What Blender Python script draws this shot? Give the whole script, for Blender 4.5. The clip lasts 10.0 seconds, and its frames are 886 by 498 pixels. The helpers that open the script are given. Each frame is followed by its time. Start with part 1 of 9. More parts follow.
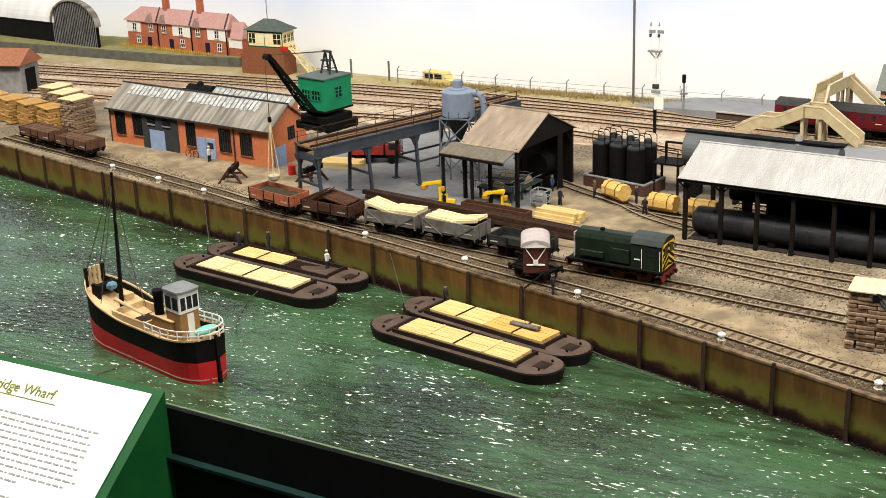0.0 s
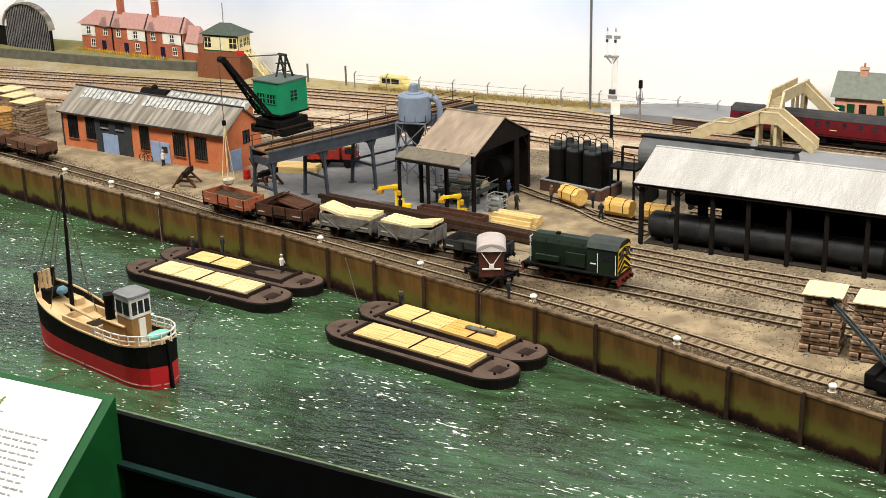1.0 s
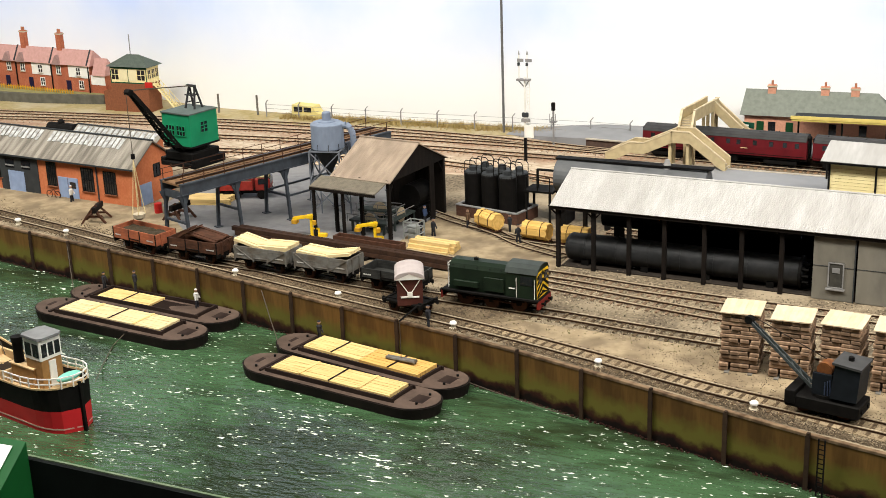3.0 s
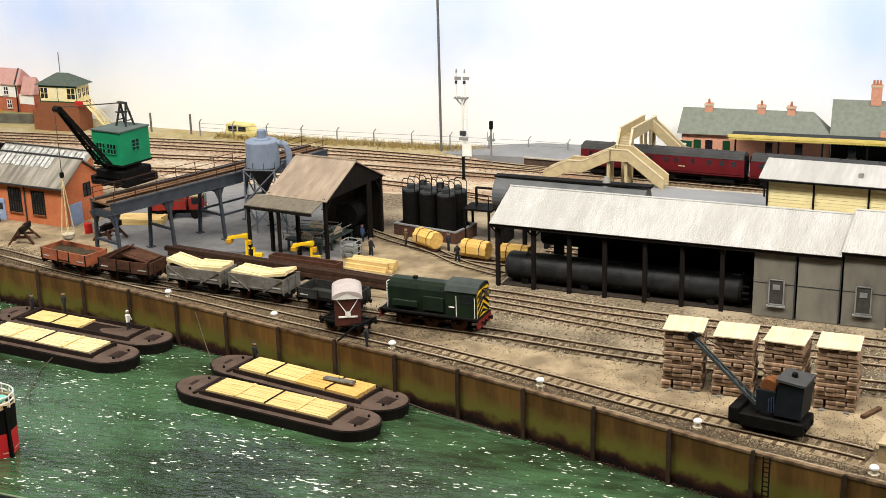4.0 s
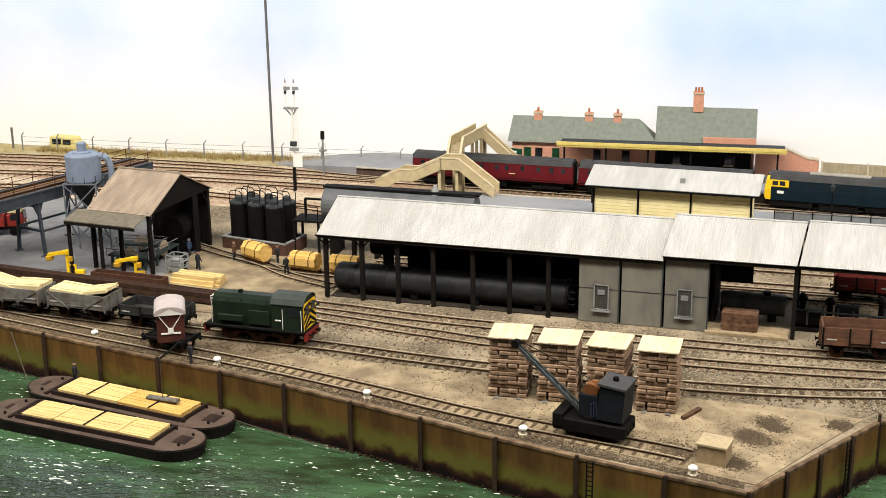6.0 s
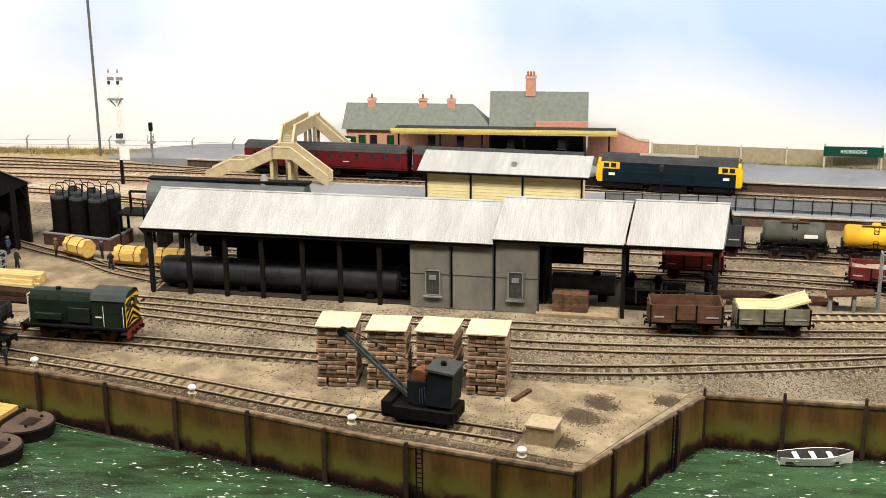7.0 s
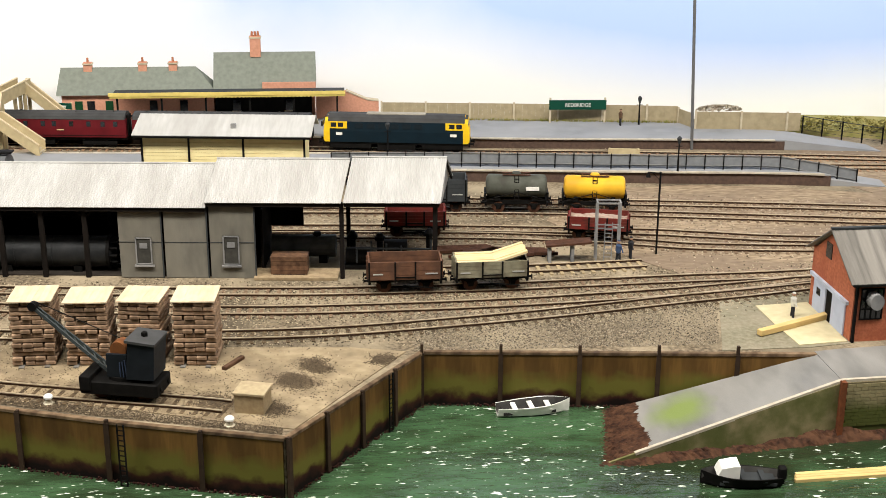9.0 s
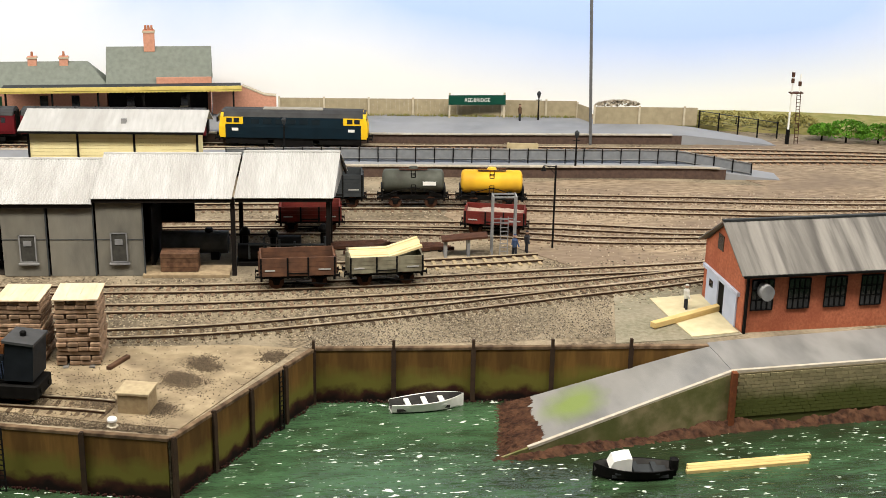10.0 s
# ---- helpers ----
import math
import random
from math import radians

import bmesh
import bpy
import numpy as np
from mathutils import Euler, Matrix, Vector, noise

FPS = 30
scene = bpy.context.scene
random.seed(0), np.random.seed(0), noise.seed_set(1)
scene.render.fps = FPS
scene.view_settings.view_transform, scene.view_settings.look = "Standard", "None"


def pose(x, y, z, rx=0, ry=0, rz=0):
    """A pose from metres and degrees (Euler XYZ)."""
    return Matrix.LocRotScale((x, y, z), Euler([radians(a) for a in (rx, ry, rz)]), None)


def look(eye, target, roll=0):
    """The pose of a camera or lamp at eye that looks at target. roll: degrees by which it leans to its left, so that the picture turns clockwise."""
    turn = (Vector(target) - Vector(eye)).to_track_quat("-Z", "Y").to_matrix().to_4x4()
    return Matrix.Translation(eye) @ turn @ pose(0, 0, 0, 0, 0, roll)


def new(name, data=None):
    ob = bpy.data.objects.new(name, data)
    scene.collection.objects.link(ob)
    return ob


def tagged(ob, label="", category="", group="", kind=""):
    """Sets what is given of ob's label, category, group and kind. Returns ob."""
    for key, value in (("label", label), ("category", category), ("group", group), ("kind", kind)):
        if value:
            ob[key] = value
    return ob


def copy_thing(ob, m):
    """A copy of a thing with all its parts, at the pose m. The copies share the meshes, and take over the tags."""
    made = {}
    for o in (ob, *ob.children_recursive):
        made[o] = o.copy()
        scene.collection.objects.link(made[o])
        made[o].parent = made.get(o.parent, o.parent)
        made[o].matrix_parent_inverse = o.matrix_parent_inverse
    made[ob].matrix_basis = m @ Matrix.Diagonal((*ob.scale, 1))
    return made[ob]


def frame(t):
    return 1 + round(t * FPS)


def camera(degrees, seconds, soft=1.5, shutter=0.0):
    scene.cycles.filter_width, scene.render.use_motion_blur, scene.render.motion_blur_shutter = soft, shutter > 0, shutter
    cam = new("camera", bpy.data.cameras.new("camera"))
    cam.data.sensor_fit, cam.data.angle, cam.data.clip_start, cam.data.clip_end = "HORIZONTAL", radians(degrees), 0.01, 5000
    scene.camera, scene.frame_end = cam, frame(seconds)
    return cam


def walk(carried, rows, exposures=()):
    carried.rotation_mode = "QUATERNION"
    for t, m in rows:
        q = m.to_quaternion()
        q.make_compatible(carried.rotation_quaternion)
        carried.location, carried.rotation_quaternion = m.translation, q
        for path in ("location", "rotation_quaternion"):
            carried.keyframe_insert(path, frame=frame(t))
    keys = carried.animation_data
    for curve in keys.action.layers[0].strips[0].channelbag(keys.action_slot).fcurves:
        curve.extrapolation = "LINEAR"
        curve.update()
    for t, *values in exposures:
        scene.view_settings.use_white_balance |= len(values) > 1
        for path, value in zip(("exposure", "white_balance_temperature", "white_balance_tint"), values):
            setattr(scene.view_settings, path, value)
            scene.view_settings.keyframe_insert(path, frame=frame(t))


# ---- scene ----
cam = camera(37.15, 10.0, soft=0.5)
PATH = [
    (0, (-0.0295, -0.1256, 0.4724), (-0.5680, 0.8699, 0.0737), -2.11),
    (0.5, (-0.0285, -0.1222, 0.4693), (-0.5529, 0.8839, 0.0785), -1.68),
    (1, (-0.0292, -0.1181, 0.4661), (-0.5357, 0.8963, 0.0730), -1.47),
    (1.5, (-0.0330, -0.1221, 0.4677), (-0.5370, 0.8930, 0.0734), -1.61),
    (2, (-0.0315, -0.1156, 0.4676), (-0.5236, 0.9083, 0.0809), -1.86),
    (2.5, (-0.0320, -0.1113, 0.4686), (-0.5021, 0.9270, 0.0933), -2.19),
    (3, (-0.0337, -0.1051, 0.4650), (-0.4750, 0.9462, 0.0909), -2.08),
    (3.2, (-0.0348, -0.0973, 0.4621), (-0.4615, 0.9634, 0.0976), -2.00),
    (4.5, (-0.0467, -0.0862, 0.4528), (-0.4223, 0.9963, 0.0961), -1.16),
    (5, (-0.0442, -0.0811, 0.4533), (-0.4018, 1.0066, 0.0941), -1.14),
    (6.5, (-0.0142, -0.0628, 0.4469), (-0.2058, 1.0694, 0.0984), -0.50),
    (7, (-0.0039, -0.0505, 0.4405), (-0.1315, 1.0878, 0.0827), -0.43),
    (7.5, (0.0091, -0.0413, 0.4379), (-0.0557, 1.0993, 0.0704), -0.12),
    (8, (0.0215, -0.0302, 0.4319), (0.0151, 1.1113, 0.0621), 0.15),
    (8.5, (0.0323, -0.0228, 0.4254), (0.0713, 1.1146, 0.0447), 0.41),
    (9, (0.0439, -0.0166, 0.4205), (0.1255, 1.1174, 0.0366), 0.29),
    (9.5, (0.0529, -0.0118, 0.4145), (0.1707, 1.1188, 0.0300), 0.60),
    (10, (0.0617, -0.0066, 0.4124), (0.2223, 1.1191, 0.0289), 1.09),
]
walk(cam, [(t, look(e, g, roll)) for t, e, g, roll in PATH], exposures=[(0.0, 0.0), (10.0, 0.0)])

# ---- light in an exhibition hall: unseen strip lamp over the layout, added front fill ----
world = bpy.data.worlds.new("hall_air")
scene.world = world
world.use_nodes = True
world.node_tree.nodes["Background"].inputs[0].default_value = (1.0, 0.97, 0.92, 1)
world.node_tree.nodes["Background"].inputs[1].default_value = 0.06


def area_lamp(name, at, aim, sx, sy, watts, colour):
    d = bpy.data.lights.new(name, "AREA")
    d.shape, d.size, d.size_y, d.energy, d.color = "RECTANGLE", sx, sy, watts, colour
    ob = new(name, d)
    ob.matrix_world = look(at, aim)
    return ob


area_lamp("layout_lamp", (-0.35, 0.56, 1.38), (-0.35, 1.15, 0), 4.6, 0.24, 100, (1.0, 0.95, 0.87))
# fill light added from the front, not a lamp of the hall
area_lamp("hall_lamp", (0.2, -0.6, 2.2), (-0.3, 1.2, 0), 2.8, 1.0, 11, (1.0, 0.97, 0.92))

# ---- materials ----
MATS = {}


def rgb(h):
    return tuple(h) + (1,)


def mat(name, a, b=None, size=8.0, rough=0.7, metal=0.0, bump=0.25, fine=0.8, stain=None, stain_size=40.0, stain_amount=0.5, vary=0.0, spec=0.14, stretch=(1, 1, 1), oil=None):
    """Two-tone mottled surface: a and b mix over size millimetres, stain over stain_size; fine is the grain in millimetres."""
    if name in MATS:
        return MATS[name]
    m = bpy.data.materials.new(name)
    m.use_nodes = True
    n, l = m.node_tree.nodes, m.node_tree.links
    p = n["Principled BSDF"]
    p.inputs["Roughness"].default_value, p.inputs["Metallic"].default_value = rough, metal
    p.inputs["Specular IOR Level"].default_value = spec
    b = b or tuple(c * 0.75 for c in a)
    tc, mp = n.new("ShaderNodeTexCoord"), n.new("ShaderNodeMapping")
    mp.inputs["Scale"].default_value = stretch
    l.new(tc.outputs["Object"], mp.inputs[0])
    n1 = n.new("ShaderNodeTexNoise")
    n1.inputs["Scale"].default_value, n1.inputs["Detail"].default_value = 1000.0 / size, 4
    l.new(mp.outputs[0], n1.inputs["Vector"])
    ramp = n.new("ShaderNodeValToRGB")
    ramp.color_ramp.elements[0].position, ramp.color_ramp.elements[1].position = 0.32, 0.68
    ramp.color_ramp.elements[0].color, ramp.color_ramp.elements[1].color = rgb(a), rgb(b)
    l.new(n1.outputs[0], ramp.inputs[0])
    out = ramp.outputs[0]
    if stain:
        n2 = n.new("ShaderNodeTexNoise")
        n2.inputs["Scale"].default_value, n2.inputs["Detail"].default_value = 1000.0 / stain_size, 5
        l.new(mp.outputs[0], n2.inputs["Vector"])
        r2 = n.new("ShaderNodeValToRGB")
        r2.color_ramp.elements[0].position, r2.color_ramp.elements[1].position = 0.42, 0.62
        r2.color_ramp.elements[0].color, r2.color_ramp.elements[1].color = (0, 0, 0, 1), (stain_amount,) * 3 + (1,)
        l.new(n2.outputs[0], r2.inputs[0])
        mx = n.new("ShaderNodeMixRGB")
        mx.inputs[2].default_value = rgb(stain)
        l.new(r2.outputs[0], mx.inputs[0]), l.new(out, mx.inputs[1])
        out = mx.outputs[0]
    if oil:
        n4, r4, mo = n.new("ShaderNodeTexNoise"), n.new("ShaderNodeMapRange"), n.new("ShaderNodeMixRGB")
        n4.inputs["Scale"].default_value, n4.inputs["Detail"].default_value = 6.5, 7
        r4.inputs[1].default_value, r4.inputs[2].default_value, r4.inputs[4].default_value = 0.5, 0.64, 0.6
        mo.inputs[2].default_value = rgb(oil)
        l.new(mp.outputs[0], n4.inputs["Vector"]), l.new(n4.outputs[0], r4.inputs[0]), l.new(r4.outputs[0], mo.inputs[0]), l.new(out, mo.inputs[1])
        out = mo.outputs[0]
    if vary:
        info, hsv, mr = n.new("ShaderNodeObjectInfo"), n.new("ShaderNodeHueSaturation"), n.new("ShaderNodeMapRange")
        mr.inputs[3].default_value, mr.inputs[4].default_value = 1 - vary, 1 + vary
        l.new(info.outputs["Random"], mr.inputs[0]), l.new(mr.outputs[0], hsv.inputs["Value"]), l.new(out, hsv.inputs["Color"])
        out = hsv.outputs[0]
    l.new(out, p.inputs["Base Color"])
    if bump:
        n3 = n.new("ShaderNodeTexNoise")
        n3.inputs["Scale"].default_value, n3.inputs["Detail"].default_value = 1000.0 / fine, 3
        l.new(mp.outputs[0], n3.inputs["Vector"])
        bp = n.new("ShaderNodeBump")
        bp.inputs["Strength"].default_value, bp.inputs["Distance"].default_value = bump, 0.0004
        l.new(n3.outputs[0], bp.inputs["Height"]), l.new(bp.outputs[0], p.inputs["Normal"])
    MATS[name] = m
    return m


# ---- mesh helpers: all sizes below are millimetres of the model ----
MM = 0.001


def at(x, y, z=0.0, rz=0.0, rx=0.0, ry=0.0):
    return pose(x * MM, y * MM, z * MM, rx, ry, rz)


def thing(name, m, label, category, group="", kind=""):
    ob = new(name)
    ob.empty_display_size = 0.01
    ob.matrix_world = m
    return tagged(ob, label, category, group, kind)


def mesh_of(name, bm, material, smooth=False):
    me = bpy.data.meshes.new(name)
    for v in bm.verts:
        v.co *= MM
    bmesh.ops.recalc_face_normals(bm, faces=bm.faces[:])
    if smooth:
        for f in bm.faces:
            f.smooth = True
    bm.to_mesh(me)
    bm.free()
    me.materials.append(material)
    return me


def part(name, bm, material, parent=None, label="", smooth=False, m=None):
    ob = new(name, mesh_of(name, bm, material, smooth))
    if parent:
        ob.parent = parent
    if m is not None:
        ob.matrix_local = m
    return tagged(ob, label)


def B():
    return bmesh.new()


def box(bm, x0, x1, y0, y1, z0, z1, bevel=0.0):
    vs = [bm.verts.new((x, y, z)) for x in (x0, x1) for y in (y0, y1) for z in (z0, z1)]
    for q in ((0, 1, 3, 2), (4, 6, 7, 5), (0, 4, 5, 1), (2, 3, 7, 6), (0, 2, 6, 4), (1, 5, 7, 3)):
        bm.faces.new([vs[i] for i in q])
    if bevel:
        es = {e for v in vs for e in v.link_edges}
        bmesh.ops.bevel(bm, geom=list(es), offset=bevel, segments=1, affect="EDGES", clamp_overlap=True)
    return bm


def bar(bm, a, b, w, h=None):
    """A square bar from a to b."""
    a, b = Vector(a), Vector(b)
    h = h or w
    d = (b - a).normalized()
    up = Vector((0, 0, 1)) if abs(d.z) < 0.95 else Vector((0, 1, 0))
    s = d.cross(up).normalized()
    u = s.cross(d)
    vs = [bm.verts.new(p + s * i * w / 2 + u * j * h / 2) for p in (a, b) for i, j in ((-1, -1), (1, -1), (1, 1), (-1, 1))]
    for q in ((0, 1, 2, 3), (7, 6, 5, 4), (0, 4, 5, 1), (1, 5, 6, 2), (2, 6, 7, 3), (3, 7, 4, 0)):
        bm.faces.new([vs[i] for i in q])
    return bm


def rod(bm, a, b, r, n=8, r2=None):
    a, b = Vector(a), Vector(b)
    r2 = r if r2 is None else r2
    d = (b - a).normalized()
    up = Vector((0, 0, 1)) if abs(d.z) < 0.95 else Vector((0, 1, 0))
    s = d.cross(up).normalized()
    u = s.cross(d)
    ra = [bm.verts.new(a + (s * math.cos(k) + u * math.sin(k)) * r) for k in [2 * math.pi * i / n for i in range(n)]]
    rb = [bm.verts.new(b + (s * math.cos(k) + u * math.sin(k)) * r2) for k in [2 * math.pi * i / n for i in range(n)]]
    for i in range(n):
        bm.faces.new((ra[i], ra[(i + 1) % n], rb[(i + 1) % n], rb[i]))
    bm.faces.new(ra[::-1]), bm.faces.new(rb)
    return bm


def prism(bm, pts, lo, hi, axis="z"):
    """A polygon of 2D points pushed from lo to hi along an axis (z: x,y; y: x,z; x: y,z)."""
    def v(p, h):
        return {"z": (p[0], p[1], h), "y": (p[0], h, p[1]), "x": (h, p[0], p[1])}[axis]
    a, b = [bm.verts.new(v(p, lo)) for p in pts], [bm.verts.new(v(p, hi)) for p in pts]
    n = len(pts)
    bm.faces.new(a[::-1]), bm.faces.new(b)
    for i in range(n):
        bm.faces.new((a[i], a[(i + 1) % n], b[(i + 1) % n], b[i]))
    return bm


def slab(bm, quad, thick):
    """A flat four-cornered sheet with thickness below it."""
    q = [Vector(p) for p in quad]
    nrm = (q[1] - q[0]).cross(q[3] - q[0]).normalized()
    a, b = [bm.verts.new(p) for p in q], [bm.verts.new(p - nrm * thick) for p in q]
    bm.faces.new(a), bm.faces.new(b[::-1])
    for i in range(4):
        bm.faces.new((a[i], b[i], b[(i + 1) % 4], a[(i + 1) % 4]))
    return bm


def lathe(bm, prof, n=16, c=(0, 0)):
    """Rings of (radius, height) about the upright axis."""
    rings = []
    for r, z in prof:
        rings.append([bm.verts.new((c[0] + r * math.cos(2 * math.pi * i / n), c[1] + r * math.sin(2 * math.pi * i / n), z)) for i in range(n)])
    for a, b in zip(rings, rings[1:]):
        for i in range(n):
            bm.faces.new((a[i], a[(i + 1) % n], b[(i + 1) % n], b[i]))
    bm.faces.new(rings[0][::-1]), bm.faces.new(rings[-1])
    return bm


def lies(p, q):
    return math.hypot(q[0] - p[0], q[1] - p[1])

# ---- materials of the setting ----
BALLAST = mat("ballast", (0.27, 0.215, 0.145), (0.07, 0.053, 0.034), size=3.6, rough=0.95, bump=0.9, fine=1.6, stain=(0.36, 0.295, 0.2), stain_size=70, stain_amount=0.8, oil=(0.06, 0.05, 0.037))
DIRT = mat("trodden_dirt", (0.35, 0.277, 0.175), (0.25, 0.193, 0.118), size=12, rough=0.95, bump=0.5, fine=1.5, stain=(0.14, 0.105, 0.068), stain_size=32, stain_amount=0.75)
TARMAC = mat("tarmac", (0.20, 0.20, 0.205), (0.15, 0.15, 0.155), size=12, rough=0.9, bump=0.3, fine=1.0, stain=(0.27, 0.265, 0.255), stain_size=60, stain_amount=0.5)
RAIL = mat("rail_steel", (0.06, 0.034, 0.021), (0.035, 0.02, 0.013), size=6, rough=0.45, metal=0.4, bump=0.1)
RAILTOP = mat("rail_top", (0.62, 0.52, 0.37), (0.42, 0.33, 0.225), size=40, rough=0.4, metal=0.2, bump=0.0)
SLEEPER_DUSTY = mat("dusty_sleeper", (0.23, 0.155, 0.098), (0.105, 0.07, 0.045), size=3, rough=0.95, bump=0.4)
SLEEPER_RUSTY = mat("rusty_sleeper", (0.40, 0.25, 0.15), (0.22, 0.13, 0.075), size=3, rough=0.95, bump=0.4)
SLEEPER = mat("sleeper_wood", (0.125, 0.086, 0.048), (0.055, 0.038, 0.023), size=3, rough=0.9, bump=0.4, vary=0.3)
SLEEPER_NEW = mat("new_sleeper", (0.40, 0.32, 0.19), (0.31, 0.24, 0.14), size=3, rough=0.85, bump=0.3, vary=0.12)
PLATFORM = mat("platform_grey", (0.26, 0.265, 0.275), (0.21, 0.215, 0.225), size=20, rough=0.9, bump=0.25, stain=(0.33, 0.33, 0.33), stain_size=80, stain_amount=0.4)
PLATFACE = mat("platform_face", (0.10, 0.065, 0.05), (0.07, 0.046, 0.036), size=4, rough=0.9, bump=0.4)
COPING = mat("coping_stone", (0.48, 0.43, 0.35), (0.38, 0.33, 0.26), size=6, rough=0.85, vary=0.12)
BLACKCLOTH = mat("black_paint", (0.006, 0.008, 0.008), (0.004, 0.005, 0.005), size=20, rough=0.6, bump=0.1)
# colour of the unseen walls and ceiling, lowered to reduce bounced light
HALLWALL = mat("dark_hall_wall", (0.20, 0.195, 0.18), (0.16, 0.155, 0.145), size=300, rough=0.9, bump=0.1, fine=5)
HALLFLOOR = mat("hall_floor", (0.14, 0.115, 0.09), (0.10, 0.085, 0.07), size=200, rough=0.6, bump=0.1, fine=5)


def wall_paint():
    """Rust-brown sheet piling with algae above the tide line and black weed at the water."""
    m = mat("sheet_piling", (0.185, 0.10, 0.026), (0.09, 0.048, 0.013), size=20, rough=0.75, bump=0.3, fine=2, vary=0.2, stain=(0.055, 0.028, 0.009), stain_size=7, stain_amount=0.55, stretch=(1, 1, 0.14))
    n, l = m.node_tree.nodes, m.node_tree.links
    p = n["Principled BSDF"]
    src = p.inputs["Base Color"].links[0].from_socket
    geo, sep, nz = n.new("ShaderNodeNewGeometry"), n.new("ShaderNodeSeparateXYZ"), n.new("ShaderNodeTexNoise")
    l.new(geo.outputs["Position"], sep.inputs[0])
    l.new(geo.outputs["Position"], nz.inputs["Vector"])
    nz.inputs["Scale"].default_value, nz.inputs["Detail"].default_value = 70, 6
    ad = n.new("ShaderNodeMath")
    ad.operation = "MULTIPLY_ADD"
    ad.inputs[1].default_value = 0.022
    l.new(nz.outputs[0], ad.inputs[0]), l.new(sep.outputs[2], ad.inputs[2])
    last = src
    for lo, hi, col in ((-0.004, -0.016, (0.115, 0.105, 0.02)), (-0.021, -0.027, (0.034, 0.012, 0.007)), (-0.027, -0.032, (0.007, 0.004, 0.003))):
        mr, mx = n.new("ShaderNodeMapRange"), n.new("ShaderNodeMixRGB")
        mr.inputs[1].default_value, mr.inputs[2].default_value = lo, hi
        mx.inputs[2].default_value = rgb(col)
        l.new(ad.outputs[0], mr.inputs[0]), l.new(mr.outputs[0], mx.inputs[0]), l.new(last, mx.inputs[1])
        last = mx.outputs[0]
    l.new(last, p.inputs["Base Color"])
    return m


PILING = wall_paint()


def water_material():
    m = bpy.data.materials.new("harbour_water")
    m.use_nodes = True
    n, l = m.node_tree.nodes, m.node_tree.links
    p = n["Principled BSDF"]
    tc, mp = n.new("ShaderNodeTexCoord"), n.new("ShaderNodeMapping")
    mp.inputs["Rotation"].default_value = (0, 0, radians(-12))
    mp.inputs["Scale"].default_value = (0.75, 2.0, 1.0)
    l.new(tc.outputs["Object"], mp.inputs[0])
    big, mid, fleck = (n.new("ShaderNodeTexNoise") for _ in range(3))
    for node, s, d in ((big, 7, 3), (mid, 95, 3), (fleck, 170, 3)):
        node.inputs["Scale"].default_value, node.inputs["Detail"].default_value = s, d
        l.new(mp.outputs[0], node.inputs["Vector"])
    r = n.new("ShaderNodeValToRGB")
    e = r.color_ramp.elements
    e[0].position, e[0].color = 0.36, (0.017, 0.028, 0.012, 1)
    e[1].position, e[1].color = 0.66, (0.046, 0.098, 0.045, 1)
    wave = n.new("ShaderNodeTexNoise")
    wave.inputs["Scale"].default_value, wave.inputs["Detail"].default_value = 42, 4
    l.new(mp.outputs[0], wave.inputs["Vector"])
    av = n.new("ShaderNodeMath")
    av.operation = "MULTIPLY_ADD"
    av.inputs[1].default_value = 0.6
    half_ = n.new("ShaderNodeMath")
    half_.operation = "ADD"
    half_.inputs[1].default_value = -0.28
    l.new(wave.outputs[0], av.inputs[0]), l.new(big.outputs[0], half_.inputs[0]), l.new(half_.outputs[0], av.inputs[2])
    l.new(av.outputs[0], r.inputs[0])
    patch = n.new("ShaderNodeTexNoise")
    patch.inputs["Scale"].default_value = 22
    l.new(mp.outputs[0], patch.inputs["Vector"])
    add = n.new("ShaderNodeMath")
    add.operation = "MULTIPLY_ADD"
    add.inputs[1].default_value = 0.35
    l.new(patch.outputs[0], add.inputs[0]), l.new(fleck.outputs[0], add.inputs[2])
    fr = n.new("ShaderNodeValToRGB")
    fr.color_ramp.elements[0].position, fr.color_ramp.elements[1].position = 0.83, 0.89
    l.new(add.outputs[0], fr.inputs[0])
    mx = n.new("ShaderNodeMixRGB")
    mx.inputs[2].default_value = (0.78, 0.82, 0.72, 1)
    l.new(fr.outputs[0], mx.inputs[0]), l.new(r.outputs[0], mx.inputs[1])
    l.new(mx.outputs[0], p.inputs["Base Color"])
    p.inputs["Roughness"].default_value = 0.18
    bp = n.new("ShaderNodeBump")
    bp.inputs["Strength"].default_value, bp.inputs["Distance"].default_value = 0.4, 0.004
    l.new(mid.outputs[0], bp.inputs["Height"]), l.new(bp.outputs[0], p.inputs["Normal"])
    return m


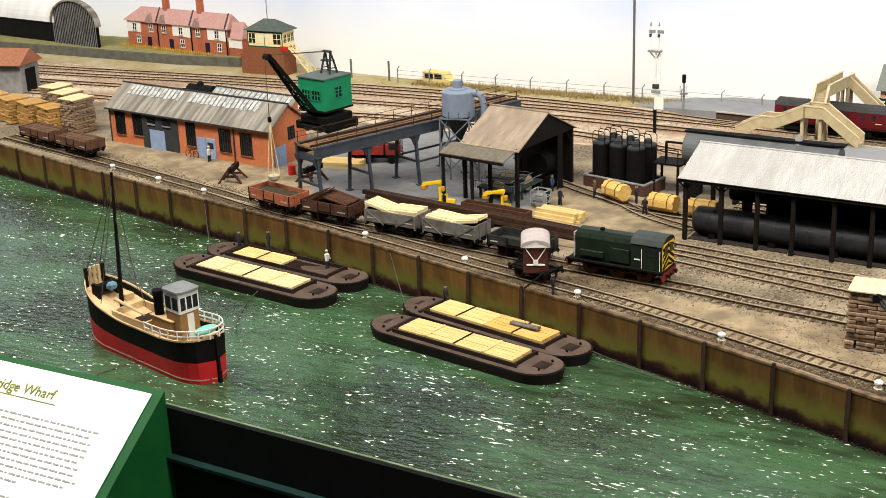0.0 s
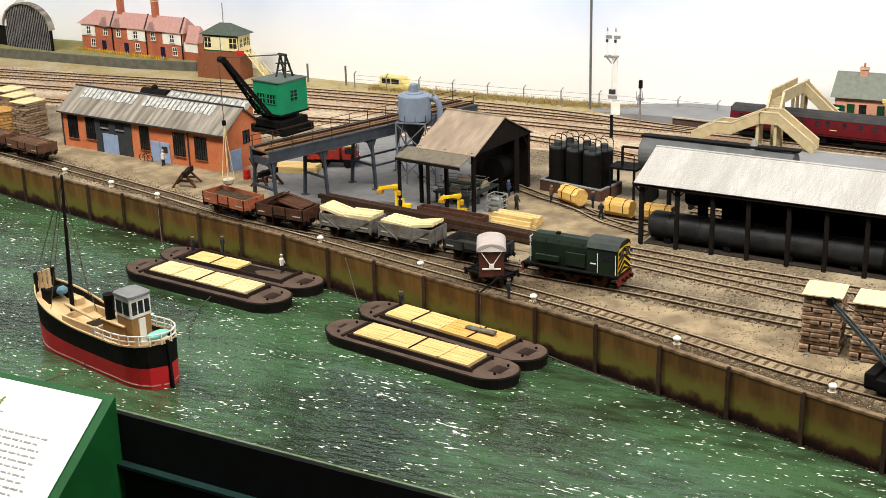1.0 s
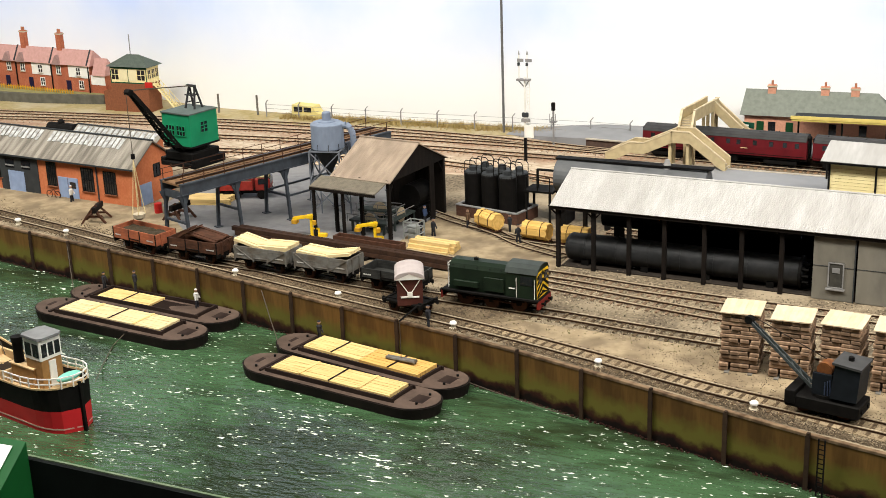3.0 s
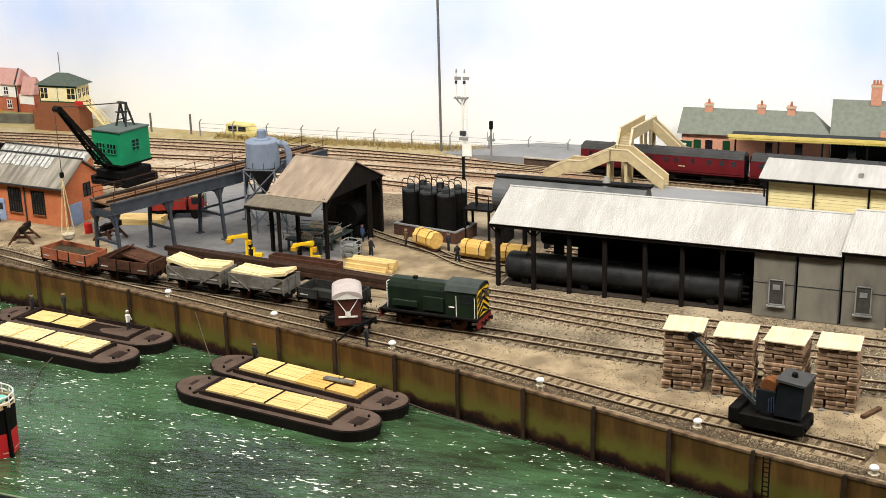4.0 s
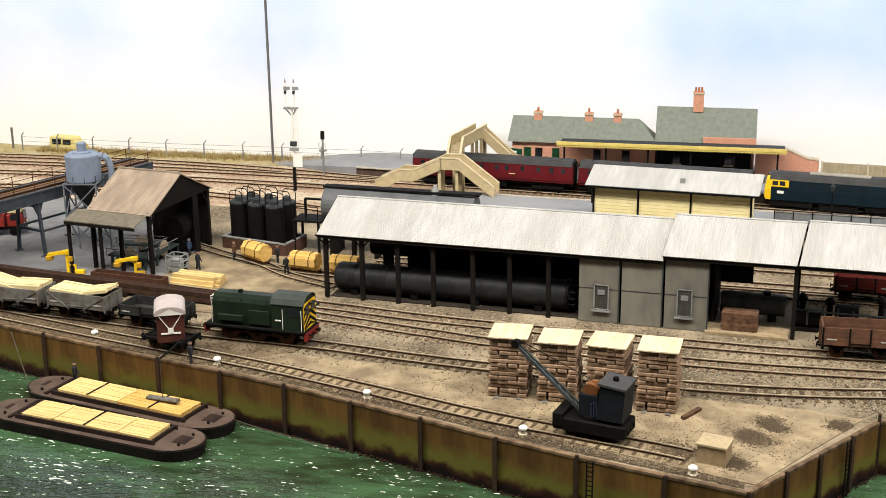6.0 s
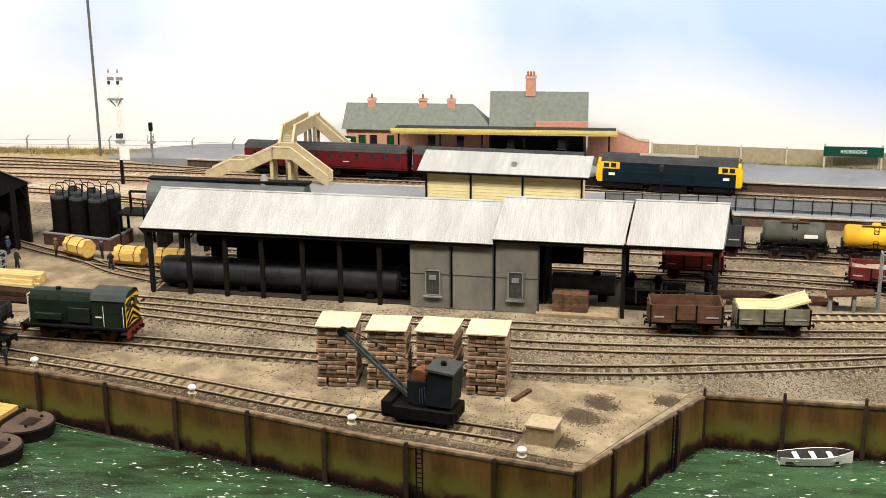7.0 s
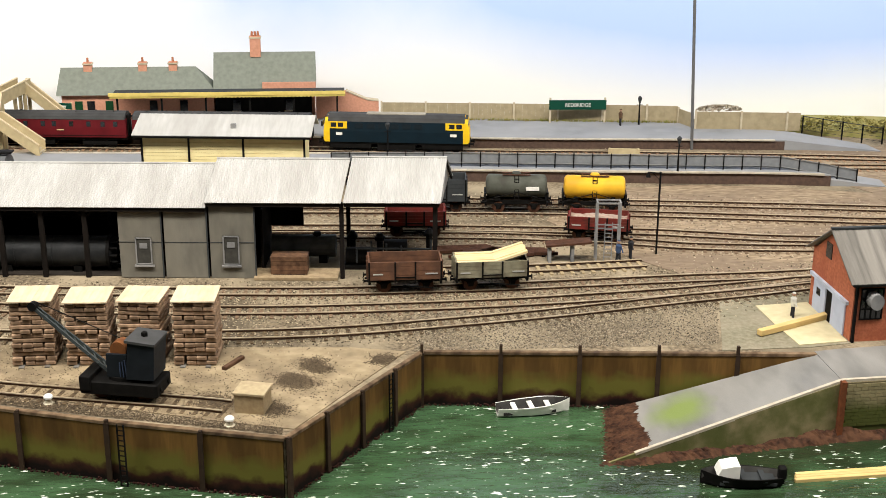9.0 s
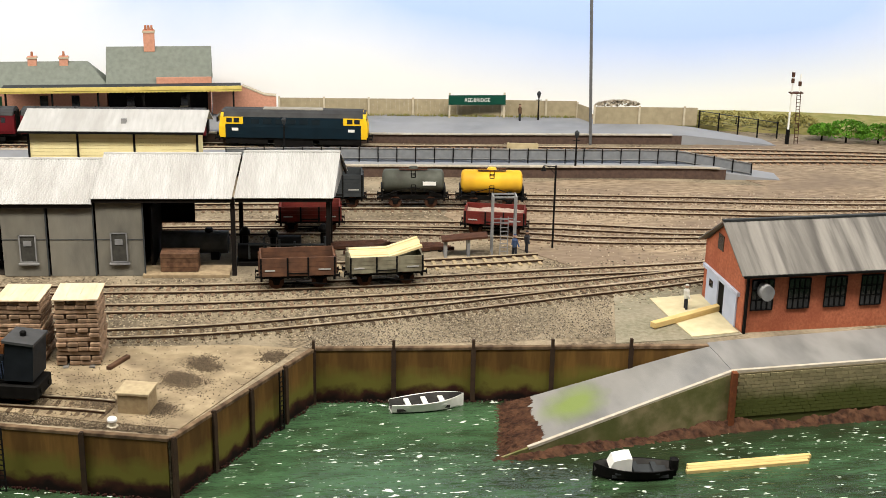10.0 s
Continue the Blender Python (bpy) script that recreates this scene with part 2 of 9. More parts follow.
def sky_material():
    """A backscene board painted as a pale summer sky: white low down, soft blue patches above."""
    m = bpy.data.materials.new("painted_sky")
    m.use_nodes = True
    n, l = m.node_tree.nodes, m.node_tree.links
    p = n["Principled BSDF"]
    p.inputs["Roughness"].default_value = 0.8
    geo, sep, nz = n.new("ShaderNodeNewGeometry"), n.new("ShaderNodeSeparateXYZ"), n.new("ShaderNodeTexNoise")
    l.new(geo.outputs["Position"], sep.inputs[0]), l.new(geo.outputs["Position"], nz.inputs["Vector"])
    nz.inputs["Scale"].default_value, nz.inputs["Detail"].default_value = 2.6, 6
    mr, nr = n.new("ShaderNodeMapRange"), n.new("ShaderNodeMapRange")
    mr.inputs[1].default_value, mr.inputs[2].default_value = 0.04, 0.18
    nr.inputs[1].default_value, nr.inputs[2].default_value = 0.28, 0.74
    l.new(sep.outputs[2], mr.inputs[0]), l.new(nz.outputs[0], nr.inputs[0])
    mu = n.new("ShaderNodeMath")
    mu.operation = "MULTIPLY"
    l.new(mr.outputs[0], mu.inputs[0]), l.new(nr.outputs[0], mu.inputs[1])
    # one broad blue opening in the clouds towards the far end
    mp, gr, m2 = n.new("ShaderNodeMapping"), n.new("ShaderNodeTexGradient"), n.new("ShaderNodeMath")
    mp.vector_type = "TEXTURE"
    mp.inputs["Location"].default_value, mp.inputs["Scale"].default_value = (0.56, 1.74, 0.185), (0.50, 0.8, 0.17)
    gr.gradient_type, m2.operation = "SPHERICAL", "MULTIPLY_ADD"
    m2.inputs[1].default_value = 1.25
    l.new(geo.outputs["Position"], mp.inputs[0]), l.new(mp.outputs[0], gr.inputs[0])
    l.new(gr.outputs["Fac"], m2.inputs[0]), l.new(mu.outputs[0], m2.inputs[2])
    r = n.new("ShaderNodeValToRGB")
    e = r.color_ramp.elements
    e[0].position, e[0].color = 0.02, (0.72, 0.725, 0.71, 1)
    e[1].position, e[1].color = 0.9, (0.36, 0.48, 0.76, 1)
    l.new(m2.outputs[0], r.inputs[0])
    l.new(r.outputs[0], p.inputs["Base Color"]), l.new(r.outputs[0], p.inputs["Emission Color"])
    # faint glow added to lift the painted board towards white; it is no lamp
    p.inputs["Emission Strength"].default_value = 0.1
    return m


def smooth_line(pts, step):
    """Points every step millimetres along a smooth curve through pts."""
    P = [Vector((x, y, 0)) for x, y in pts]
    P = [P[0] * 2 - P[1]] + P + [P[-1] * 2 - P[-2]]
    dense = []
    for a, b, c, d in zip(P, P[1:], P[2:], P[3:]):
        for k in range(24):
            t = k / 24
            dense.append(0.5 * ((2 * b) + (c - a) * t + (2 * a - 5 * b + 4 * c - d) * t * t + (3 * b - a - 3 * c + d) * t ** 3))
    dense.append(P[-2])
    out, acc, last = [dense[0]], 0.0, dense[0]
    for p in dense[1:]:
        seg = (p - last).length
        while acc + seg >= step:
            k = (step - acc) / seg
            last = last.lerp(p, k)
            out.append(last.copy())
            seg, acc = (p - last).length, 0.0
        acc, last = acc + seg, p
    return out


# ---- the unseen hall added round the layout, dark to cut bounce light ----
FLOOR_Z = -1000
hall = [("floor", (-5000, 5000, -4000, 4000, FLOOR_Z - 50, FLOOR_Z), HALLFLOOR, "plain brown hall floor"),
        ("ceiling", (-5100, 5100, -4100, 4100, 2600, 2700), HALLWALL, "plain unseen hall ceiling that shuts out ambient light"),
        ("wall_north", (-5000, 5000, 4000, 4100, FLOOR_Z, 2600), HALLWALL, "plain unseen hall wall kept dark against bounce light"),
        ("wall_south", (-5000, 5000, -4100, -4000, FLOOR_Z, 2600), HALLWALL, "plain unseen hall wall kept dark against bounce light"),
        ("wall_west", (-5100, -5000, -4100, 4100, FLOOR_Z, 2600), HALLWALL, "plain unseen hall wall kept dark against bounce light"),
        ("wall_east", (5000, 5100, -4100, 4100, FLOOR_Z, 2600), HALLWALL, "plain unseen hall wall kept dark against bounce light")]
for nm, dims, ma, lab in hall:
    tagged(part(nm, box(B(), *dims), ma), lab, nm.split("_")[0], kind="structure")

# ---- baseboard, water, ground ----
QUAY = [(-2400, 1443), (-1492, 1219), (-1297, 1168), (-972, 1093), (-823, 1060), (-566, 989), (-421, 950), (-280, 903), (-141, 856), (-6, 819)]
INNER = [(-6, 819), (98, 967), (341, 949)]
WATER_Z = -46

WATER = water_material()
bm = B()
nx, ny = 60, 24
def fascia_y(x):
    return 693 - 0.054 * (x + 765)


grid = [[bm.verts.new((-2400 + 3500 * i / nx, (fascia_y(-2400 + 3500 * i / nx) + 1) * (1 - j / ny) + 1440 * j / ny, WATER_Z)) for i in range(nx + 1)] for j in range(ny + 1)]
for j in range(ny):
    for i in range(nx):
        bm.faces.new((grid[j][i], grid[j][i + 1], grid[j + 1][i + 1], grid[j + 1][i]))
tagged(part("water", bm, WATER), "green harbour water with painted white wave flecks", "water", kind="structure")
tagged(part("base_cabinet", box(B(), -2400, 1100, 790, 1985, FLOOR_Z, WATER_Z - 40), BLACKCLOTH), "black draped base under the layout", "base", kind="structure")

GROUND_POLY = QUAY + [(98, 967), (341, 949), (416, 947), (418, 889), (549, 899), (1100, 949), (1100, 2028), (-2400, 2028)]
tagged(part("ground", prism(B(), GROUND_POLY, WATER_Z - 40, 0), BALLAST), "grey-brown ballasted railway yard ground", "ground", kind="structure")


def sheet(name, pts, z, material, label, category="ground", thick=1.2):
    ob = part(name, prism(B(), pts, z - thick, z), material)
    return tagged(ob, label, category, kind="structure")


# ---- backscene ----
SKY = sky_material()
bm = B()
back = [(p.x, p.y) for p in smooth_line([(-2480, 1106), (-2440, 1624), (-2300, 1862), (-1900, 1906), (-1500, 1883), (-1240, 1813), (-800, 1798), (-420, 1802), (-150, 1831), (150, 1827), (500, 1782), (800, 1744), (1000, 1666), (1090, 1469), (1110, 1003)], 40)]
lo, hi = [bm.verts.new((x, y, -30)) for x, y in back], [bm.verts.new((x, y, 620)) for x, y in back]
lo2, hi2 = [bm.verts.new((x * 1.004, y + 6, -30)) for x, y in back], [bm.verts.new((x * 1.004, y + 6, 620)) for x, y in back]
for i in range(len(back) - 1):
    bm.faces.new((lo[i], lo[i + 1], hi[i + 1], hi[i])), bm.faces.new((lo2[i + 1], lo2[i], hi2[i], hi2[i + 1]))
    bm.faces.new((hi[i], hi[i + 1], hi2[i + 1], hi2[i]))
tagged(part("backdrop", bm, SKY, smooth=True), "pale blue and white painted sky backscene board", "backdrop", kind="structure")

# ---- ground finishes ----
sheet("dirt_apron", [(-800, 1046 + 22), (-566, 1013), (-421, 974), (-280, 927), (-141, 878), (-60, 850), (0, 832), (85, 967), (40, 978), (-120, 987), (-300, 1006), (-420, 1015)], 0.8, DIRT, "trodden pale dirt along the quay edge")
sheet("yard_apron", [(-1420, 1222), (-1230, 1199), (-1000, 1139), (-860, 1106), (-800, 1184), (-960, 1225), (-1010, 1251), (-1330, 1303), (-1420, 1313)], 0.8, DIRT, "pale trodden concrete apron before the workshop")
sheet("sooty_bed", [(-1240, 1176), (-1000, 1110), (-794, 1054), (-614, 1006), (-500, 976), (-450, 1000), (-420, 1022), (-440, 1058), (-540, 1070), (-653, 1085), (-816, 1099), (-902, 1112), (-1010, 1143)], 0.95, mat("sooty_ballast", (0.13, 0.095, 0.058), (0.035, 0.026, 0.017), size=4, rough=0.95, bump=0.9, fine=1.6, stain=(0.19, 0.145, 0.09), stain_size=30, stain_amount=0.7), "dark oily ballast along the quay siding")
sheet("tarmac_yard", [(-1000, 1267), (-900, 1168), (-700, 1148), (-640, 1199), (-640, 1344), (-690, 1432), (-800, 1498), (-1000, 1506), (-1012, 1438)], 1.0, TARMAC, "grey tarmac yard below the gantry")
sheet("saw_yard", [(-640, 1344), (-640, 1116), (-440, 1101), (-440, 1262), (-500, 1313)], 1.1, DIRT, "sandy floor beside the saw shed")
sheet("back_field", [(-2390, 1728), (-1600, 1717), (-1240, 1728), (-600, 1740), (-420, 1730), (-400, 2023), (-2390, 2023)], 1.0, mat("dry_grass", (0.42, 0.33, 0.17), (0.30, 0.25, 0.11), size=9, rough=1.0, bump=0.9, fine=2, stain=(0.5, 0.44, 0.32), stain_size=60), "dry straw-coloured grass verge")

sheet("rear_bed", [(-2390, 1458), (-1700, 1471), (-1100, 1510), (-640, 1506), (-350, 1506), (-350, 1666), (-420, 1729), (-600, 1739), (-1240, 1727), (-1600, 1716), (-2390, 1727)], 0.5, mat("sandy_ballast", (0.62, 0.52, 0.385), (0.38, 0.29, 0.195), size=5, rough=1.0, bump=0.8, fine=1.8, stain=(0.27, 0.14, 0.08), stain_size=50, stain_amount=0.7, stretch=(0.35, 1, 1)), "pale sandy ballast bed of the main line")
sheet("far_bed", [(360, 1127), (500, 1119), (800, 1158), (1095, 1168), (1095, 1583), (640, 1616), (560, 1541), (640, 1396), (541, 1425), (440, 1442), (300, 1427), (250, 1313), (300, 1210)], 0.5, mat("tan_ballast", (0.37, 0.285, 0.19), (0.17, 0.122, 0.08), size=5, rough=1.0, bump=0.8, fine=1.8, stain=(0.17, 0.125, 0.09), stain_size=60, stain_amount=0.7, stretch=(0.4, 1, 1)), "tan gravel bed of the sidings")
sheet("rough_ground", [(342, 954), (371, 1071), (400, 1079), (470, 1092), (520, 1054), (458, 1034), (452, 963), (418, 957)], 0.6, mat("mossy_gravel", (0.25, 0.225, 0.16), (0.165, 0.15, 0.10), size=4, rough=1.0, bump=0.7, fine=1.5, stain=(0.31, 0.27, 0.2), stain_size=40), "smooth greenish-grey trodden gravel")

# ---- tracks ----
GAUGE = 18.0


sleeper_me = mesh_of("sleeper", box(B(), -1.6, 1.6, -16, 16, -1.2, 1.1, 0.0), SLEEPER)
sleeper_new_me = mesh_of("sleeper", box(B(), -1.6, 1.6, -16, 16, -1.2, 1.3, 0.0), SLEEPER_NEW)
LATE = []


def track(pts, label, pieces=True, me=None, gauge=GAUGE, spacing=10.0, z=0.0, half=16):
    tr = thing("railway_track", at(0, 0), label, "track", "tracks of the yard", "structure")
    pl = smooth_line(pts, 12.0)
    nrm = []
    for i, p in enumerate(pl):
        d = (pl[min(i + 1, len(pl) - 1)] - pl[max(i - 1, 0)]).normalized()
        nrm.append(Vector((-d.y, d.x, 0)))
    for side in (-1, 1):
        foot, head = B(), B()
        for bmx, w, z0, z1 in ((foot, 1.1, 0.8, 2.6), (head, 0.8, 2.6, 3.4)):
            prev = None
            for p, nn in zip(pl, nrm):
                c = p + nn * side * gauge / 2
                ring = [bmx.verts.new((c + nn * s * w / 2) + Vector((0, 0, h + z))) for s, h in ((-1, z0), (1, z0), (1, z1), (-1, z1))]
                if prev:
                    for k in range(4):
                        bmx.faces.new((prev[k], prev[(k + 1) % 4], ring[(k + 1) % 4], ring[k]))
                else:
                    bmx.faces.new(ring[::-1])
                prev = ring
            bmx.faces.new(prev)
        rl = part("rail", foot, RAIL, tr)
        part("rail_head", head, RAILTOP, rl, "worn shiny rail head")
    LATE.append((tr, pts, pieces, me or sleeper_me, spacing, z, half))
    return tr


TRACKS = {}
TRACKS["quay"] = [(-1500, 1253), (-1223, 1184), (-1010, 1127), (-794, 1071), (-614, 1023), (-435, 978), (-325, 945), (-220, 911), (-82, 878), (-47, 868)]
TRACKS["wharf"] = [(-1040, 1135), (-902, 1094), (-816, 1082), (-741, 1076), (-653, 1067), (-501, 1047), (-394, 1038), (-300, 1024), (-180, 1012), (-60, 1007), (30, 1010), (120, 1023), (219, 1041), (328, 1066), (441, 1091), (600, 1137)]
TRACKS["middle"] = [(-520, 1135), (-409, 1112), (-310, 1091), (-220, 1075), (-63, 1063), (25, 1061), (154, 1066), (256, 1076), (340, 1087), (441, 1106), (600, 1142)]
TRACKS["shed_front"] = [(-620, 1173), (-520, 1156), (-430, 1148), (-321, 1131), (-200, 1119), (-60, 1110), (25, 1106), (159, 1108), (264, 1115), (349, 1121), (465, 1128), (700, 1154)]
TRACKS["shed_new"] = [(60, 1156), (150, 1157), (224, 1158), (324, 1166)]
TRACKS["sidings_a"] = [(-60, 1274), (149, 1262), (262, 1246), (330, 1230), (388, 1214), (495, 1202), (700, 1190), (1090, 1195)]
TRACKS["sidings_b"] = [(-420, 1313), (0, 1297), (166, 1284), (340, 1264), (397, 1252), (505, 1231), (700, 1222), (1090, 1236)]
TRACKS["sidings_c"] = [(-420, 1386), (-100, 1365), (199, 1345), (300, 1334), (413, 1317), (533, 1298), (655, 1284), (1090, 1272)]
TRACKS["sidings_d"] = [(100, 1392), (362, 1367), (516, 1347), (742, 1319), (1090, 1312)]
TRACKS["main_near"] = [(-2380, 1583), (-1740, 1637), (-1400, 1672), (-900, 1686), (-520, 1672), (-250, 1650), (0, 1625), (188, 1601), (360, 1585), (581, 1560), (722, 1540), (835, 1522), (1090, 1468)]
TRACKS["main_far"] = [(-2380, 1629), (-1740, 1681), (-1400, 1711), (-1000, 1728), (-760, 1718), (-560, 1686), (-480, 1671)]
TRACKS["loop"] = [(-2380, 1536), (-1714, 1581), (-1400, 1603), (-900, 1634), (-600, 1626), (-300, 1606), (0, 1580), (209, 1560), (376, 1542), (600, 1510), (830, 1490), (1090, 1435)]
TRACKS["yard_back"] = [(-2300, 1458), (-1700, 1500), (-1300, 1521), (-900, 1562), (-700, 1552), (-480, 1489), (-300, 1458)]
for nm, pts in TRACKS.items():
    track(pts, {"quay": "rusty quayside siding with dark timber sleepers", "shed_new": "fresh pale-sleepered siding at the shed"}.get(nm, "rusty bullhead railway track on weathered sleepers"),
          pieces=nm in ("quay", "wharf", "shed_new"), me=sleeper_new_me if nm == "shed_new" else sleeper_me)

# ---- platforms ----
def platform(top, base_z, h, label):
    pf = thing("platform", at(0, 0), label, "platform", kind="structure")
    bmx = prism(B(), top, base_z, h - 1.5)
    part("platform_body", bmx, PLATFACE, pf, "dark brick platform face")
    bmx = prism(B(), top, h - 1.5, h)
    part("platform_surface", bmx, PLATFORM, pf, "grey tarmac platform surface")
    return pf
NEAR_FRONT = [(-492, 1503), (-300, 1495), (0, 1484), (160, 1473), (280, 1462), (412, 1450), (541, 1438)]
NEAR_BACK = [(541, 1502), (376, 1518), (209, 1538), (36, 1556), (-300, 1576), (-480, 1586)]
platform(NEAR_FRONT + [(600, 1428)] + NEAR_BACK, -1, 14, "grey island platform with a dark brick face and pale coping")
FAR_FRONT = [(-560, 1700), (-300, 1673), (0, 1648), (146, 1636), (288, 1622), (428, 1612), (600, 1598)]
FAR = FAR_FRONT + [(625, 1642), (500, 1698), (394, 1730), (86, 1770), (0, 1816), (-560, 1795)]
platform(FAR, -1, 13, "grey main platform before the station")

# ---- things: common materials ----
BRICK_ORANGE = mat("orange_brick", (0.56, 0.19, 0.085), (0.46, 0.145, 0.06), size=3, rough=0.85, bump=0.35, fine=1.5, stain=(0.40, 0.11, 0.045), stain_size=30, stain_amount=0.5)
BRICK_RED = mat("red_brick", (0.50, 0.165, 0.085), (0.33, 0.105, 0.058), size=2.5, rough=0.85, bump=0.4, fine=1.2, stain=(0.28, 0.075, 0.04), stain_size=22, stain_amount=0.5)
BRICK_DARK = mat("brown_brick", (0.24, 0.092, 0.044), (0.17, 0.066, 0.034), size=3, rough=0.9, bump=0.3)
BRICK_STN = mat("station_brick", (0.60, 0.30, 0.205), (0.50, 0.245, 0.16), size=3, rough=0.9, bump=0.3)
ASBESTOS = mat("weathered_sheeting", (0.205, 0.185, 0.155), (0.125, 0.112, 0.094), size=7, rough=0.85, bump=0.3, stain=(0.42, 0.39, 0.33), stain_size=8, stain_amount=0.5, stretch=(1, 0.1, 0.1))
WHITE_ROOF = mat("whitened_sheeting", (0.47, 0.465, 0.45), (0.395, 0.39, 0.375), size=5, rough=0.7, bump=0.2, stain=(0.31, 0.30, 0.28), stain_size=26, stain_amount=0.45, stretch=(1, 0.22, 0.22))
BROWN_ROOF = mat("brown_sheeting", (0.36, 0.285, 0.215), (0.25, 0.197, 0.147), size=9, rough=0.85, bump=0.3, stain=(0.19, 0.15, 0.115), stain_size=22, stretch=(1, 0.3, 0.3))
SLATE_GREEN = mat("green_grey_slate", (0.205, 0.225, 0.19), (0.165, 0.18, 0.152), size=6, rough=0.8, bump=0.3)
GREY_SHEET = mat("grey_corrugated", (0.22, 0.22, 0.22), (0.15, 0.15, 0.152), size=9, rough=0.75, bump=0.25, stain=(0.33, 0.32, 0.30), stain_size=24)
BLACK = mat("sooty_black", (0.0075, 0.0068, 0.0062), (0.0035, 0.0033, 0.003), size=8, rough=0.7, bump=0.2, spec=0.1)
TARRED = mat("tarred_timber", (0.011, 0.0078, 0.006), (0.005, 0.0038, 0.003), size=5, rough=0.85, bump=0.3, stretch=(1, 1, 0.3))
STEEL_BLUE = mat("blue_grey_steel", (0.058, 0.068, 0.082), (0.038, 0.044, 0.054), size=10, rough=0.6, bump=0.15)
SILO_BLUE = mat("silo_blue_grey", (0.21, 0.255, 0.33), (0.17, 0.205, 0.27), size=14, rough=0.5, bump=0.1)
GREEN_PAINT = mat("bright_green_paint", (0.012, 0.235, 0.105), (0.010, 0.185, 0.085), size=20, rough=0.5, bump=0.1)
LOCO_GREEN = mat("dark_loco_green", (0.012, 0.022, 0.012), (0.008, 0.014, 0.009), size=14, rough=0.45, bump=0.1)
RAIL_BLUE = mat("dark_rail_blue", (0.006, 0.016, 0.024), (0.005, 0.012, 0.018), size=16, rough=0.45, bump=0.08)
MAROON = mat("maroon_paint", (0.12, 0.010, 0.014), (0.085, 0.008, 0.011), size=18, rough=0.5, bump=0.08)
ROOF_GREY = mat("roof_grey", (0.06, 0.06, 0.06), (0.04, 0.04, 0.04), size=14, rough=0.7, bump=0.15)
YELLOW = mat("warning_yellow", (0.80, 0.52, 0.02), (0.72, 0.45, 0.015), size=14, rough=0.5, bump=0.05)
OCHRE = mat("ochre_yellow", (0.66, 0.36, 0.02), (0.52, 0.27, 0.015), size=9, rough=0.55, bump=0.1, stain=(0.12, 0.08, 0.03), stain_size=18, stain_amount=0.35)
CREAM = mat("cream_boards", (0.80, 0.70, 0.38), (0.74, 0.63, 0.32), size=12, rough=0.65, bump=0.15)
TIMBER = mat("fresh_timber", (0.68, 0.50, 0.22), (0.55, 0.385, 0.15), size=4, rough=0.8, bump=0.25, stretch=(0.2, 1, 1), vary=0.10)
TIMBER_PALE = mat("pale_timber", (0.70, 0.58, 0.33), (0.60, 0.47, 0.25), size=5, rough=0.8, bump=0.2, stretch=(0.3, 1, 1), vary=0.06)
TIMBER_GOLD = mat("golden_timber", (0.50, 0.29, 0.09), (0.38, 0.21, 0.065), size=4, rough=0.75, bump=0.25, stretch=(0.2, 1, 1), vary=0.1)
CREOSOTE = mat("creosoted_sleeper", (0.15, 0.082, 0.046), (0.07, 0.036, 0.021), size=5, rough=0.8, bump=0.35, vary=0.25)
CONCRETE = mat("old_concrete", (0.52, 0.45, 0.33), (0.42, 0.36, 0.26), size=8, rough=0.9, bump=0.3)
WAGON_GREY = mat("wagon_grey", (0.165, 0.16, 0.145), (0.115, 0.11, 0.10), size=8, rough=0.8, bump=0.25, stain=(0.10, 0.075, 0.05), stain_size=16, stain_amount=0.6)
WAGON_BROWN = mat("wagon_bauxite", (0.145, 0.07, 0.04), (0.095, 0.046, 0.028), size=8, rough=0.8, bump=0.25, stain=(0.08, 0.045, 0.03), stain_size=16, stain_amount=0.6)
WAGON_ORANGE = mat("wagon_faded_orange", (0.36, 0.115, 0.055), (0.28, 0.085, 0.042), size=8, rough=0.8, bump=0.25, stain=(0.2, 0.08, 0.05), stain_size=16)
RUST = mat("dark_rust", (0.085, 0.038, 0.022), (0.05, 0.023, 0.014), size=6, rough=0.85, bump=0.3)
BRIGHT_RED = mat("bright_red", (0.46, 0.022, 0.018), (0.36, 0.018, 0.015), size=12, rough=0.5, bump=0.1)
HULL_RED = mat("hull_red", (0.52, 0.022, 0.026), (0.42, 0.017, 0.021), size=22, rough=0.45, bump=0.1)
WHITE = mat("white_paint", (0.80, 0.79, 0.74), (0.70, 0.69, 0.64), size=9, rough=0.55, bump=0.1)
BLUE_DOOR = mat("pale_blue_paint", (0.27, 0.35, 0.52), (0.22, 0.29, 0.44), size=9, rough=0.6, bump=0.1)
DARK_GREY = mat("dark_grey_paint", (0.042, 0.046, 0.048), (0.03, 0.033, 0.035), size=10, rough=0.7, bump=0.1)
DECKWOOD = mat("deck_planking", (0.60, 0.44, 0.24), (0.48, 0.33, 0.17), size=5, rough=0.7, bump=0.2, stretch=(0.25, 1, 1))
VARNISH = mat("varnished_wood", (0.34, 0.19, 0.07), (0.26, 0.14, 0.05), size=6, rough=0.5, bump=0.15)
BARGE_BROWN = mat("barge_dark_brown", (0.022, 0.013, 0.0105), (0.013, 0.008, 0.0068), size=12, rough=0.75, bump=0.2, stain=(0.04, 0.026, 0.02), stain_size=25)
TURQUOISE = mat("turquoise_paint", (0.20, 0.58, 0.46), (0.17, 0.5, 0.4), size=12, rough=0.5, bump=0.05)
STONE_SAND = mat("buff_footbridge", (0.50, 0.405, 0.235), (0.41, 0.33, 0.19), size=8, rough=0.8, bump=0.2)
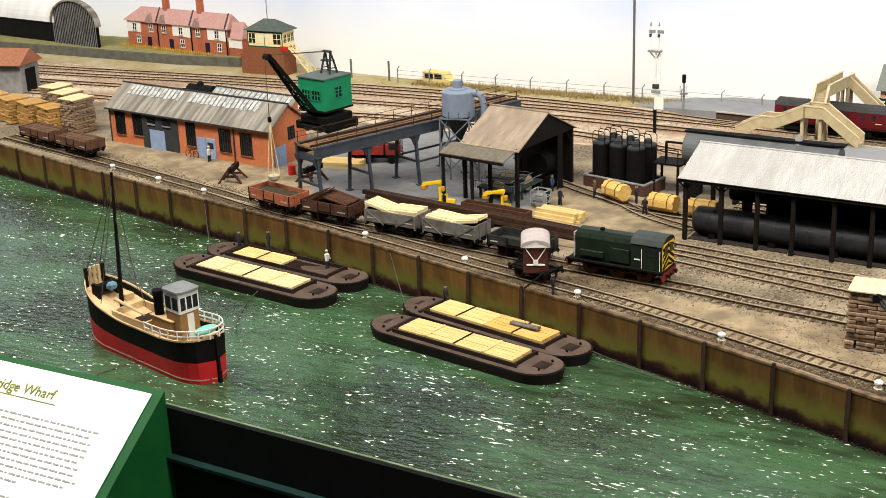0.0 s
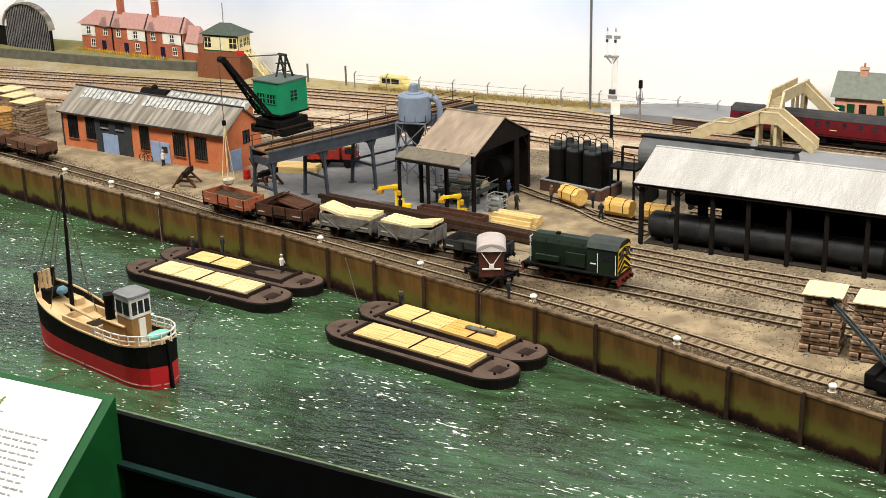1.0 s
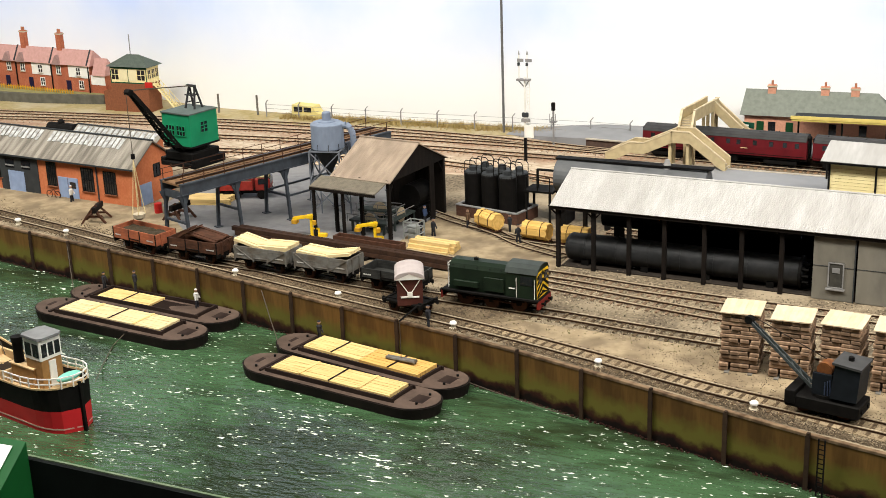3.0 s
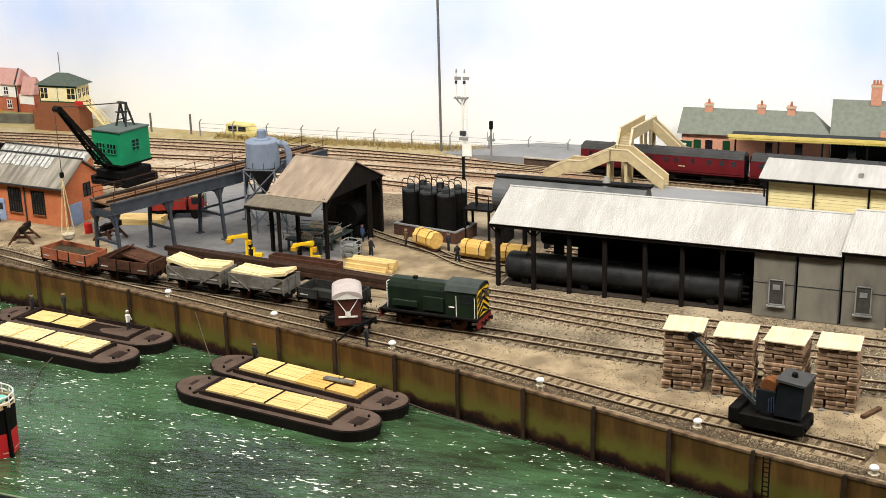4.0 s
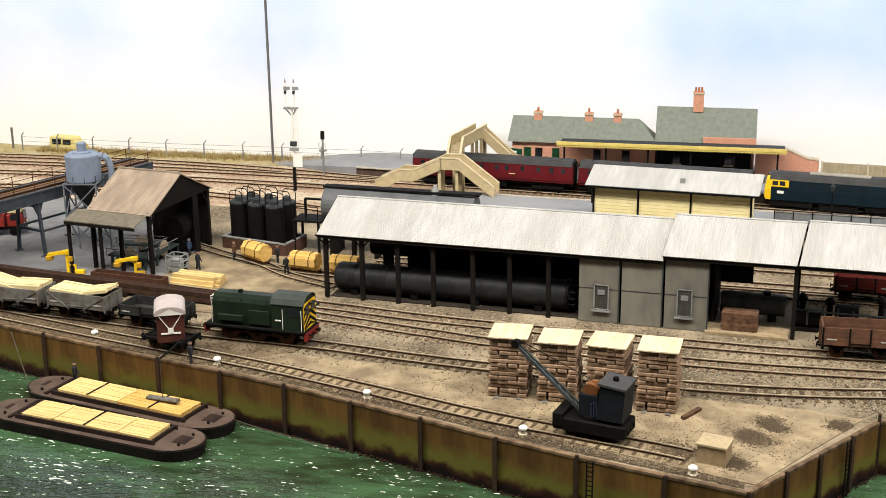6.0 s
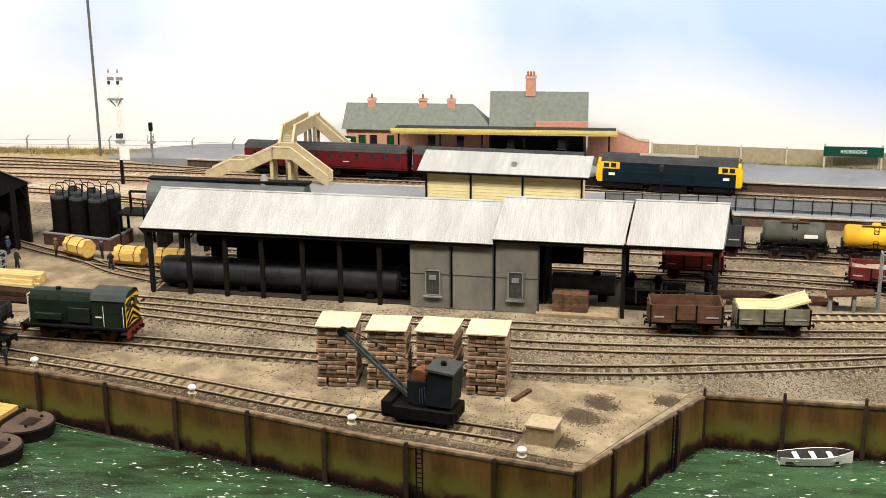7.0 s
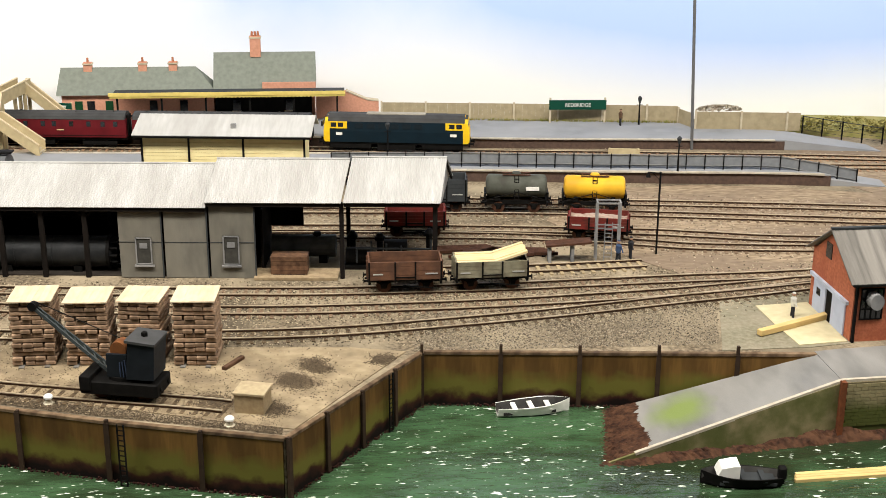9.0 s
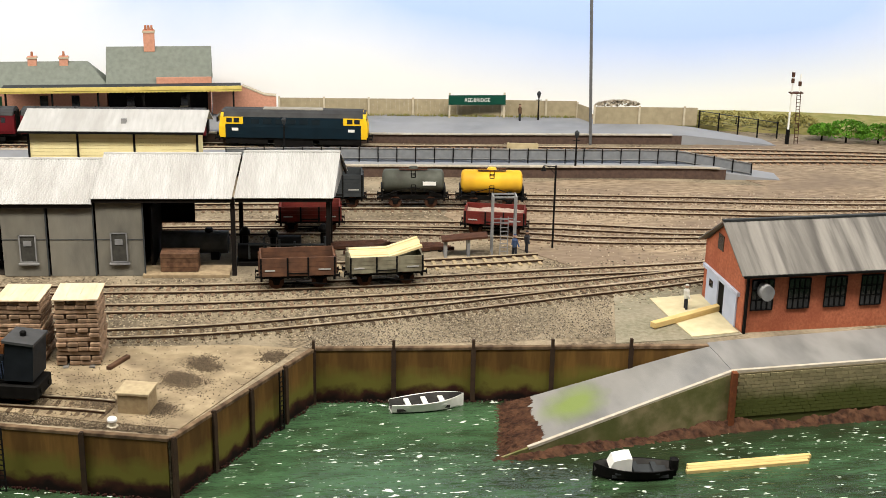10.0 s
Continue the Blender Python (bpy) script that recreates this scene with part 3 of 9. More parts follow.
FENCE_BROWN = mat("buff_fence_boards", (0.36, 0.30, 0.19), (0.29, 0.24, 0.15), size=8, rough=0.85, bump=0.25)
DARKGLASS = mat("dark_window_glass", (0.012, 0.014, 0.017), (0.010, 0.011, 0.013), size=20, rough=0.12, bump=0.0, spec=0.6)
PALEGLASS = mat("dusty_rooflight_glass", (0.55, 0.57, 0.56), (0.26, 0.26, 0.25), size=7, rough=0.25, bump=0.05)
SIGN_GREEN = mat("sign_green", (0.006, 0.058, 0.036), (0.005, 0.048, 0.030), size=20, rough=0.5, bump=0.05)
PINK_ROOF = mat("pinkish_roof_tiles", (0.52, 0.30, 0.27), (0.44, 0.25, 0.22), size=5, rough=0.85, bump=0.3)
TERRACOTTA = mat("terracotta_tiles", (0.42, 0.17, 0.09), (0.33, 0.13, 0.07), size=5, rough=0.85, bump=0.3)
ROPE = mat("tarred_rope", (0.09, 0.075, 0.055), (0.06, 0.05, 0.04), size=3, rough=0.9)


def corrugated(bm, quad, thick, pitch, amp):
    """Sheeting over a flat quad (eave left, eave right, ridge right, ridge left) with ribs from eave to ridge."""
    a, b, c, d = [Vector(p) for p in quad]
    nrm = (b - a).cross(d - a).normalized()
    n = max(2, int((b - a).length / pitch * 2))
    lo, hi = [], []
    for i in range(n + 1):
        t = i / n
        off = nrm * (amp if i % 2 else 0)
        lo.append(bm.verts.new(a.lerp(b, t) + off)), hi.append(bm.verts.new(d.lerp(c, t) + off))
    lo2, hi2 = [bm.verts.new(v.co - nrm * thick) for v in lo], [bm.verts.new(v.co - nrm * thick) for v in hi]
    for i in range(n):
        bm.faces.new((lo[i], lo[i + 1], hi[i + 1], hi[i])), bm.faces.new((lo2[i + 1], lo2[i], hi2[i], hi2[i + 1]))
        bm.faces.new((lo[i], lo2[i], lo2[i + 1], lo[i + 1])), bm.faces.new((hi[i + 1], hi2[i + 1], hi2[i], hi[i]))
    bm.faces.new((lo[0], hi[0], hi2[0], lo2[0])), bm.faces.new((lo[-1], lo2[-1], hi2[-1], hi[-1]))
    return bm


def window(parent, x, z, w, h, y, bars=(2, 3), frame_mat=None, sill_mat=None, t=1.0, axis="y"):
    """A window standing proud of a wall face at local y (or x when axis is x): glass, frame bars and sill."""
    fm = frame_mat or DARK_GREY
    turn = Matrix.Identity(4) if axis == "y" else pose(0, 0, 0, 0, 0, 90)
    g = part("window", box(B(), x, x + w, y - t * 0.4, y + 0.6, z, z + h), DARKGLASS, parent)
    if axis == "x":
        g.matrix_local = turn
    b = B()
    for i in range(bars[0] + 1):
        xx = x + w * i / bars[0]
        box(b, xx - 0.45, xx + 0.45, y - t, y - t * 0.41, z, z + h)
    for i in range(bars[1] + 1):
        zz = z + h * i / bars[1]
        box(b, x - 0.4, x + w + 0.4, y - t * 0.95, y - t * 0.405, zz - 0.4, zz + 0.4)
    part("window_frame", b, fm, g)
    if sill_mat:
        part("window_sill", box(B(), x - 1, x + w + 1, y - 2.2, y + 0.4, z - 1.6, z - 0.5), sill_mat, g)
    return g


def on_track(name, x):
    pl = smooth_line(TRACKS[name], 6.0)
    i = min(range(len(pl)), key=lambda k: abs(pl[k].x - x))
    d = pl[min(i + 2, len(pl) - 1)] - pl[max(i - 2, 0)]
    return pl[i].x, pl[i].y, math.degrees(math.atan2(d.y, d.x))


# ---- quay walls ----
def quay_wall(pts, spacing, name):
    wl = thing(name, at(0, 0), "rust-brown steel sheet-piled quay wall with algae and dark posts", "quay wall", kind="structure")
    pl = smooth_line(pts, spacing) if len(pts) > 2 else [Vector((*pts[0], 0)).lerp(Vector((*pts[1], 0)), i / round(lies(*pts) / spacing)) for i in range(round(lies(*pts) / spacing) + 1)]
    if lies(pl[-1], (*pts[-1],)) > spacing * 0.4:
        pl.append(Vector((*pts[-1], 0)))
    for i, (a, b) in enumerate(zip(pl, pl[1:])):
        d = (b - a).normalized()
        out = Vector((d.y, -d.x, 0))
        L = (b - a).length
        ang = math.degrees(math.atan2(d.y, d.x))
        p = part("panel", box(B(), 1.2, L - 1.2, -2.2, 0.2, -56, -0.6), PILING, wl)
        p.matrix_local = at(a.x, a.y, 0, ang)
        p = part("coping", box(B(), 0, L, -2.8, 1.4, -1.4, 1.3, 0.3), mat("rusty_coping", (0.20, 0.135, 0.08), (0.07, 0.043, 0.025), size=9, rough=0.8, vary=0.25), wl, "rusty steel coping strip")
        p.matrix_local = at(a.x, a.y, 0, ang)
        b2 = B()
        box(b2, -1.2, 1.2, -4.8, -2.0, -56, 8.0 if name == "quay_wall_inner" else 3.0 if i % 2 else 1.8)
        box(b2, -1.9, 1.9, -5.0, -4.2, -56, 0.5)
        p = part("pile", b2, mat("dark_pile", (0.045, 0.027, 0.016), (0.028, 0.018, 0.012), size=6, rough=0.8, vary=0.2), wl, "dark steel fender pile")
        p.matrix_local = at(a.x, a.y, 0, ang)
    # whale with a dark weed line where wall meets water
    weed = B()
    rng = random.Random(7)
    for a, b in zip(pl, pl[1:]):
        d = (b - a).normalized()
        out = Vector((d.y, -d.x, 0))
        for k in range(int((b - a).length / 1.1)):
            c = a + d * (k * 1.1 + rng.uniform(-1, 1)) + out * rng.uniform(2.2, 5.0)
            r = rng.uniform(0.6, 1.5)
            bmesh.ops.create_icosphere(weed, subdivisions=1, radius=r, matrix=Matrix.Translation((c.x, c.y, WATER_Z + rng.uniform(-1.4, 1.2))))
    tagged(part("weed", weed, mat("brown_weed", (0.035, 0.012, 0.008), (0.012, 0.006, 0.004), size=3, rough=0.9, bump=0.5), wl, "dark brown weed at the waterline"), kind="stuff")
    return wl


quay_wall(QUAY, 71, "quay_wall")
quay_wall([(-6, 819), (98, 967)], 45, "quay_wall_return")
quay_wall([(98, 967), (416, 943)], 66, "quay_wall_inner")
for nm, x, y, rz in (("ladder", -123, 846, -16), ("ladder", 71, 918, 55)):
    b = B()
    for s in (-2.5, 2.5):
        box(b, s - 0.5, s + 0.5, -1, 0, -50, 3)
    for k in range(12):
        box(b, -2.5, 2.5, -0.8, -0.2, -46 + k * 4, -45.3 + k * 4)
    tagged(part("quay_ladder", b, BLACK, m=at(x, y - 4 if rz < 0 else y, 0, rz)), "black iron ladder fixed to the quay wall", "ladder", "quay ladders")

# ---- slipway ----
sl = thing("slipway", at(0, 0), "grey concrete slipway with algae, stone side wall and weed", "slipway", kind="structure")
SLIP = mat("slip_concrete", (0.21, 0.205, 0.195), (0.15, 0.147, 0.14), size=16, rough=0.55, bump=0.25, stain=(0.30, 0.29, 0.27), stain_size=35, stain_amount=0.5, stretch=(1, 0.35, 1))
top = [(226, 854, -48), (243, 947, -48), (416, 942, 0.6), (418, 889, 0.6)]
b = B()
gr_ = [[Vector(top[0]).lerp(Vector(top[1]), j / 10).lerp(Vector(top[3]).lerp(Vector(top[2]), j / 10), i / 14) for j in range(11)] for i in range(15)]
up_ = [[b.verts.new(p) for p in r_] for r_ in gr_]
dn_ = [[b.verts.new((p.x, p.y, -60)) for p in r_] for r_ in gr_]
for i in range(14):
    for j in range(10):
        b.faces.new((up_[i][j], up_[i + 1][j], up_[i + 1][j + 1], up_[i][j + 1]))
    for j in (0, 10):
        b.faces.new((up_[i][j], up_[i + 1][j], dn_[i + 1][j], dn_[i][j]))
for j in range(10):
    for i in (0, 14):
        b.faces.new((up_[i][j], up_[i][j + 1], dn_[i][j + 1], dn_[i][j]))
RAMP = mat("slip_ramp", (0.21, 0.205, 0.195), (0.15, 0.147, 0.14), size=16, rough=0.5, bump=0.25, stain=(0.30, 0.29, 0.27), stain_size=35, stain_amount=0.5, stretch=(1, 0.35, 1))


def algae_patch(m, centre, size):
    """One bright green growth of algae with a ragged edge."""
    n, l = m.node_tree.nodes, m.node_tree.links
    p = n["Principled BSDF"]
    src = p.inputs["Base Color"].links[0].from_socket
    geo, mp, gr, nz = n.new("ShaderNodeNewGeometry"), n.new("ShaderNodeMapping"), n.new("ShaderNodeTexGradient"), n.new("ShaderNodeTexNoise")
    mp.vector_type, gr.gradient_type = "TEXTURE", "SPHERICAL"
    mp.inputs["Location"].default_value, mp.inputs["Scale"].default_value, mp.inputs["Rotation"].default_value = centre, size, (0, 0, radians(60))
    nz.inputs["Scale"].default_value, nz.inputs["Detail"].default_value = 60, 5
    ad, mr, mx = n.new("ShaderNodeMath"), n.new("ShaderNodeMapRange"), n.new("ShaderNodeMixRGB")
    ad.operation = "MULTIPLY_ADD"
    ad.inputs[1].default_value = 0.5
    l.new(geo.outputs["Position"], mp.inputs[0]), l.new(geo.outputs["Position"], nz.inputs["Vector"]), l.new(mp.outputs[0], gr.inputs[0])
    l.new(nz.outputs[0], ad.inputs[0]), l.new(gr.outputs["Fac"], ad.inputs[2]), l.new(ad.outputs[0], mr.inputs[0])
    mr.inputs[1].default_value, mr.inputs[2].default_value, mr.inputs[4].default_value = 0.40, 1.0, 0.8
    mx.inputs[2].default_value = (0.185, 0.25, 0.055, 1)
    l.new(mr.outputs[0], mx.inputs[0]), l.new(src, mx.inputs[1]), l.new(mx.outputs[0], p.inputs["Base Color"])


algae_patch(RAMP, (0.298, 0.912, -0.033), (0.042, 0.034, 0.05))
part("ramp", b, RAMP, sl, "worn grey ramp with a bright algae patch")
part("road", prism(B(), [(416, 947), (418, 889), (549, 899), (1098, 949), (1098, 987), (700, 977), (440, 951)], 0.2, 1.0), SLIP, sl)
b = B()
edge = [(252, 858.7, -40.4), (418, 889, 1.2), (549, 899, 1.2), (1098, 949, 1.2)]
for p, q in zip(edge, edge[1:]):
    bar(b, p, q, 3.0, 2.2)
part("kerb", b, COPING, sl, "pale stone kerb")
WALLSTONE = mat("algae_stone", (0.29, 0.245, 0.14), (0.19, 0.165, 0.088), size=7, rough=0.85, bump=0.4, vary=0.16)


def tide_mark(m, lo, hi, colour):
    """Green growth on the lower courses, with an uneven upper limit."""
    n, l = m.node_tree.nodes, m.node_tree.links
    p = n["Principled BSDF"]
    src = p.inputs["Base Color"].links[0].from_socket
    geo, sep, nz = n.new("ShaderNodeNewGeometry"), n.new("ShaderNodeSeparateXYZ"), n.new("ShaderNodeTexNoise")
    nz.inputs["Scale"].default_value, nz.inputs["Detail"].default_value = 45, 5
    l.new(geo.outputs["Position"], sep.inputs[0]), l.new(geo.outputs["Position"], nz.inputs["Vector"])
    ad, mr, mx = n.new("ShaderNodeMath"), n.new("ShaderNodeMapRange"), n.new("ShaderNodeMixRGB")
    ad.operation = "MULTIPLY_ADD"
    ad.inputs[1].default_value = 0.02
    mr.inputs[1].default_value, mr.inputs[2].default_value = hi, lo
    mx.inputs[2].default_value = rgb(colour)
    l.new(nz.outputs[0], ad.inputs[0]), l.new(sep.outputs[2], ad.inputs[2]), l.new(ad.outputs[0], mr.inputs[0])
    l.new(mr.outputs[0], mx.inputs[0]), l.new(src, mx.inputs[1]), l.new(mx.outputs[0], p.inputs["Base Color"])


tide_mark(WALLSTONE, -0.014, -0.002, (0.075, 0.085, 0.022))
m_st = at(418, 887, 0, math.degrees(math.atan2(10, 131)))
st_me = {w: mesh_of("stone", box(B(), 0.15, w - 0.15, -1.3, 0, 0.15, 2.85, 0.0), WALLSTONE) for w in (5.5, 6.5, 7.5)}
rng = random.Random(3)
SIDE_STONES = []
for row in range(12):
    x = 3.0 * (row % 2) + 1
    while x < 300:
        w = rng.choice((5.5, 6.5, 7.5))
        SIDE_STONES.append((x, -37 + row * 3.0, w))
        x += w
MORTAR = mat("mortar", (0.135, 0.113, 0.062), (0.10, 0.085, 0.048), size=5, rough=0.9)
tide_mark(MORTAR, -0.014, -0.002, (0.06, 0.068, 0.02))
part("side_wall", box(B(), 0, 690, -0.7, 3, -56, 0), MORTAR, sl, m=m_st)
b = B()
vs = [b.verts.new(p) for p in ((226, 853, -56), (418, 887, -56), (418, 887, 0), (226, 853, -46.5), (226, 855, -56), (418, 890, -56), (418, 890, 0), (226, 855, -46.5))]
for q in ((0, 1, 2, 3), (7, 6, 5, 4), (0, 4, 5, 1), (1, 5, 6, 2), (2, 6, 7, 3), (3, 7, 4, 0)):
    b.faces.new([vs[i] for i in q])
part("ramp_wall", b, mat("ramp_side_stone", (0.25, 0.21, 0.11), (0.14, 0.135, 0.056), size=9, rough=0.9, bump=0.4, stain=(0.08, 0.095, 0.025), stain_size=26, stain_amount=0.8), sl, "olive algae-stained ramp side")
part("corner_post", box(B(), 415.5, 419.5, 881.5, 886.5, -56, 2.5), mat("orange_rust", (0.17, 0.055, 0.022), (0.10, 0.035, 0.016), size=5, rough=0.8), sl, "rusty corner post")
MUD = mat("brown_mud_weed", (0.062, 0.027, 0.015), (0.018, 0.009, 0.006), size=3.2, rough=0.85, bump=0.9, fine=2.0, stain=(0.12, 0.058, 0.03), stain_size=9)
rng = random.Random(17)
foot = B()
nu, nt = 110, 26
rows_ = []
wander, w_ = [], 0.0
for j in range(nu + 1):
    w_ = 0.8 * w_ + rng.uniform(-0.008, 0.008)
    wander.append(w_)
for i in range(nt + 1):
    row_ = []
    for j in range(nu + 1):
        u, t = j / nu, i / nt
        reach = 0.205 + 0.02 * math.sin(u * 5.0 + 1) + wander[j]
        c = Vector(top[0]).lerp(Vector(top[1]), u).lerp(Vector(top[3]).lerp(Vector(top[2]), u), -0.02 + t * reach)
        row_.append(foot.verts.new((c.x + rng.uniform(-0.35, 0.35), c.y + rng.uniform(-0.35, 0.35), c.z + (rng.uniform(0.2, 2.6) * (1 - t) + 0.15 if i < nt else -0.6))))
    rows_.append(row_)
for p, q in zip(rows_, rows_[1:]):
    for j in range(nu):
        foot.faces.new((p[j], p[j + 1], q[j + 1], q[j]))
tagged(part("mud_bank", foot, MUD, sl, "thick brown mud and weed on the ramp foot"), kind="stuff")
strip = B()
line_ = [Vector((224, 852, 0)), Vector((418, 886, 0)), Vector((549, 896, 0)), Vector((1098, 946, 0))]
run_ = []
for p, q in zip(line_, line_[1:]):
    run_ += [p.lerp(q, k / int((q - p).length / 2.4)) for k in range(int((q - p).length / 2.4))]
prev = None
for c in run_:
    hgt = 7 + 2.5 * math.sin(c.x * 0.05) + 1.5 * math.sin(c.x * 0.21)
    if c.x < 418:
        hgt *= 0.35 + 0.65 * (c.x - 224) / 194
    row_ = [strip.verts.new((c.x + rng.uniform(-0.8, 0.8), c.y - d + rng.uniform(-0.9, 0.9), WATER_Z - 1 + hgt * h + rng.uniform(-0.9, 0.9))) for d, h in ((-1.5, 1.0), (1.5, 0.95), (3.5, 0.7), (6.0, 0.45), (8.5, 0.15), (11, -0.2))]
    if prev:
        for k in range(5):
            strip.faces.new((prev[k], prev[k + 1], row_[k + 1], row_[k]))
    prev = row_
tagged(part("weed", strip, MUD, sl, "thick brown weed along the wall foot"), kind="stuff")

# ---- vehicles on rails ----
def running_gear(v, L, wb, r=6.2, axles=2, mat_=None):
    """Underframe, axleboxes, springs, wheels, buffers and couplings below a wagon body; its floor is at z 17."""
    mt = mat_ or BLACK
    b = B()
    for s in (-8, 8):
        box(b, -L / 2, L / 2, s - 1, s + 1, 13, 17)
    for s in (-1, 1):
        box(b, s * L / 2 - (2 if s > 0 else 0), s * L / 2 + (0 if s > 0 else 2), -15, 15, 12.5, 17)
    part("underframe", b, mt, v, "sooty black underframe")
    n = axles
    for i in range(n):
        x = -wb / 2 + wb * i / (n - 1)
        w = B()
        for s in (-1, 1):
            rod(w, (x, s * 7.6, r + 3.4), (x, s * 9.6, r + 3.4), r, 14)
            rod(w, (x, s * 7.0, r + 3.4), (x, s * 7.7, r + 3.4), r + 0.7, 14)
        rod(w, (x, -7.5, r + 3.4), (x, 7.5, r + 3.4), 1, 6)
        part("wheelset", w, RUST, v)
        g = B()
        for s in (-1, 1):
            box(g, x - 1.8, x + 1.8, s * 10.5 - 1.0, s * 10.5 + 1.0, r + 1.5, r + 6)
            prism(g, [(x - 7, 14), (x - 1.8, r + 4.5), (x + 1.8, r + 4.5), (x + 7, 14), (x + 5.5, 14), (x, r + 6.5), (x - 5.5, 14)], s * 10.6 - 0.5, s * 10.6 + 0.5, "y")
            prism(g, [(x - 4, 14), (x - 2.4, r + 1), (x + 2.4, r + 1), (x + 4, 14)], s * 9.7 - 0.3, s * 9.7 + 0.3, "y")
        part("axle_guard", g, mt, v)
    for s in (-1, 1):
        for q in (-8.5, 8.5):
            bf = B()
            rod(bf, (s * L / 2, q, 14.5), (s * (L / 2 + 3.6), q, 14.5), 1.1, 8)
            rod(bf, (s * (L / 2 + 3.6), q, 14.5), (s * (L / 2 + 4.4), q, 14.5), 2.3, 10)
            part("buffer", bf, mt, v)
        bf = B()
        box(bf, min(s * L / 2, s * (L / 2 + 3)), max(s * L / 2, s * (L / 2 + 3)), -0.8, 0.8, 13.2, 14.8)
        part("coupling", bf, mt, v)


def open_wagon(m, label, body_mat, L=68, H=16, planks=4, inside=None, load=None, brace=False, W=31):
    v = thing("open_wagon", m, label, "wagon", "goods wagons")
    running_gear(v, L, 38)
    part("floor_boards", box(B(), -L / 2 + 1, L / 2 - 1, -W / 2 + 1, W / 2 - 1, 17, 18), inside or body_mat, v)
    for s in (-1, 1):
        for k in range(planks):
            z0 = 17 + H * k / planks
            y = s * (W / 2 - 0.7)
            part("side_plank", box(B(), -L / 2, L / 2, y - 0.7, y + 0.7, z0 + 0.12, z0 + H / planks - 0.12), body_mat, v)
        for k in range(planks):
            z0 = 17 + H * k / planks
            x = s * (L / 2 - 0.7)
            part("end_plank", box(B(), x - 0.7, x + 0.7, -W / 2 + 1.5, W / 2 - 1.5, z0 + 0.12, z0 + H / planks - 0.12), body_mat, v)
        for q in (-7, 7):
            b = box(B(), s * L / 2 - (0 if s > 0 else 1.4), s * L / 2 + (1.4 if s > 0 else 0), q - 1.1, q + 1.1, 13, 17 + H - 1)
            part("end_stanchion", b, body_mat, v)
        strap_mat = BLACK if not brace else body_mat
        for q in (-L / 2 + 0.8, -9, 9, L / 2 - 0.8):
            part("strap", box(B(), q - 0.8, q + 0.8, s * W / 2 - 0.3, s * W / 2 + 0.5, 15, 17 + H), strap_mat, v)
        if brace:
            for q in (-1, 1):
                part("brace", bar(B(), (q * 10, s * (W / 2 + 0.2), 17), (q * (L / 2 - 2), s * (W / 2 + 0.2), 17 + H - 1), 1.0), strap_mat, v)
        part("door_bar", box(B(), -9, 9, s * (W / 2 + 0.3) - 0.3, s * (W / 2 + 0.3) + 0.3, 19, 20), strap_mat, v)
    for q, w in ((-L / 2 + 4, 9), (L / 2 - 15, 11)):
        part("number_bar", box(B(), q, q + w, -W / 2 - 0.4, -W / 2 - 0.05, 17 + H * 0.3, 17 + H * 0.3 + 1.2), mat("faded_white", (0.42, 0.41, 0.38), rough=0.8), v, "small faded number bar")
    part("brake_lever", bar(B(), (-2, -W / 2 - 0.6, 12), (L / 2 - 8, -W / 2 - 0.6, 9), 0.8), BLACK, v)
    if load:
        load(v, L, W, H)
    return v


def planks_in(tilts, material, label):
    """Bundles of boards lying in a wagon; each is (x, y, z, length, width, height, tilt)."""
    def f(v, L, W, H):
        for x, y, z, l, w, h, ry in tilts:
            n = max(2, int(w / 4))
            for i in range(n):
                b = box(B(), -l / 2 + (i * 7 % 3) * 0.5, l / 2 - (i * 5 % 3) * 0.5, -w / 2 + w * i / n + 0.08, -w / 2 + w * (i + 1) / n - 0.08, -h / 2 + (i % 2) * 0.25, h / 2 + (i * 3 % 4) * 0.2)
                part("load_board", b, material, v, label, m=at(x, y, z, 0, 0, ry))
    return f


def coal_in(material, label, peak=6):
    def f(v, L, W, H):
        b = B()
        rng = random.Random(5)
        nx, ny = 14, 7
        g = [[b.verts.new((-L / 2 + 1.5 + (L - 3) * i / nx, -W / 2 + 1.5 + (W - 3) * j / ny, 17 + H - 5 + peak * math.sin(math.pi * i / nx) * math.sin(math.pi * j / ny) + rng.uniform(-0.9, 0.9))) for i in range(nx + 1)] for j in range(ny + 1)]
        for j in range(ny):
            for i in range(nx):
                b.faces.new((g[j][i], g[j][i + 1], g[j + 1][i + 1], g[j + 1][i]))
        part("load", b, material, v, label)
    return f


COAL = mat("scrap_heap", (0.055, 0.04, 0.025), (0.03, 0.025, 0.015), size=3, rough=0.9, bump=0.8, fine=2)


def put_wagon(tr, x, *a, **k):
    px, py, rz = on_track(tr, x)
    return open_wagon(at(px, py, 0, rz), *a, **k)


tim = planks_in([(-14, 0, 32, 44, 24, 3, 12), (13, 2, 31, 38, 26, 4, -2)], TIMBER_PALE, "sawn pale timber load")
tim2 = planks_in([(-12, 0, 31, 40, 26, 4, 3), (14, 0, 33, 40, 24, 3, -11)], TIMBER_PALE, "sawn pale timber load")
scrap = planks_in([(-13, -3, 35, 26, 24, 1.2, -28), (10, 1, 33, 40, 27, 1.6, 10), (-20, 2, 33, 22, 20, 1.2, -35)], RUST, "tumbled rusty plates")
put_wagon("wharf", -910, "faded orange open wagon with dark spoil load", WAGON_ORANGE, L=72, H=13, inside=COAL, load=coal_in(COAL, "dark spoil load", 3))
put_wagon("wharf", -823, "dark brown open wagon heaped with rusty plates", RUST, H=13, load=scrap)
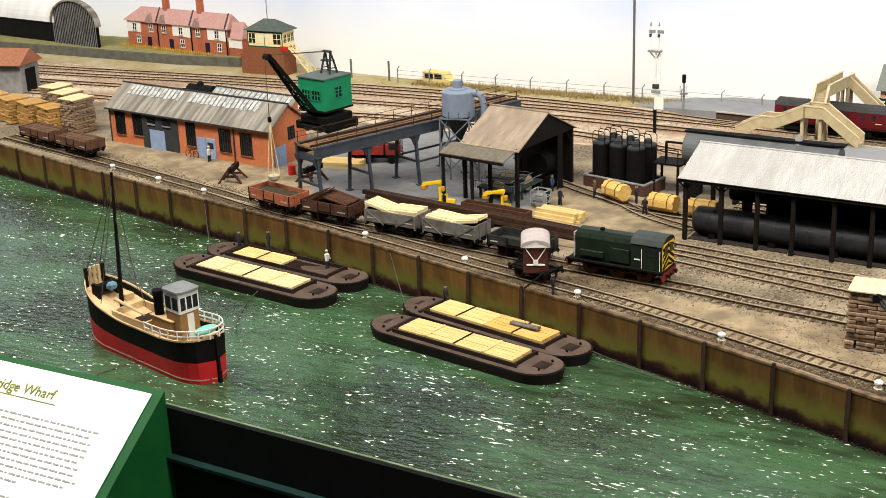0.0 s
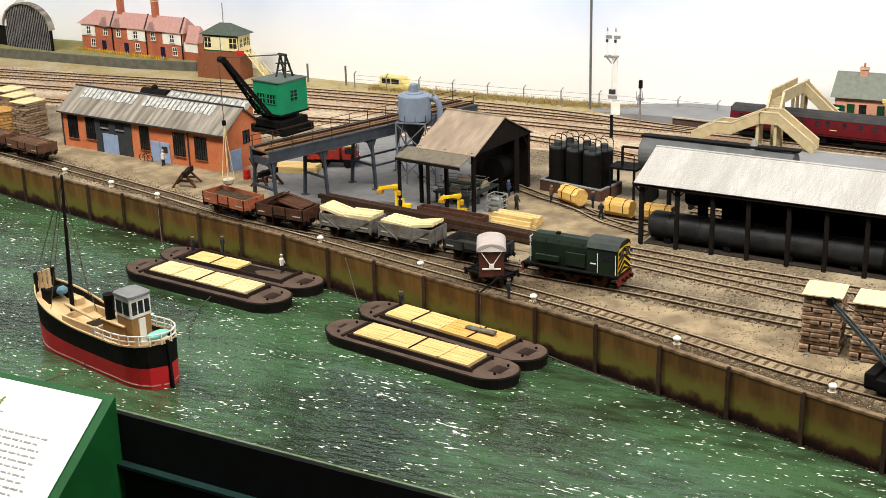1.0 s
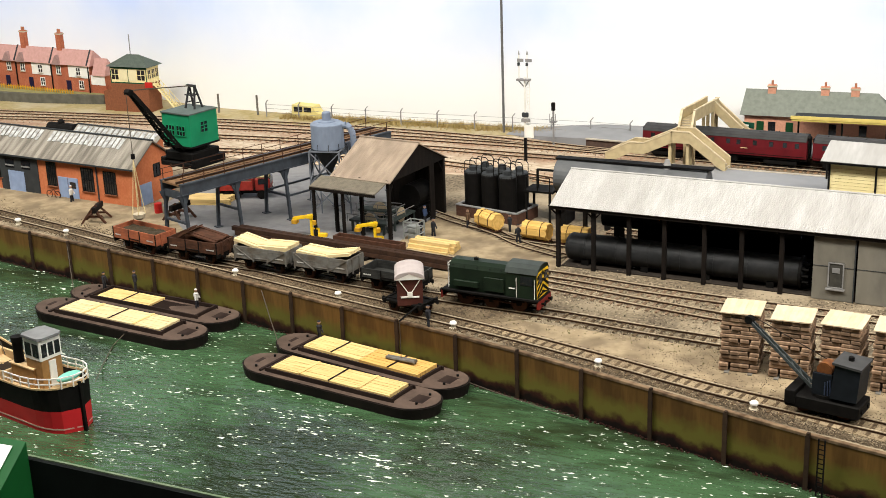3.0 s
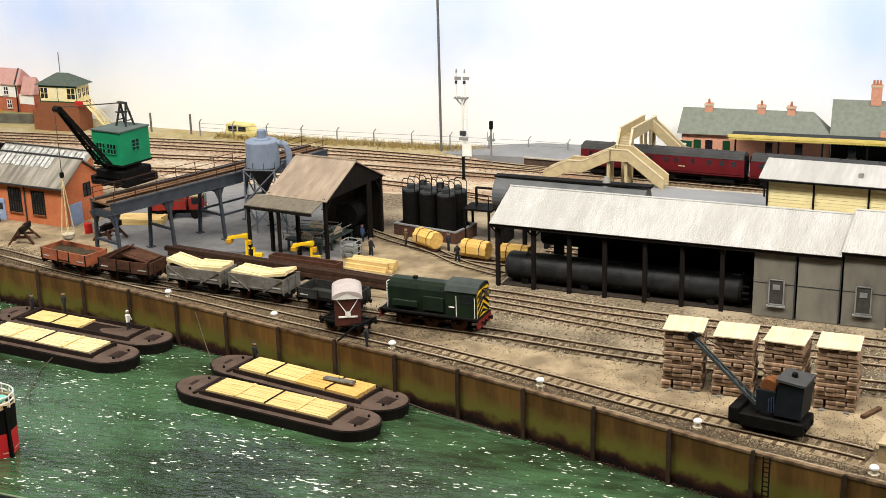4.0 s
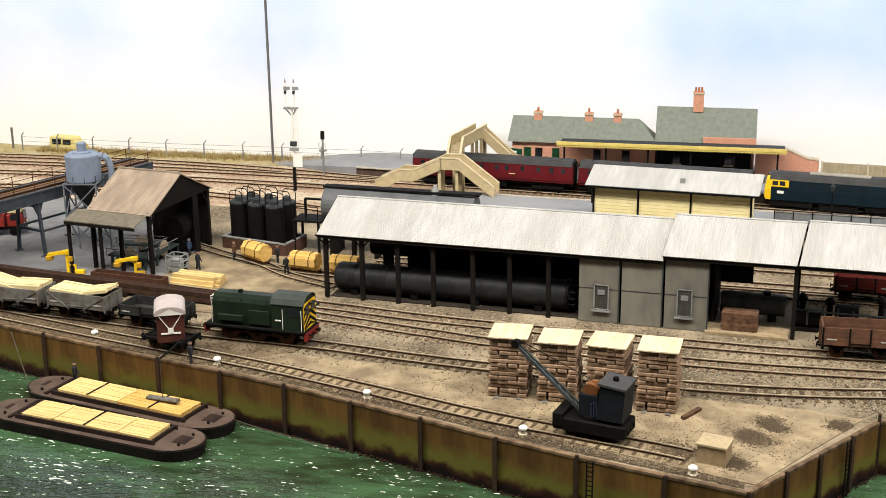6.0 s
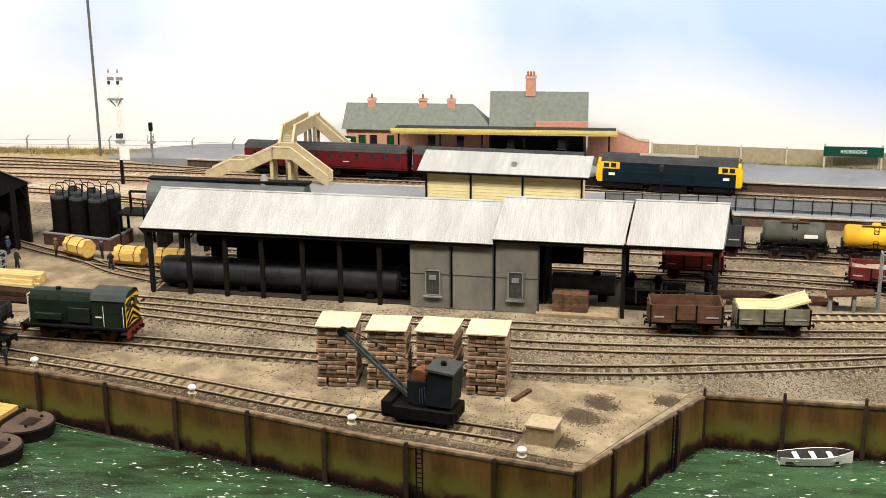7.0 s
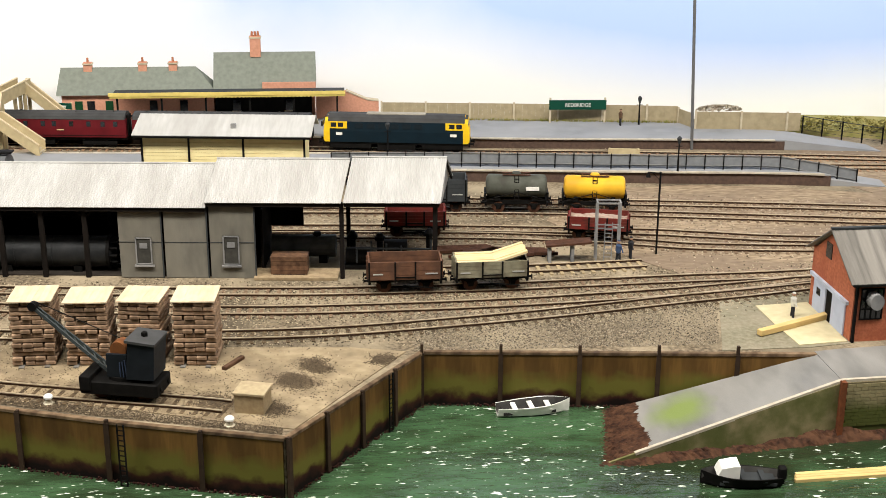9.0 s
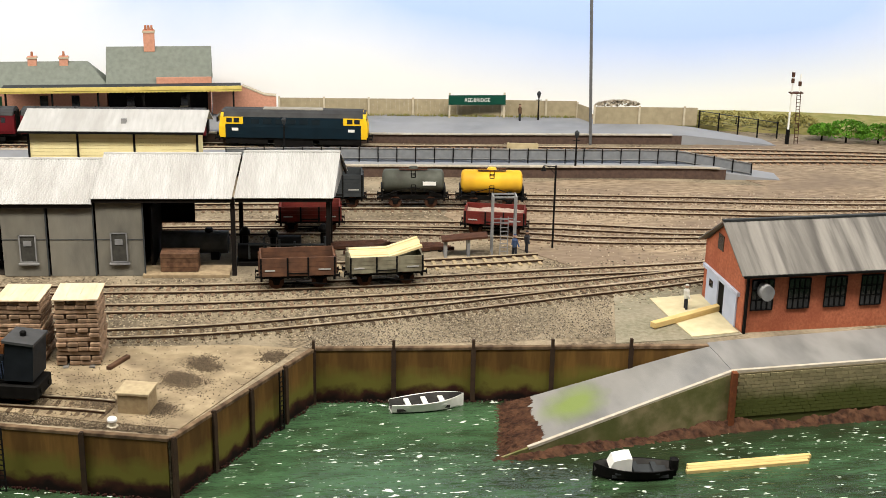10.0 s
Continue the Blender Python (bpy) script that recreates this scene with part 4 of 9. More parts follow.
put_wagon("wharf", -736, "weathered grey open wagon loaded with sawn timber", WAGON_GREY, H=14, brace=True, load=tim)
put_wagon("wharf", -656, "weathered grey open wagon with tumbled pale timber", WAGON_GREY, H=15, brace=True, load=tim2)
put_wagon("wharf", -572, "empty sooty grey low-sided open wagon", mat("sooty_wagon_grey", (0.035, 0.036, 0.033), (0.02, 0.02, 0.019), size=8, rough=0.8, bump=0.25), H=10, planks=3)
put_wagon("quay", -1318, "weathered brown open wagon with flat timber load", WAGON_BROWN, L=76, H=12, load=planks_in([(0, 0, 26, 66, 26, 5, 0)], CREOSOTE, "stack of weathered boards"))
put_wagon("quay", -1404, "weathered brown open wagon with flat timber load", WAGON_BROWN, L=76, H=12, load=planks_in([(0, 0, 26, 66, 26, 5, 0)], CREOSOTE, "stack of weathered boards"))
put_wagon("shed_front", 90, "empty bauxite-brown open wagon", WAGON_BROWN, L=66, H=17)
put_wagon("shed_front", 168, "olive-grey open wagon with tilted pale sheets", mat("wagon_olive_grey", (0.24, 0.225, 0.155), (0.17, 0.158, 0.11), size=8, rough=0.8, bump=0.25, stain=(0.11, 0.085, 0.055), stain_size=16, stain_amount=0.5), L=66, H=15, load=planks_in([(-14, 0, 30, 36, 27, 3, 0), (14, 0, 34, 38, 27, 2, -17)], TIMBER_PALE, "pale timber sheets"))
put_wagon("sidings_a", 293, "red open wagon partly loaded with rubble", mat("wagon_red", (0.17, 0.024, 0.018), (0.11, 0.017, 0.014), size=8, rough=0.75, stain=(0.07, 0.03, 0.02), stain_size=14), L=60, H=13, load=coal_in(mat("rubble", (0.4, 0.3, 0.24), (0.25, 0.18, 0.14), size=4, bump=0.6), "pale rubble", 4))
put_wagon("sidings_a", 105, "red open wagon by the shed end", MATS["wagon_red"], L=60, H=15)
put_wagon("sidings_c", 137, "dark grey high-sided mineral wagon", DARK_GREY, L=60, H=24, planks=5)


TANK_YELLOW = mat("tank_yellow", (0.74, 0.43, 0.03), (0.62, 0.34, 0.02), size=26, rough=0.5, bump=0.08, stain=(0.40, 0.22, 0.03), stain_size=30, stain_amount=0.4)


def tank_wagon(m, label, tank_mat):
    v = thing("tank_wagon", m, label, "tank wagon", "tank wagons")
    running_gear(v, 68, 38)
    b = B()
    prof = [(-33, 4), (-32.5, 9), (-31, 11.6), (-29, 12.4), (29, 12.4), (31, 11.6), (32.5, 9), (33, 4)]
    n = 20
    rings = [[b.verts.new((x, r * math.cos(2 * math.pi * i / n), 31 + r * math.sin(2 * math.pi * i / n))) for i in range(n)] for x, r in prof]
    for p, q in zip(rings, rings[1:]):
        for i in range(n):
            b.faces.new((p[i], p[(i + 1) % n], q[(i + 1) % n], q[i]))
    b.faces.new(rings[0]), b.faces.new(rings[-1][::-1])
    part("tank", b, tank_mat, v, smooth=True)
    b = lathe(B(), [(5, 42), (5, 45), (4.2, 46.2), (1, 46.6)], 14)
    part("filler_dome", b, tank_mat, v)
    b = B()
    for y in (-4.5, 4.5):
        box(b, -15, 15, y - 0.9, y + 0.9, 43.6, 44.5)
    part("walkway", b, RUST, v, "rusty walkway boards")
    b = B()
    for s in (-2.2, 2.2):
        rod(b, (s, -14, 18), (s, -9, 43.8), 0.5, 5)
    for k in range(7):
        t = k / 7
        box(b, -2.2, 2.2, -14 + 5 * t - 0.4, -14 + 5 * t + 0.4, 19 + 25 * t, 19.8 + 25 * t)
    part("ladder", b, BLACK, v)
    b = B()
    for x in (-20, 20):
        prism(b, [(x - 3, 17), (x + 3, 17), (x + 2, 22), (x - 2, 22)], -11, 11, "y")
    for x in (-33.5, 33.5):
        box(b, x - 1, x + 1, -11, 11, 17, 26)
    for s in (-1, 1):
        for x in (-31, 31):
            rod(b, (x, s * 11, 18), (0, s * 12.4, 27), 0.5, 5)
    part("cradle", b, BLACK, v)
    if tank_mat is not TANK_YELLOW:
        part("label_panel", box(B(), 10, 24, -13.2, -12.5, 29, 33), WHITE, v, "small white data panel")
    return v


px, py, rz = on_track("sidings_c", 222)
tank_wagon(at(px, py, 0, rz), "grey-green tank wagon on black frames", mat("tank_grey_green", (0.10, 0.105, 0.085), (0.06, 0.063, 0.05), size=14, rough=0.6, bump=0.1, stain=(0.03, 0.026, 0.02), stain_size=20))
px, py, rz = on_track("sidings_c", 303)
tank_wagon(at(px, py, 0, rz), "ochre yellow tank wagon with black straps", TANK_YELLOW)
px, py, rz = on_track("sidings_c", -190)
tank_wagon(at(px, py, 0, rz), "dark grey tank wagon behind the shed", DARK_GREY)
px, py, rz = on_track("sidings_c", -275)
tank_wagon(at(px, py, 0, rz), "pale grey tank wagon behind the shed", GREY_SHEET)


def shunter(m):
    v = thing("diesel_shunter", m, "dark green diesel shunter with wasp-striped cab end", "locomotive")
    running_gear(v, 104, 58, r=8.5, axles=3)
    part("footplate", box(B(), -52, 52, -16, 16, 17, 19.5, 0.4), BLACK, v)
    arch = [(-12.5, 19.5), (-12.5, 42), (-10.5, 46), (-5, 48.3), (5, 48.3), (10.5, 46), (12.5, 42), (12.5, 19.5)]
    part("bonnet", prism(B(), arch, -44, 18, "x"), LOCO_GREEN, v, "dark green bonnet with doors")
    arch2 = [(-14.5, 19.5), (-14.5, 44), (-12, 49), (-6, 51.6), (6, 51.6), (12, 49), (14.5, 44), (14.5, 19.5)]
    part("cab", prism(B(), arch2, 18, 50, "x"), LOCO_GREEN, v)
    rf = [(-15.2, 44.6), (-12.4, 49.6), (-6.2, 52.3), (6.2, 52.3), (12.4, 49.6), (15.2, 44.6), (14.4, 44.2), (12, 49), (6, 51.6), (-6, 51.6), (-12, 49), (-14.4, 44.2)]
    part("cab_roof", prism(B(), rf, 17, 51, "x"), mat("green_grey_roof", (0.05, 0.06, 0.055), (0.035, 0.042, 0.04), size=9, rough=0.7), v, "grey weathered cab roof")
    for s in (-1, 1):
        part("side_window", box(B(), 33, 46, s * 14.5 - 0.3, s * 14.5 + 0.3, 33, 42), DARKGLASS, v)
        b = B()
        for x in (29, 48):
            rod(b, (x, s * 15.2, 20), (x, s * 15.2, 40), 0.35, 5)
        part("handrail", b, WHITE, v, "white handrails")
        part("battery_box", box(B(), -38, -12, s * 14.2 - 1.6, s * 14.2 + 1.6, 24, 30, 0.3), LOCO_GREEN, v)
        part("door_panel", box(B(), -6, 15, s * 13.4 - 0.9, s * 13.4 + 0.9, 22, 36, 0.3), LOCO_GREEN, v)
        b = B()
        box(b, 21, 27, s * 14.7 - 0.2, s * 14.7 + 0.2, 28, 29.2)
        part("number_bar", b, WHITE, v, "small pale number bar")
        part("connecting_rod", box(B(), -31, 31, s * 10.8 - 0.6, s * 10.8 + 0.6, 11, 12.4), RUST, v, "rusty coupling rod")
    # wasp stripes on the cab end
    part("end_panel", box(B(), 50, 50.5, -14.2, 14.2, 20, 46), YELLOW, v, "yellow warning panel")
    b = B()
    for k in range(-2, 6):
        for s in (-1, 1):
            z = 20 + k * 6.4
            y0, y1 = s * 0.1, s * 13.9
            q = [(y0, max(20.2, min(45.8, z + 9))), (y0, max(20.2, min(45.8, z + 12.2))), (y1, max(20.2, min(45.8, z + 3.2))), (y1, max(20.2, min(45.8, z)))]
            if abs(q[0][1] - q[1][1]) + abs(q[2][1] - q[3][1]) > 1.2:
                prism(b, q, 50.4, 50.9, "x")
    part("stripes", b, BLACK, v, "black diagonal warning stripes")
    for s in (-1, 1):
        part("end_window", box(B(), 50.4, 51.1, s * 7 - 4, s * 7 + 4, 35, 43), DARKGLASS, v)
    part("buffer_beam", box(B(), 50.2, 52.6, -15.5, 15.5, 10, 18), mat("dull_red", (0.20, 0.022, 0.016), (0.13, 0.016, 0.012), size=5, rough=0.7), v, "bright red buffer beam")
    part("front_beam", box(B(), -52.6, -51, -15.5, 15.5, 10, 18), MATS["dull_red"], v)
    b = B()
    for s in (-3, 3):
        rod(b, (-46, s - 8, 19), (-46, s - 8, 46), 0.4, 5)
    for k in range(9):
        box(b, -46.3, -45.7, -11, -5, 21 + k * 3, 21.6 + k * 3)
    part("ladder", b, WHITE, v, "white end ladder")
    part("radiator", box(B(), -44.6, -43.9, -10, 10, 22, 43), DARK_GREY, v)
    b = lathe(B(), [(2.4, 48), (2.4, 50.5)], 10, (-20, 0))
    part("exhaust", b, BLACK, v)
    b = B()
    for x in (-40, -28, -14, 0, 12):
        box(b, x - 0.3, x + 0.3, -12.8, 12.8, 44, 44.6)
    part("bonnet_bands", b, BLACK, v)
    return v


px, py, rz = on_track("wharf", -461)
shunter(at(px, py, 0, rz))


def rail_crane(m):
    """A small hand-built rail crane: its house is turned to face the water."""
    v = thing("rail_crane", m, "rail crane with brown end boards and white curved roof", "crane")
    running_gear(v, 46, 28, r=6)
    TURN = at(0, 0, 0, 38)
    part("truck_deck", box(B(), -23, 23, -13, 13, 13, 16, 0.5), BLACK, v)
    part("turntable", lathe(B(), [(10, 16), (10, 22)], 18), BLACK, v)
    part("house_body", box(B(), -12.5, 12.5, -17, 17, 15, 43), mat("crane_house_brown", (0.085, 0.028, 0.02), (0.06, 0.02, 0.016), size=8, rough=0.7), v, "dark brown boarded house", m=TURN)
    arc = [(-14.5, 42)] + [(-14.5 * math.cos(a), 43.5 + 6.5 * math.sin(a)) for a in [math.pi * i / 10 for i in range(11)]] + [(14.5, 42), (12.5, 42.8), (0, 48), (-12.5, 42.8)]
    part("roof", prism(B(), arc, -19.5, 19.5, "y"), mat("greyish_white_roof", (0.43, 0.375, 0.36), (0.36, 0.315, 0.30), size=12, rough=0.7), v, "white curved roof", m=TURN)
    part("roof_end_board", prism(B(), [(-13.6 * math.cos(a), 42 + 7.4 * math.sin(a)) for a in [math.pi * i / 10 for i in range(11)]], -19.2, -17.2, "y"), WHITE, v, "white arched end board", m=TURN)
    b = B()
    for s in (-1, 1):
        bar(b, (s * 10, -17.6, 41), (0, -17.6, 26), 0.7)
    box(b, -2.5, 2.5, -18.4, -17, 24, 29)
    box(b, -9, 9, -18.0, -17, 23, 24.5)
    part("end_bracing", b, WHITE, v, "white crossed tie bars", m=TURN)
    b = B()
    rod(b, (17, -12, 15), (22, -46, 12), 0.9, 6)
    part("jib", b, BLACK, v)
    b = B()
    rod(b, (22, -46, 12), (22, -46, -26), 0.35, 5)
    part("hoist_rope", b, ROPE, v)
    b = B()
    for s in (-1.6, 1.6):
        rod(b, (5, -46 + s, -28), (39, -46 + s, -26), 1.8, 8)
    part("slung_timber", b, WAGON_GREY, v, "weathered timber baulks in the sling")
    return v


px, py, rz = on_track("quay", -535)
rail_crane(at(px, py, 0, rz))


def yard_crane(m):
    v = thing("yard_crane", m, "dark blue-grey diesel yard crane with slanted jib", "crane")
    running_gear(v, 56, 34, r=6)
    navy = mat("dark_navy_grey", (0.011, 0.014, 0.018), (0.007, 0.009, 0.012), size=10, rough=0.6, bump=0.15)
    part("chassis", box(B(), -31, 31, -16, 16, 9, 20, 0.8), BLACK, v)
    part("weight_block", box(B(), -31, -22, -17, 17, 12, 24, 0.5), BLACK, v)
    part("turntable", lathe(B(), [(13, 20), (13, 23)], 18), BLACK, v)
    part("rear_cab", prism(B(), [(6, 23), (28, 23), (30, 52), (9, 54)], -14, 14, "y"), navy, v, "dark navy sheet cab")
    part("cab_roof", prism(B(), [(7, 54), (31, 52), (31, 54), (7, 56)], -15.5, 15.5, "y"), ROOF_GREY, v)
    part("roof_vent", lathe(B(), [(2.5, 54), (2.5, 58), (1, 59)], 10, (18, 0)), BLACK, v)
    b = B()
    rod(b, (-2, -6, 44), (-2, 6, 44), 6.5, 16)
    part("rope_drum", b, mat("rusty_drum", (0.20, 0.075, 0.022), (0.11, 0.04, 0.015), size=6, rough=0.7), v, "rusty orange rope drum", m=at(0, 0, 0))
    b = B()
    box(b, -10, 6, -11, -8, 23, 42), box(b, -10, 6, 8, 11, 23, 42), box(b, -8, 5, -8, 8, 23, 34)
    part("engine_frame", b, navy, v)
    for k in range(3):
        part("lever", rod(B(), (1 + 2.5 * k, -12, 24), (1 + 2 * k, -12, 36 + k), 0.5, 5), mat("blue_levers", (0.05, 0.07, 0.12), rough=0.6), v)
    b = B()
    for s in (-1, 1):
        bar(b, (-12, s * 3.6, 25), (-70, s * 1.8, 74), 1.6, 2.6)
    for k in range(8):
        t0, t1 = k / 8, (k + 1) / 8
        p = Vector((-12, -5, 25)).lerp(Vector((-70, -2.2, 74)), t0)
        q = Vector((-12, 5, 25)).lerp(Vector((-70, 2.2, 74)), t1)
        bar(b, p, q, 1.0)
    part("jib", b, mat("jib_grey", (0.06, 0.07, 0.07), (0.04, 0.047, 0.047), size=8, rough=0.6), v, "grey-green lattice jib")
    b = B()
    rod(b, (-70, -3, 74), (-70, 3, 74), 3.6, 14)
    part("jib_head", b, BLACK, v)
    b = B()
    rod(b, (-68, 0, 78), (-2, 0, 52), 0.4, 5)
    part("luffing_rope", b, BLACK, v)
    return v


px, py, rz = on_track("quay", -124)
yard_crane(at(px, py + 3, 0, rz) @ Matrix.Diagonal((0.96, 0.88, 0.94, 1)))


# ---- passenger train ----
def coach(m, label):
    v = thing("passenger_coach", m, label, "coach", "coaches of the train")
    L = 226
    arch = [(-14.5, 18), (-14.8, 30), (-14, 41), (14, 41), (14.8, 30), (14.5, 18)]
    part("body", prism(B(), arch, -L / 2, L / 2, "x"), MAROON, v, "maroon coach body")
    rf = [(-14.6, 41), (-12.8, 45), (-8, 48), (0, 49.2), (8, 48), (12.8, 45), (14.6, 41)]
    part("roof", prism(B(), rf, -L / 2 + 1, L / 2 - 1, "x"), ROOF_GREY, v, "grey coach roof")
    for s in (-1, 1):
        for k, x in enumerate((-98, -72, -58, -36, -14, 8, 22, 44, 66, 84, 100)):
            part("window", box(B(), x - 2.6, x + 2.6, s * 14.6 - 0.4, s * 14.6 + 0.4, 32, 38.5), DARKGLASS, v)
        part("lining", box(B(), -L / 2 + 2, L / 2 - 2, s * 14.75 - 0.15, s * 14.75 + 0.15, 20, 20.7), BLACK, v)
        b = B()
        for x in (-70, 25):
            box(b, x, x + 9, s * 15.0 - 0.1, s * 15.0 + 0.1, 27, 28)
        part("lettering_bar", b, CREAM, v, "tiny pale lettering bars")
    b = B()
    for k in range(9):
        bmesh.ops.create_cone(b, cap_ends=True, segments=8, radius1=1.3, radius2=0.9, depth=1.8, matrix=Matrix.Translation((-96 + 24 * k, (k % 2) * 6 - 3, 49)))
    part("roof_vents", b, ROOF_GREY, v)
    b = B()
    for s in (-1, 1):
        box(b, s * 113 - 2, s * 113 + 2, -7, 7, 19, 45)
    part("gangway", b, BLACK, v, "black corridor connections")
    b = B()
    box(b, -L / 2, L / 2, -12, 12, 14.5, 18)
    box(b, -30, 20, -11, 11, 8, 14.5)
    part("underframe", b, BLACK, v)
    for s in (-1, 1):
        g = B()
        for x in (-15, 15):
            for q in (-1, 1):
                rod(g, (s * 78 + x, q * 7.6, 9.6), (s * 78 + x, q * 9.6, 9.6), 6.4, 14)
        for q in (-1, 1):
            box(g, s * 78 - 22, s * 78 + 22, q * 11 - 0.8, q * 11 + 0.8, 8, 12.5)
        part("bogie", g, BLACK, v)
    return v


def diesel(m):
    v = thing("diesel_locomotive", m, "dark blue diesel locomotive with yellow cab ends", "locomotive")
    L = 184
    side = [(-14.2, 16), (-14.8, 30), (-13.8, 42), (-11, 47), (-5, 50), (5, 50), (11, 47), (13.8, 42), (14.8, 30), (14.2, 16)]
    b = B()
    prism(b, side, -L / 2 + 8, L / 2 - 8, "x")
    part("body", b, RAIL_BLUE, v, "dark blue body side")
    rf = [(-14.0, 42.3), (-11.3, 47.4), (-5.1, 50.6), (5.1, 50.6), (11.3, 47.4), (14.0, 42.3), (13.6, 42), (10.8, 46.8), (5, 49.8), (-5, 49.8), (-10.8, 46.8), (-13.6, 42)]
    part("roof", prism(B(), rf, -L / 2 + 6, L / 2 - 6, "x"), ROOF_GREY, v, "dark grey roof")
    part("roof_panel", box(B(), -38, 36, -6, 6, 50.2, 51.3), mat("pale_roof_panel", (0.36, 0.33, 0.27), rough=0.7), v, "pale dusty roof panel")
    for s in (-1, 1):
        b = B()
        x0, x1 = s * (L / 2 - 8), s * L / 2
        pts0 = side
        a = [b.verts.new((x0, y, z)) for y, z in pts0]
        c = [b.verts.new((x1 - s * (max(0, z - 30) * 0.16), y * 0.93, min(z, 47.5))) for y, z in pts0]
        for i in range(len(a)):
            j = (i + 1) % len(a)
            b.faces.new((a[i], a[j], c[j], c[i]))
        b.faces.new(a), b.faces.new(c)
        part("cab_end", b, YELLOW, v, "yellow cab front")
        for q in (-1, 1):
            part("cab_side_panel", box(B(), min(s * (L / 2 - 8), s * (L / 2 - 30)), max(s * (L / 2 - 8), s * (L / 2 - 30)), q * 14.25 - 0.7, q * 14.25 + 0.7, 33.5, 42.3), YELLOW, v, "yellow cab window surround")
            w = B()
            for k in (0, 1):
                xx = s * (L / 2 - 13 - 9 * k)
                box(w, xx - 3.4, xx + 3.4, q * 14.9 - 0.4, q * 14.9 + 0.4, 35.5, 41)
            part("cab_side_window", w, DARKGLASS, v)
            part("emblem_plate", box(B(), s * (L / 2 - 20) - 4, s * (L / 2 - 20) + 4, q * 14.9 - 0.2, q * 14.9 + 0.2, 25, 28.5), WHITE, v, "small white emblem plate")
        w = B()
        for k in (-1, 0, 1):
            box(w, s * L / 2 - 3.2, s * L / 2 + 0.2 - 1.4, k * 8 - 3.4, k * 8 + 3.4, 35, 41.5)
        part("cab_window", w, DARKGLASS, v)
        part("roof_dome", box(B(), min(s * (L / 2 - 7), s * (L / 2 - 2.5)), max(s * (L / 2 - 7), s * (L / 2 - 2.5)), -10, 10, 46, 48.6, 0.8), ROOF_GREY, v)
        bf = B()
        for q in (-8.5, 8.5):
            rod(bf, (s * L / 2, q, 15), (s * (L / 2 + 5), q, 15), 1.5, 8)
            rod(bf, (s * (L / 2 + 5), q, 15), (s * (L / 2 + 6), q, 15), 2.8, 12)
        box(bf, s * L / 2 - 1, s * L / 2 + 1, -14, 14, 12, 18)
        part("buffer_beam", bf, BLACK, v)
        g = B()
        for x in (-17, 17):
            for q in (-1, 1):
                rod(g, (s * 58 + x, q * 7.6, 11), (s * 58 + x, q * 9.8, 11), 7.2, 14)
        for q in (-1, 1):
            box(g, s * 58 - 26, s * 58 + 26, q * 11.5 - 1, q * 11.5 + 1, 8, 14)
        part("bogie", g, BLACK, v)
    b = B()
    box(b, -L / 2 + 2, L / 2 - 2, -13, 13, 14, 16.2)
    box(b, -24, 24, -12, 12, 6, 14)
    part("underframe", b, BLACK, v)
    b = B()
    for k in range(6):
        for q in (-1, 1):
            part("side_grille", box(B(), -52 + 15 * k, -42 + 15 * k, q * 14.7 - 0.25, q * 14.7 + 0.25, 34, 40.5), mat("grille_grey", (0.008, 0.015, 0.02), rough=0.7), v)
    return v


TRAIN_X = 100
px, py, rz = on_track("main_near", TRAIN_X)
diesel(at(px, py, 0, rz))
for k in range(2):
    px, py, rz = on_track("main_near", TRAIN_X - 218 - 236 * k)
    coach(at(px, py, 0, rz), "maroon passenger coach with grey roof")

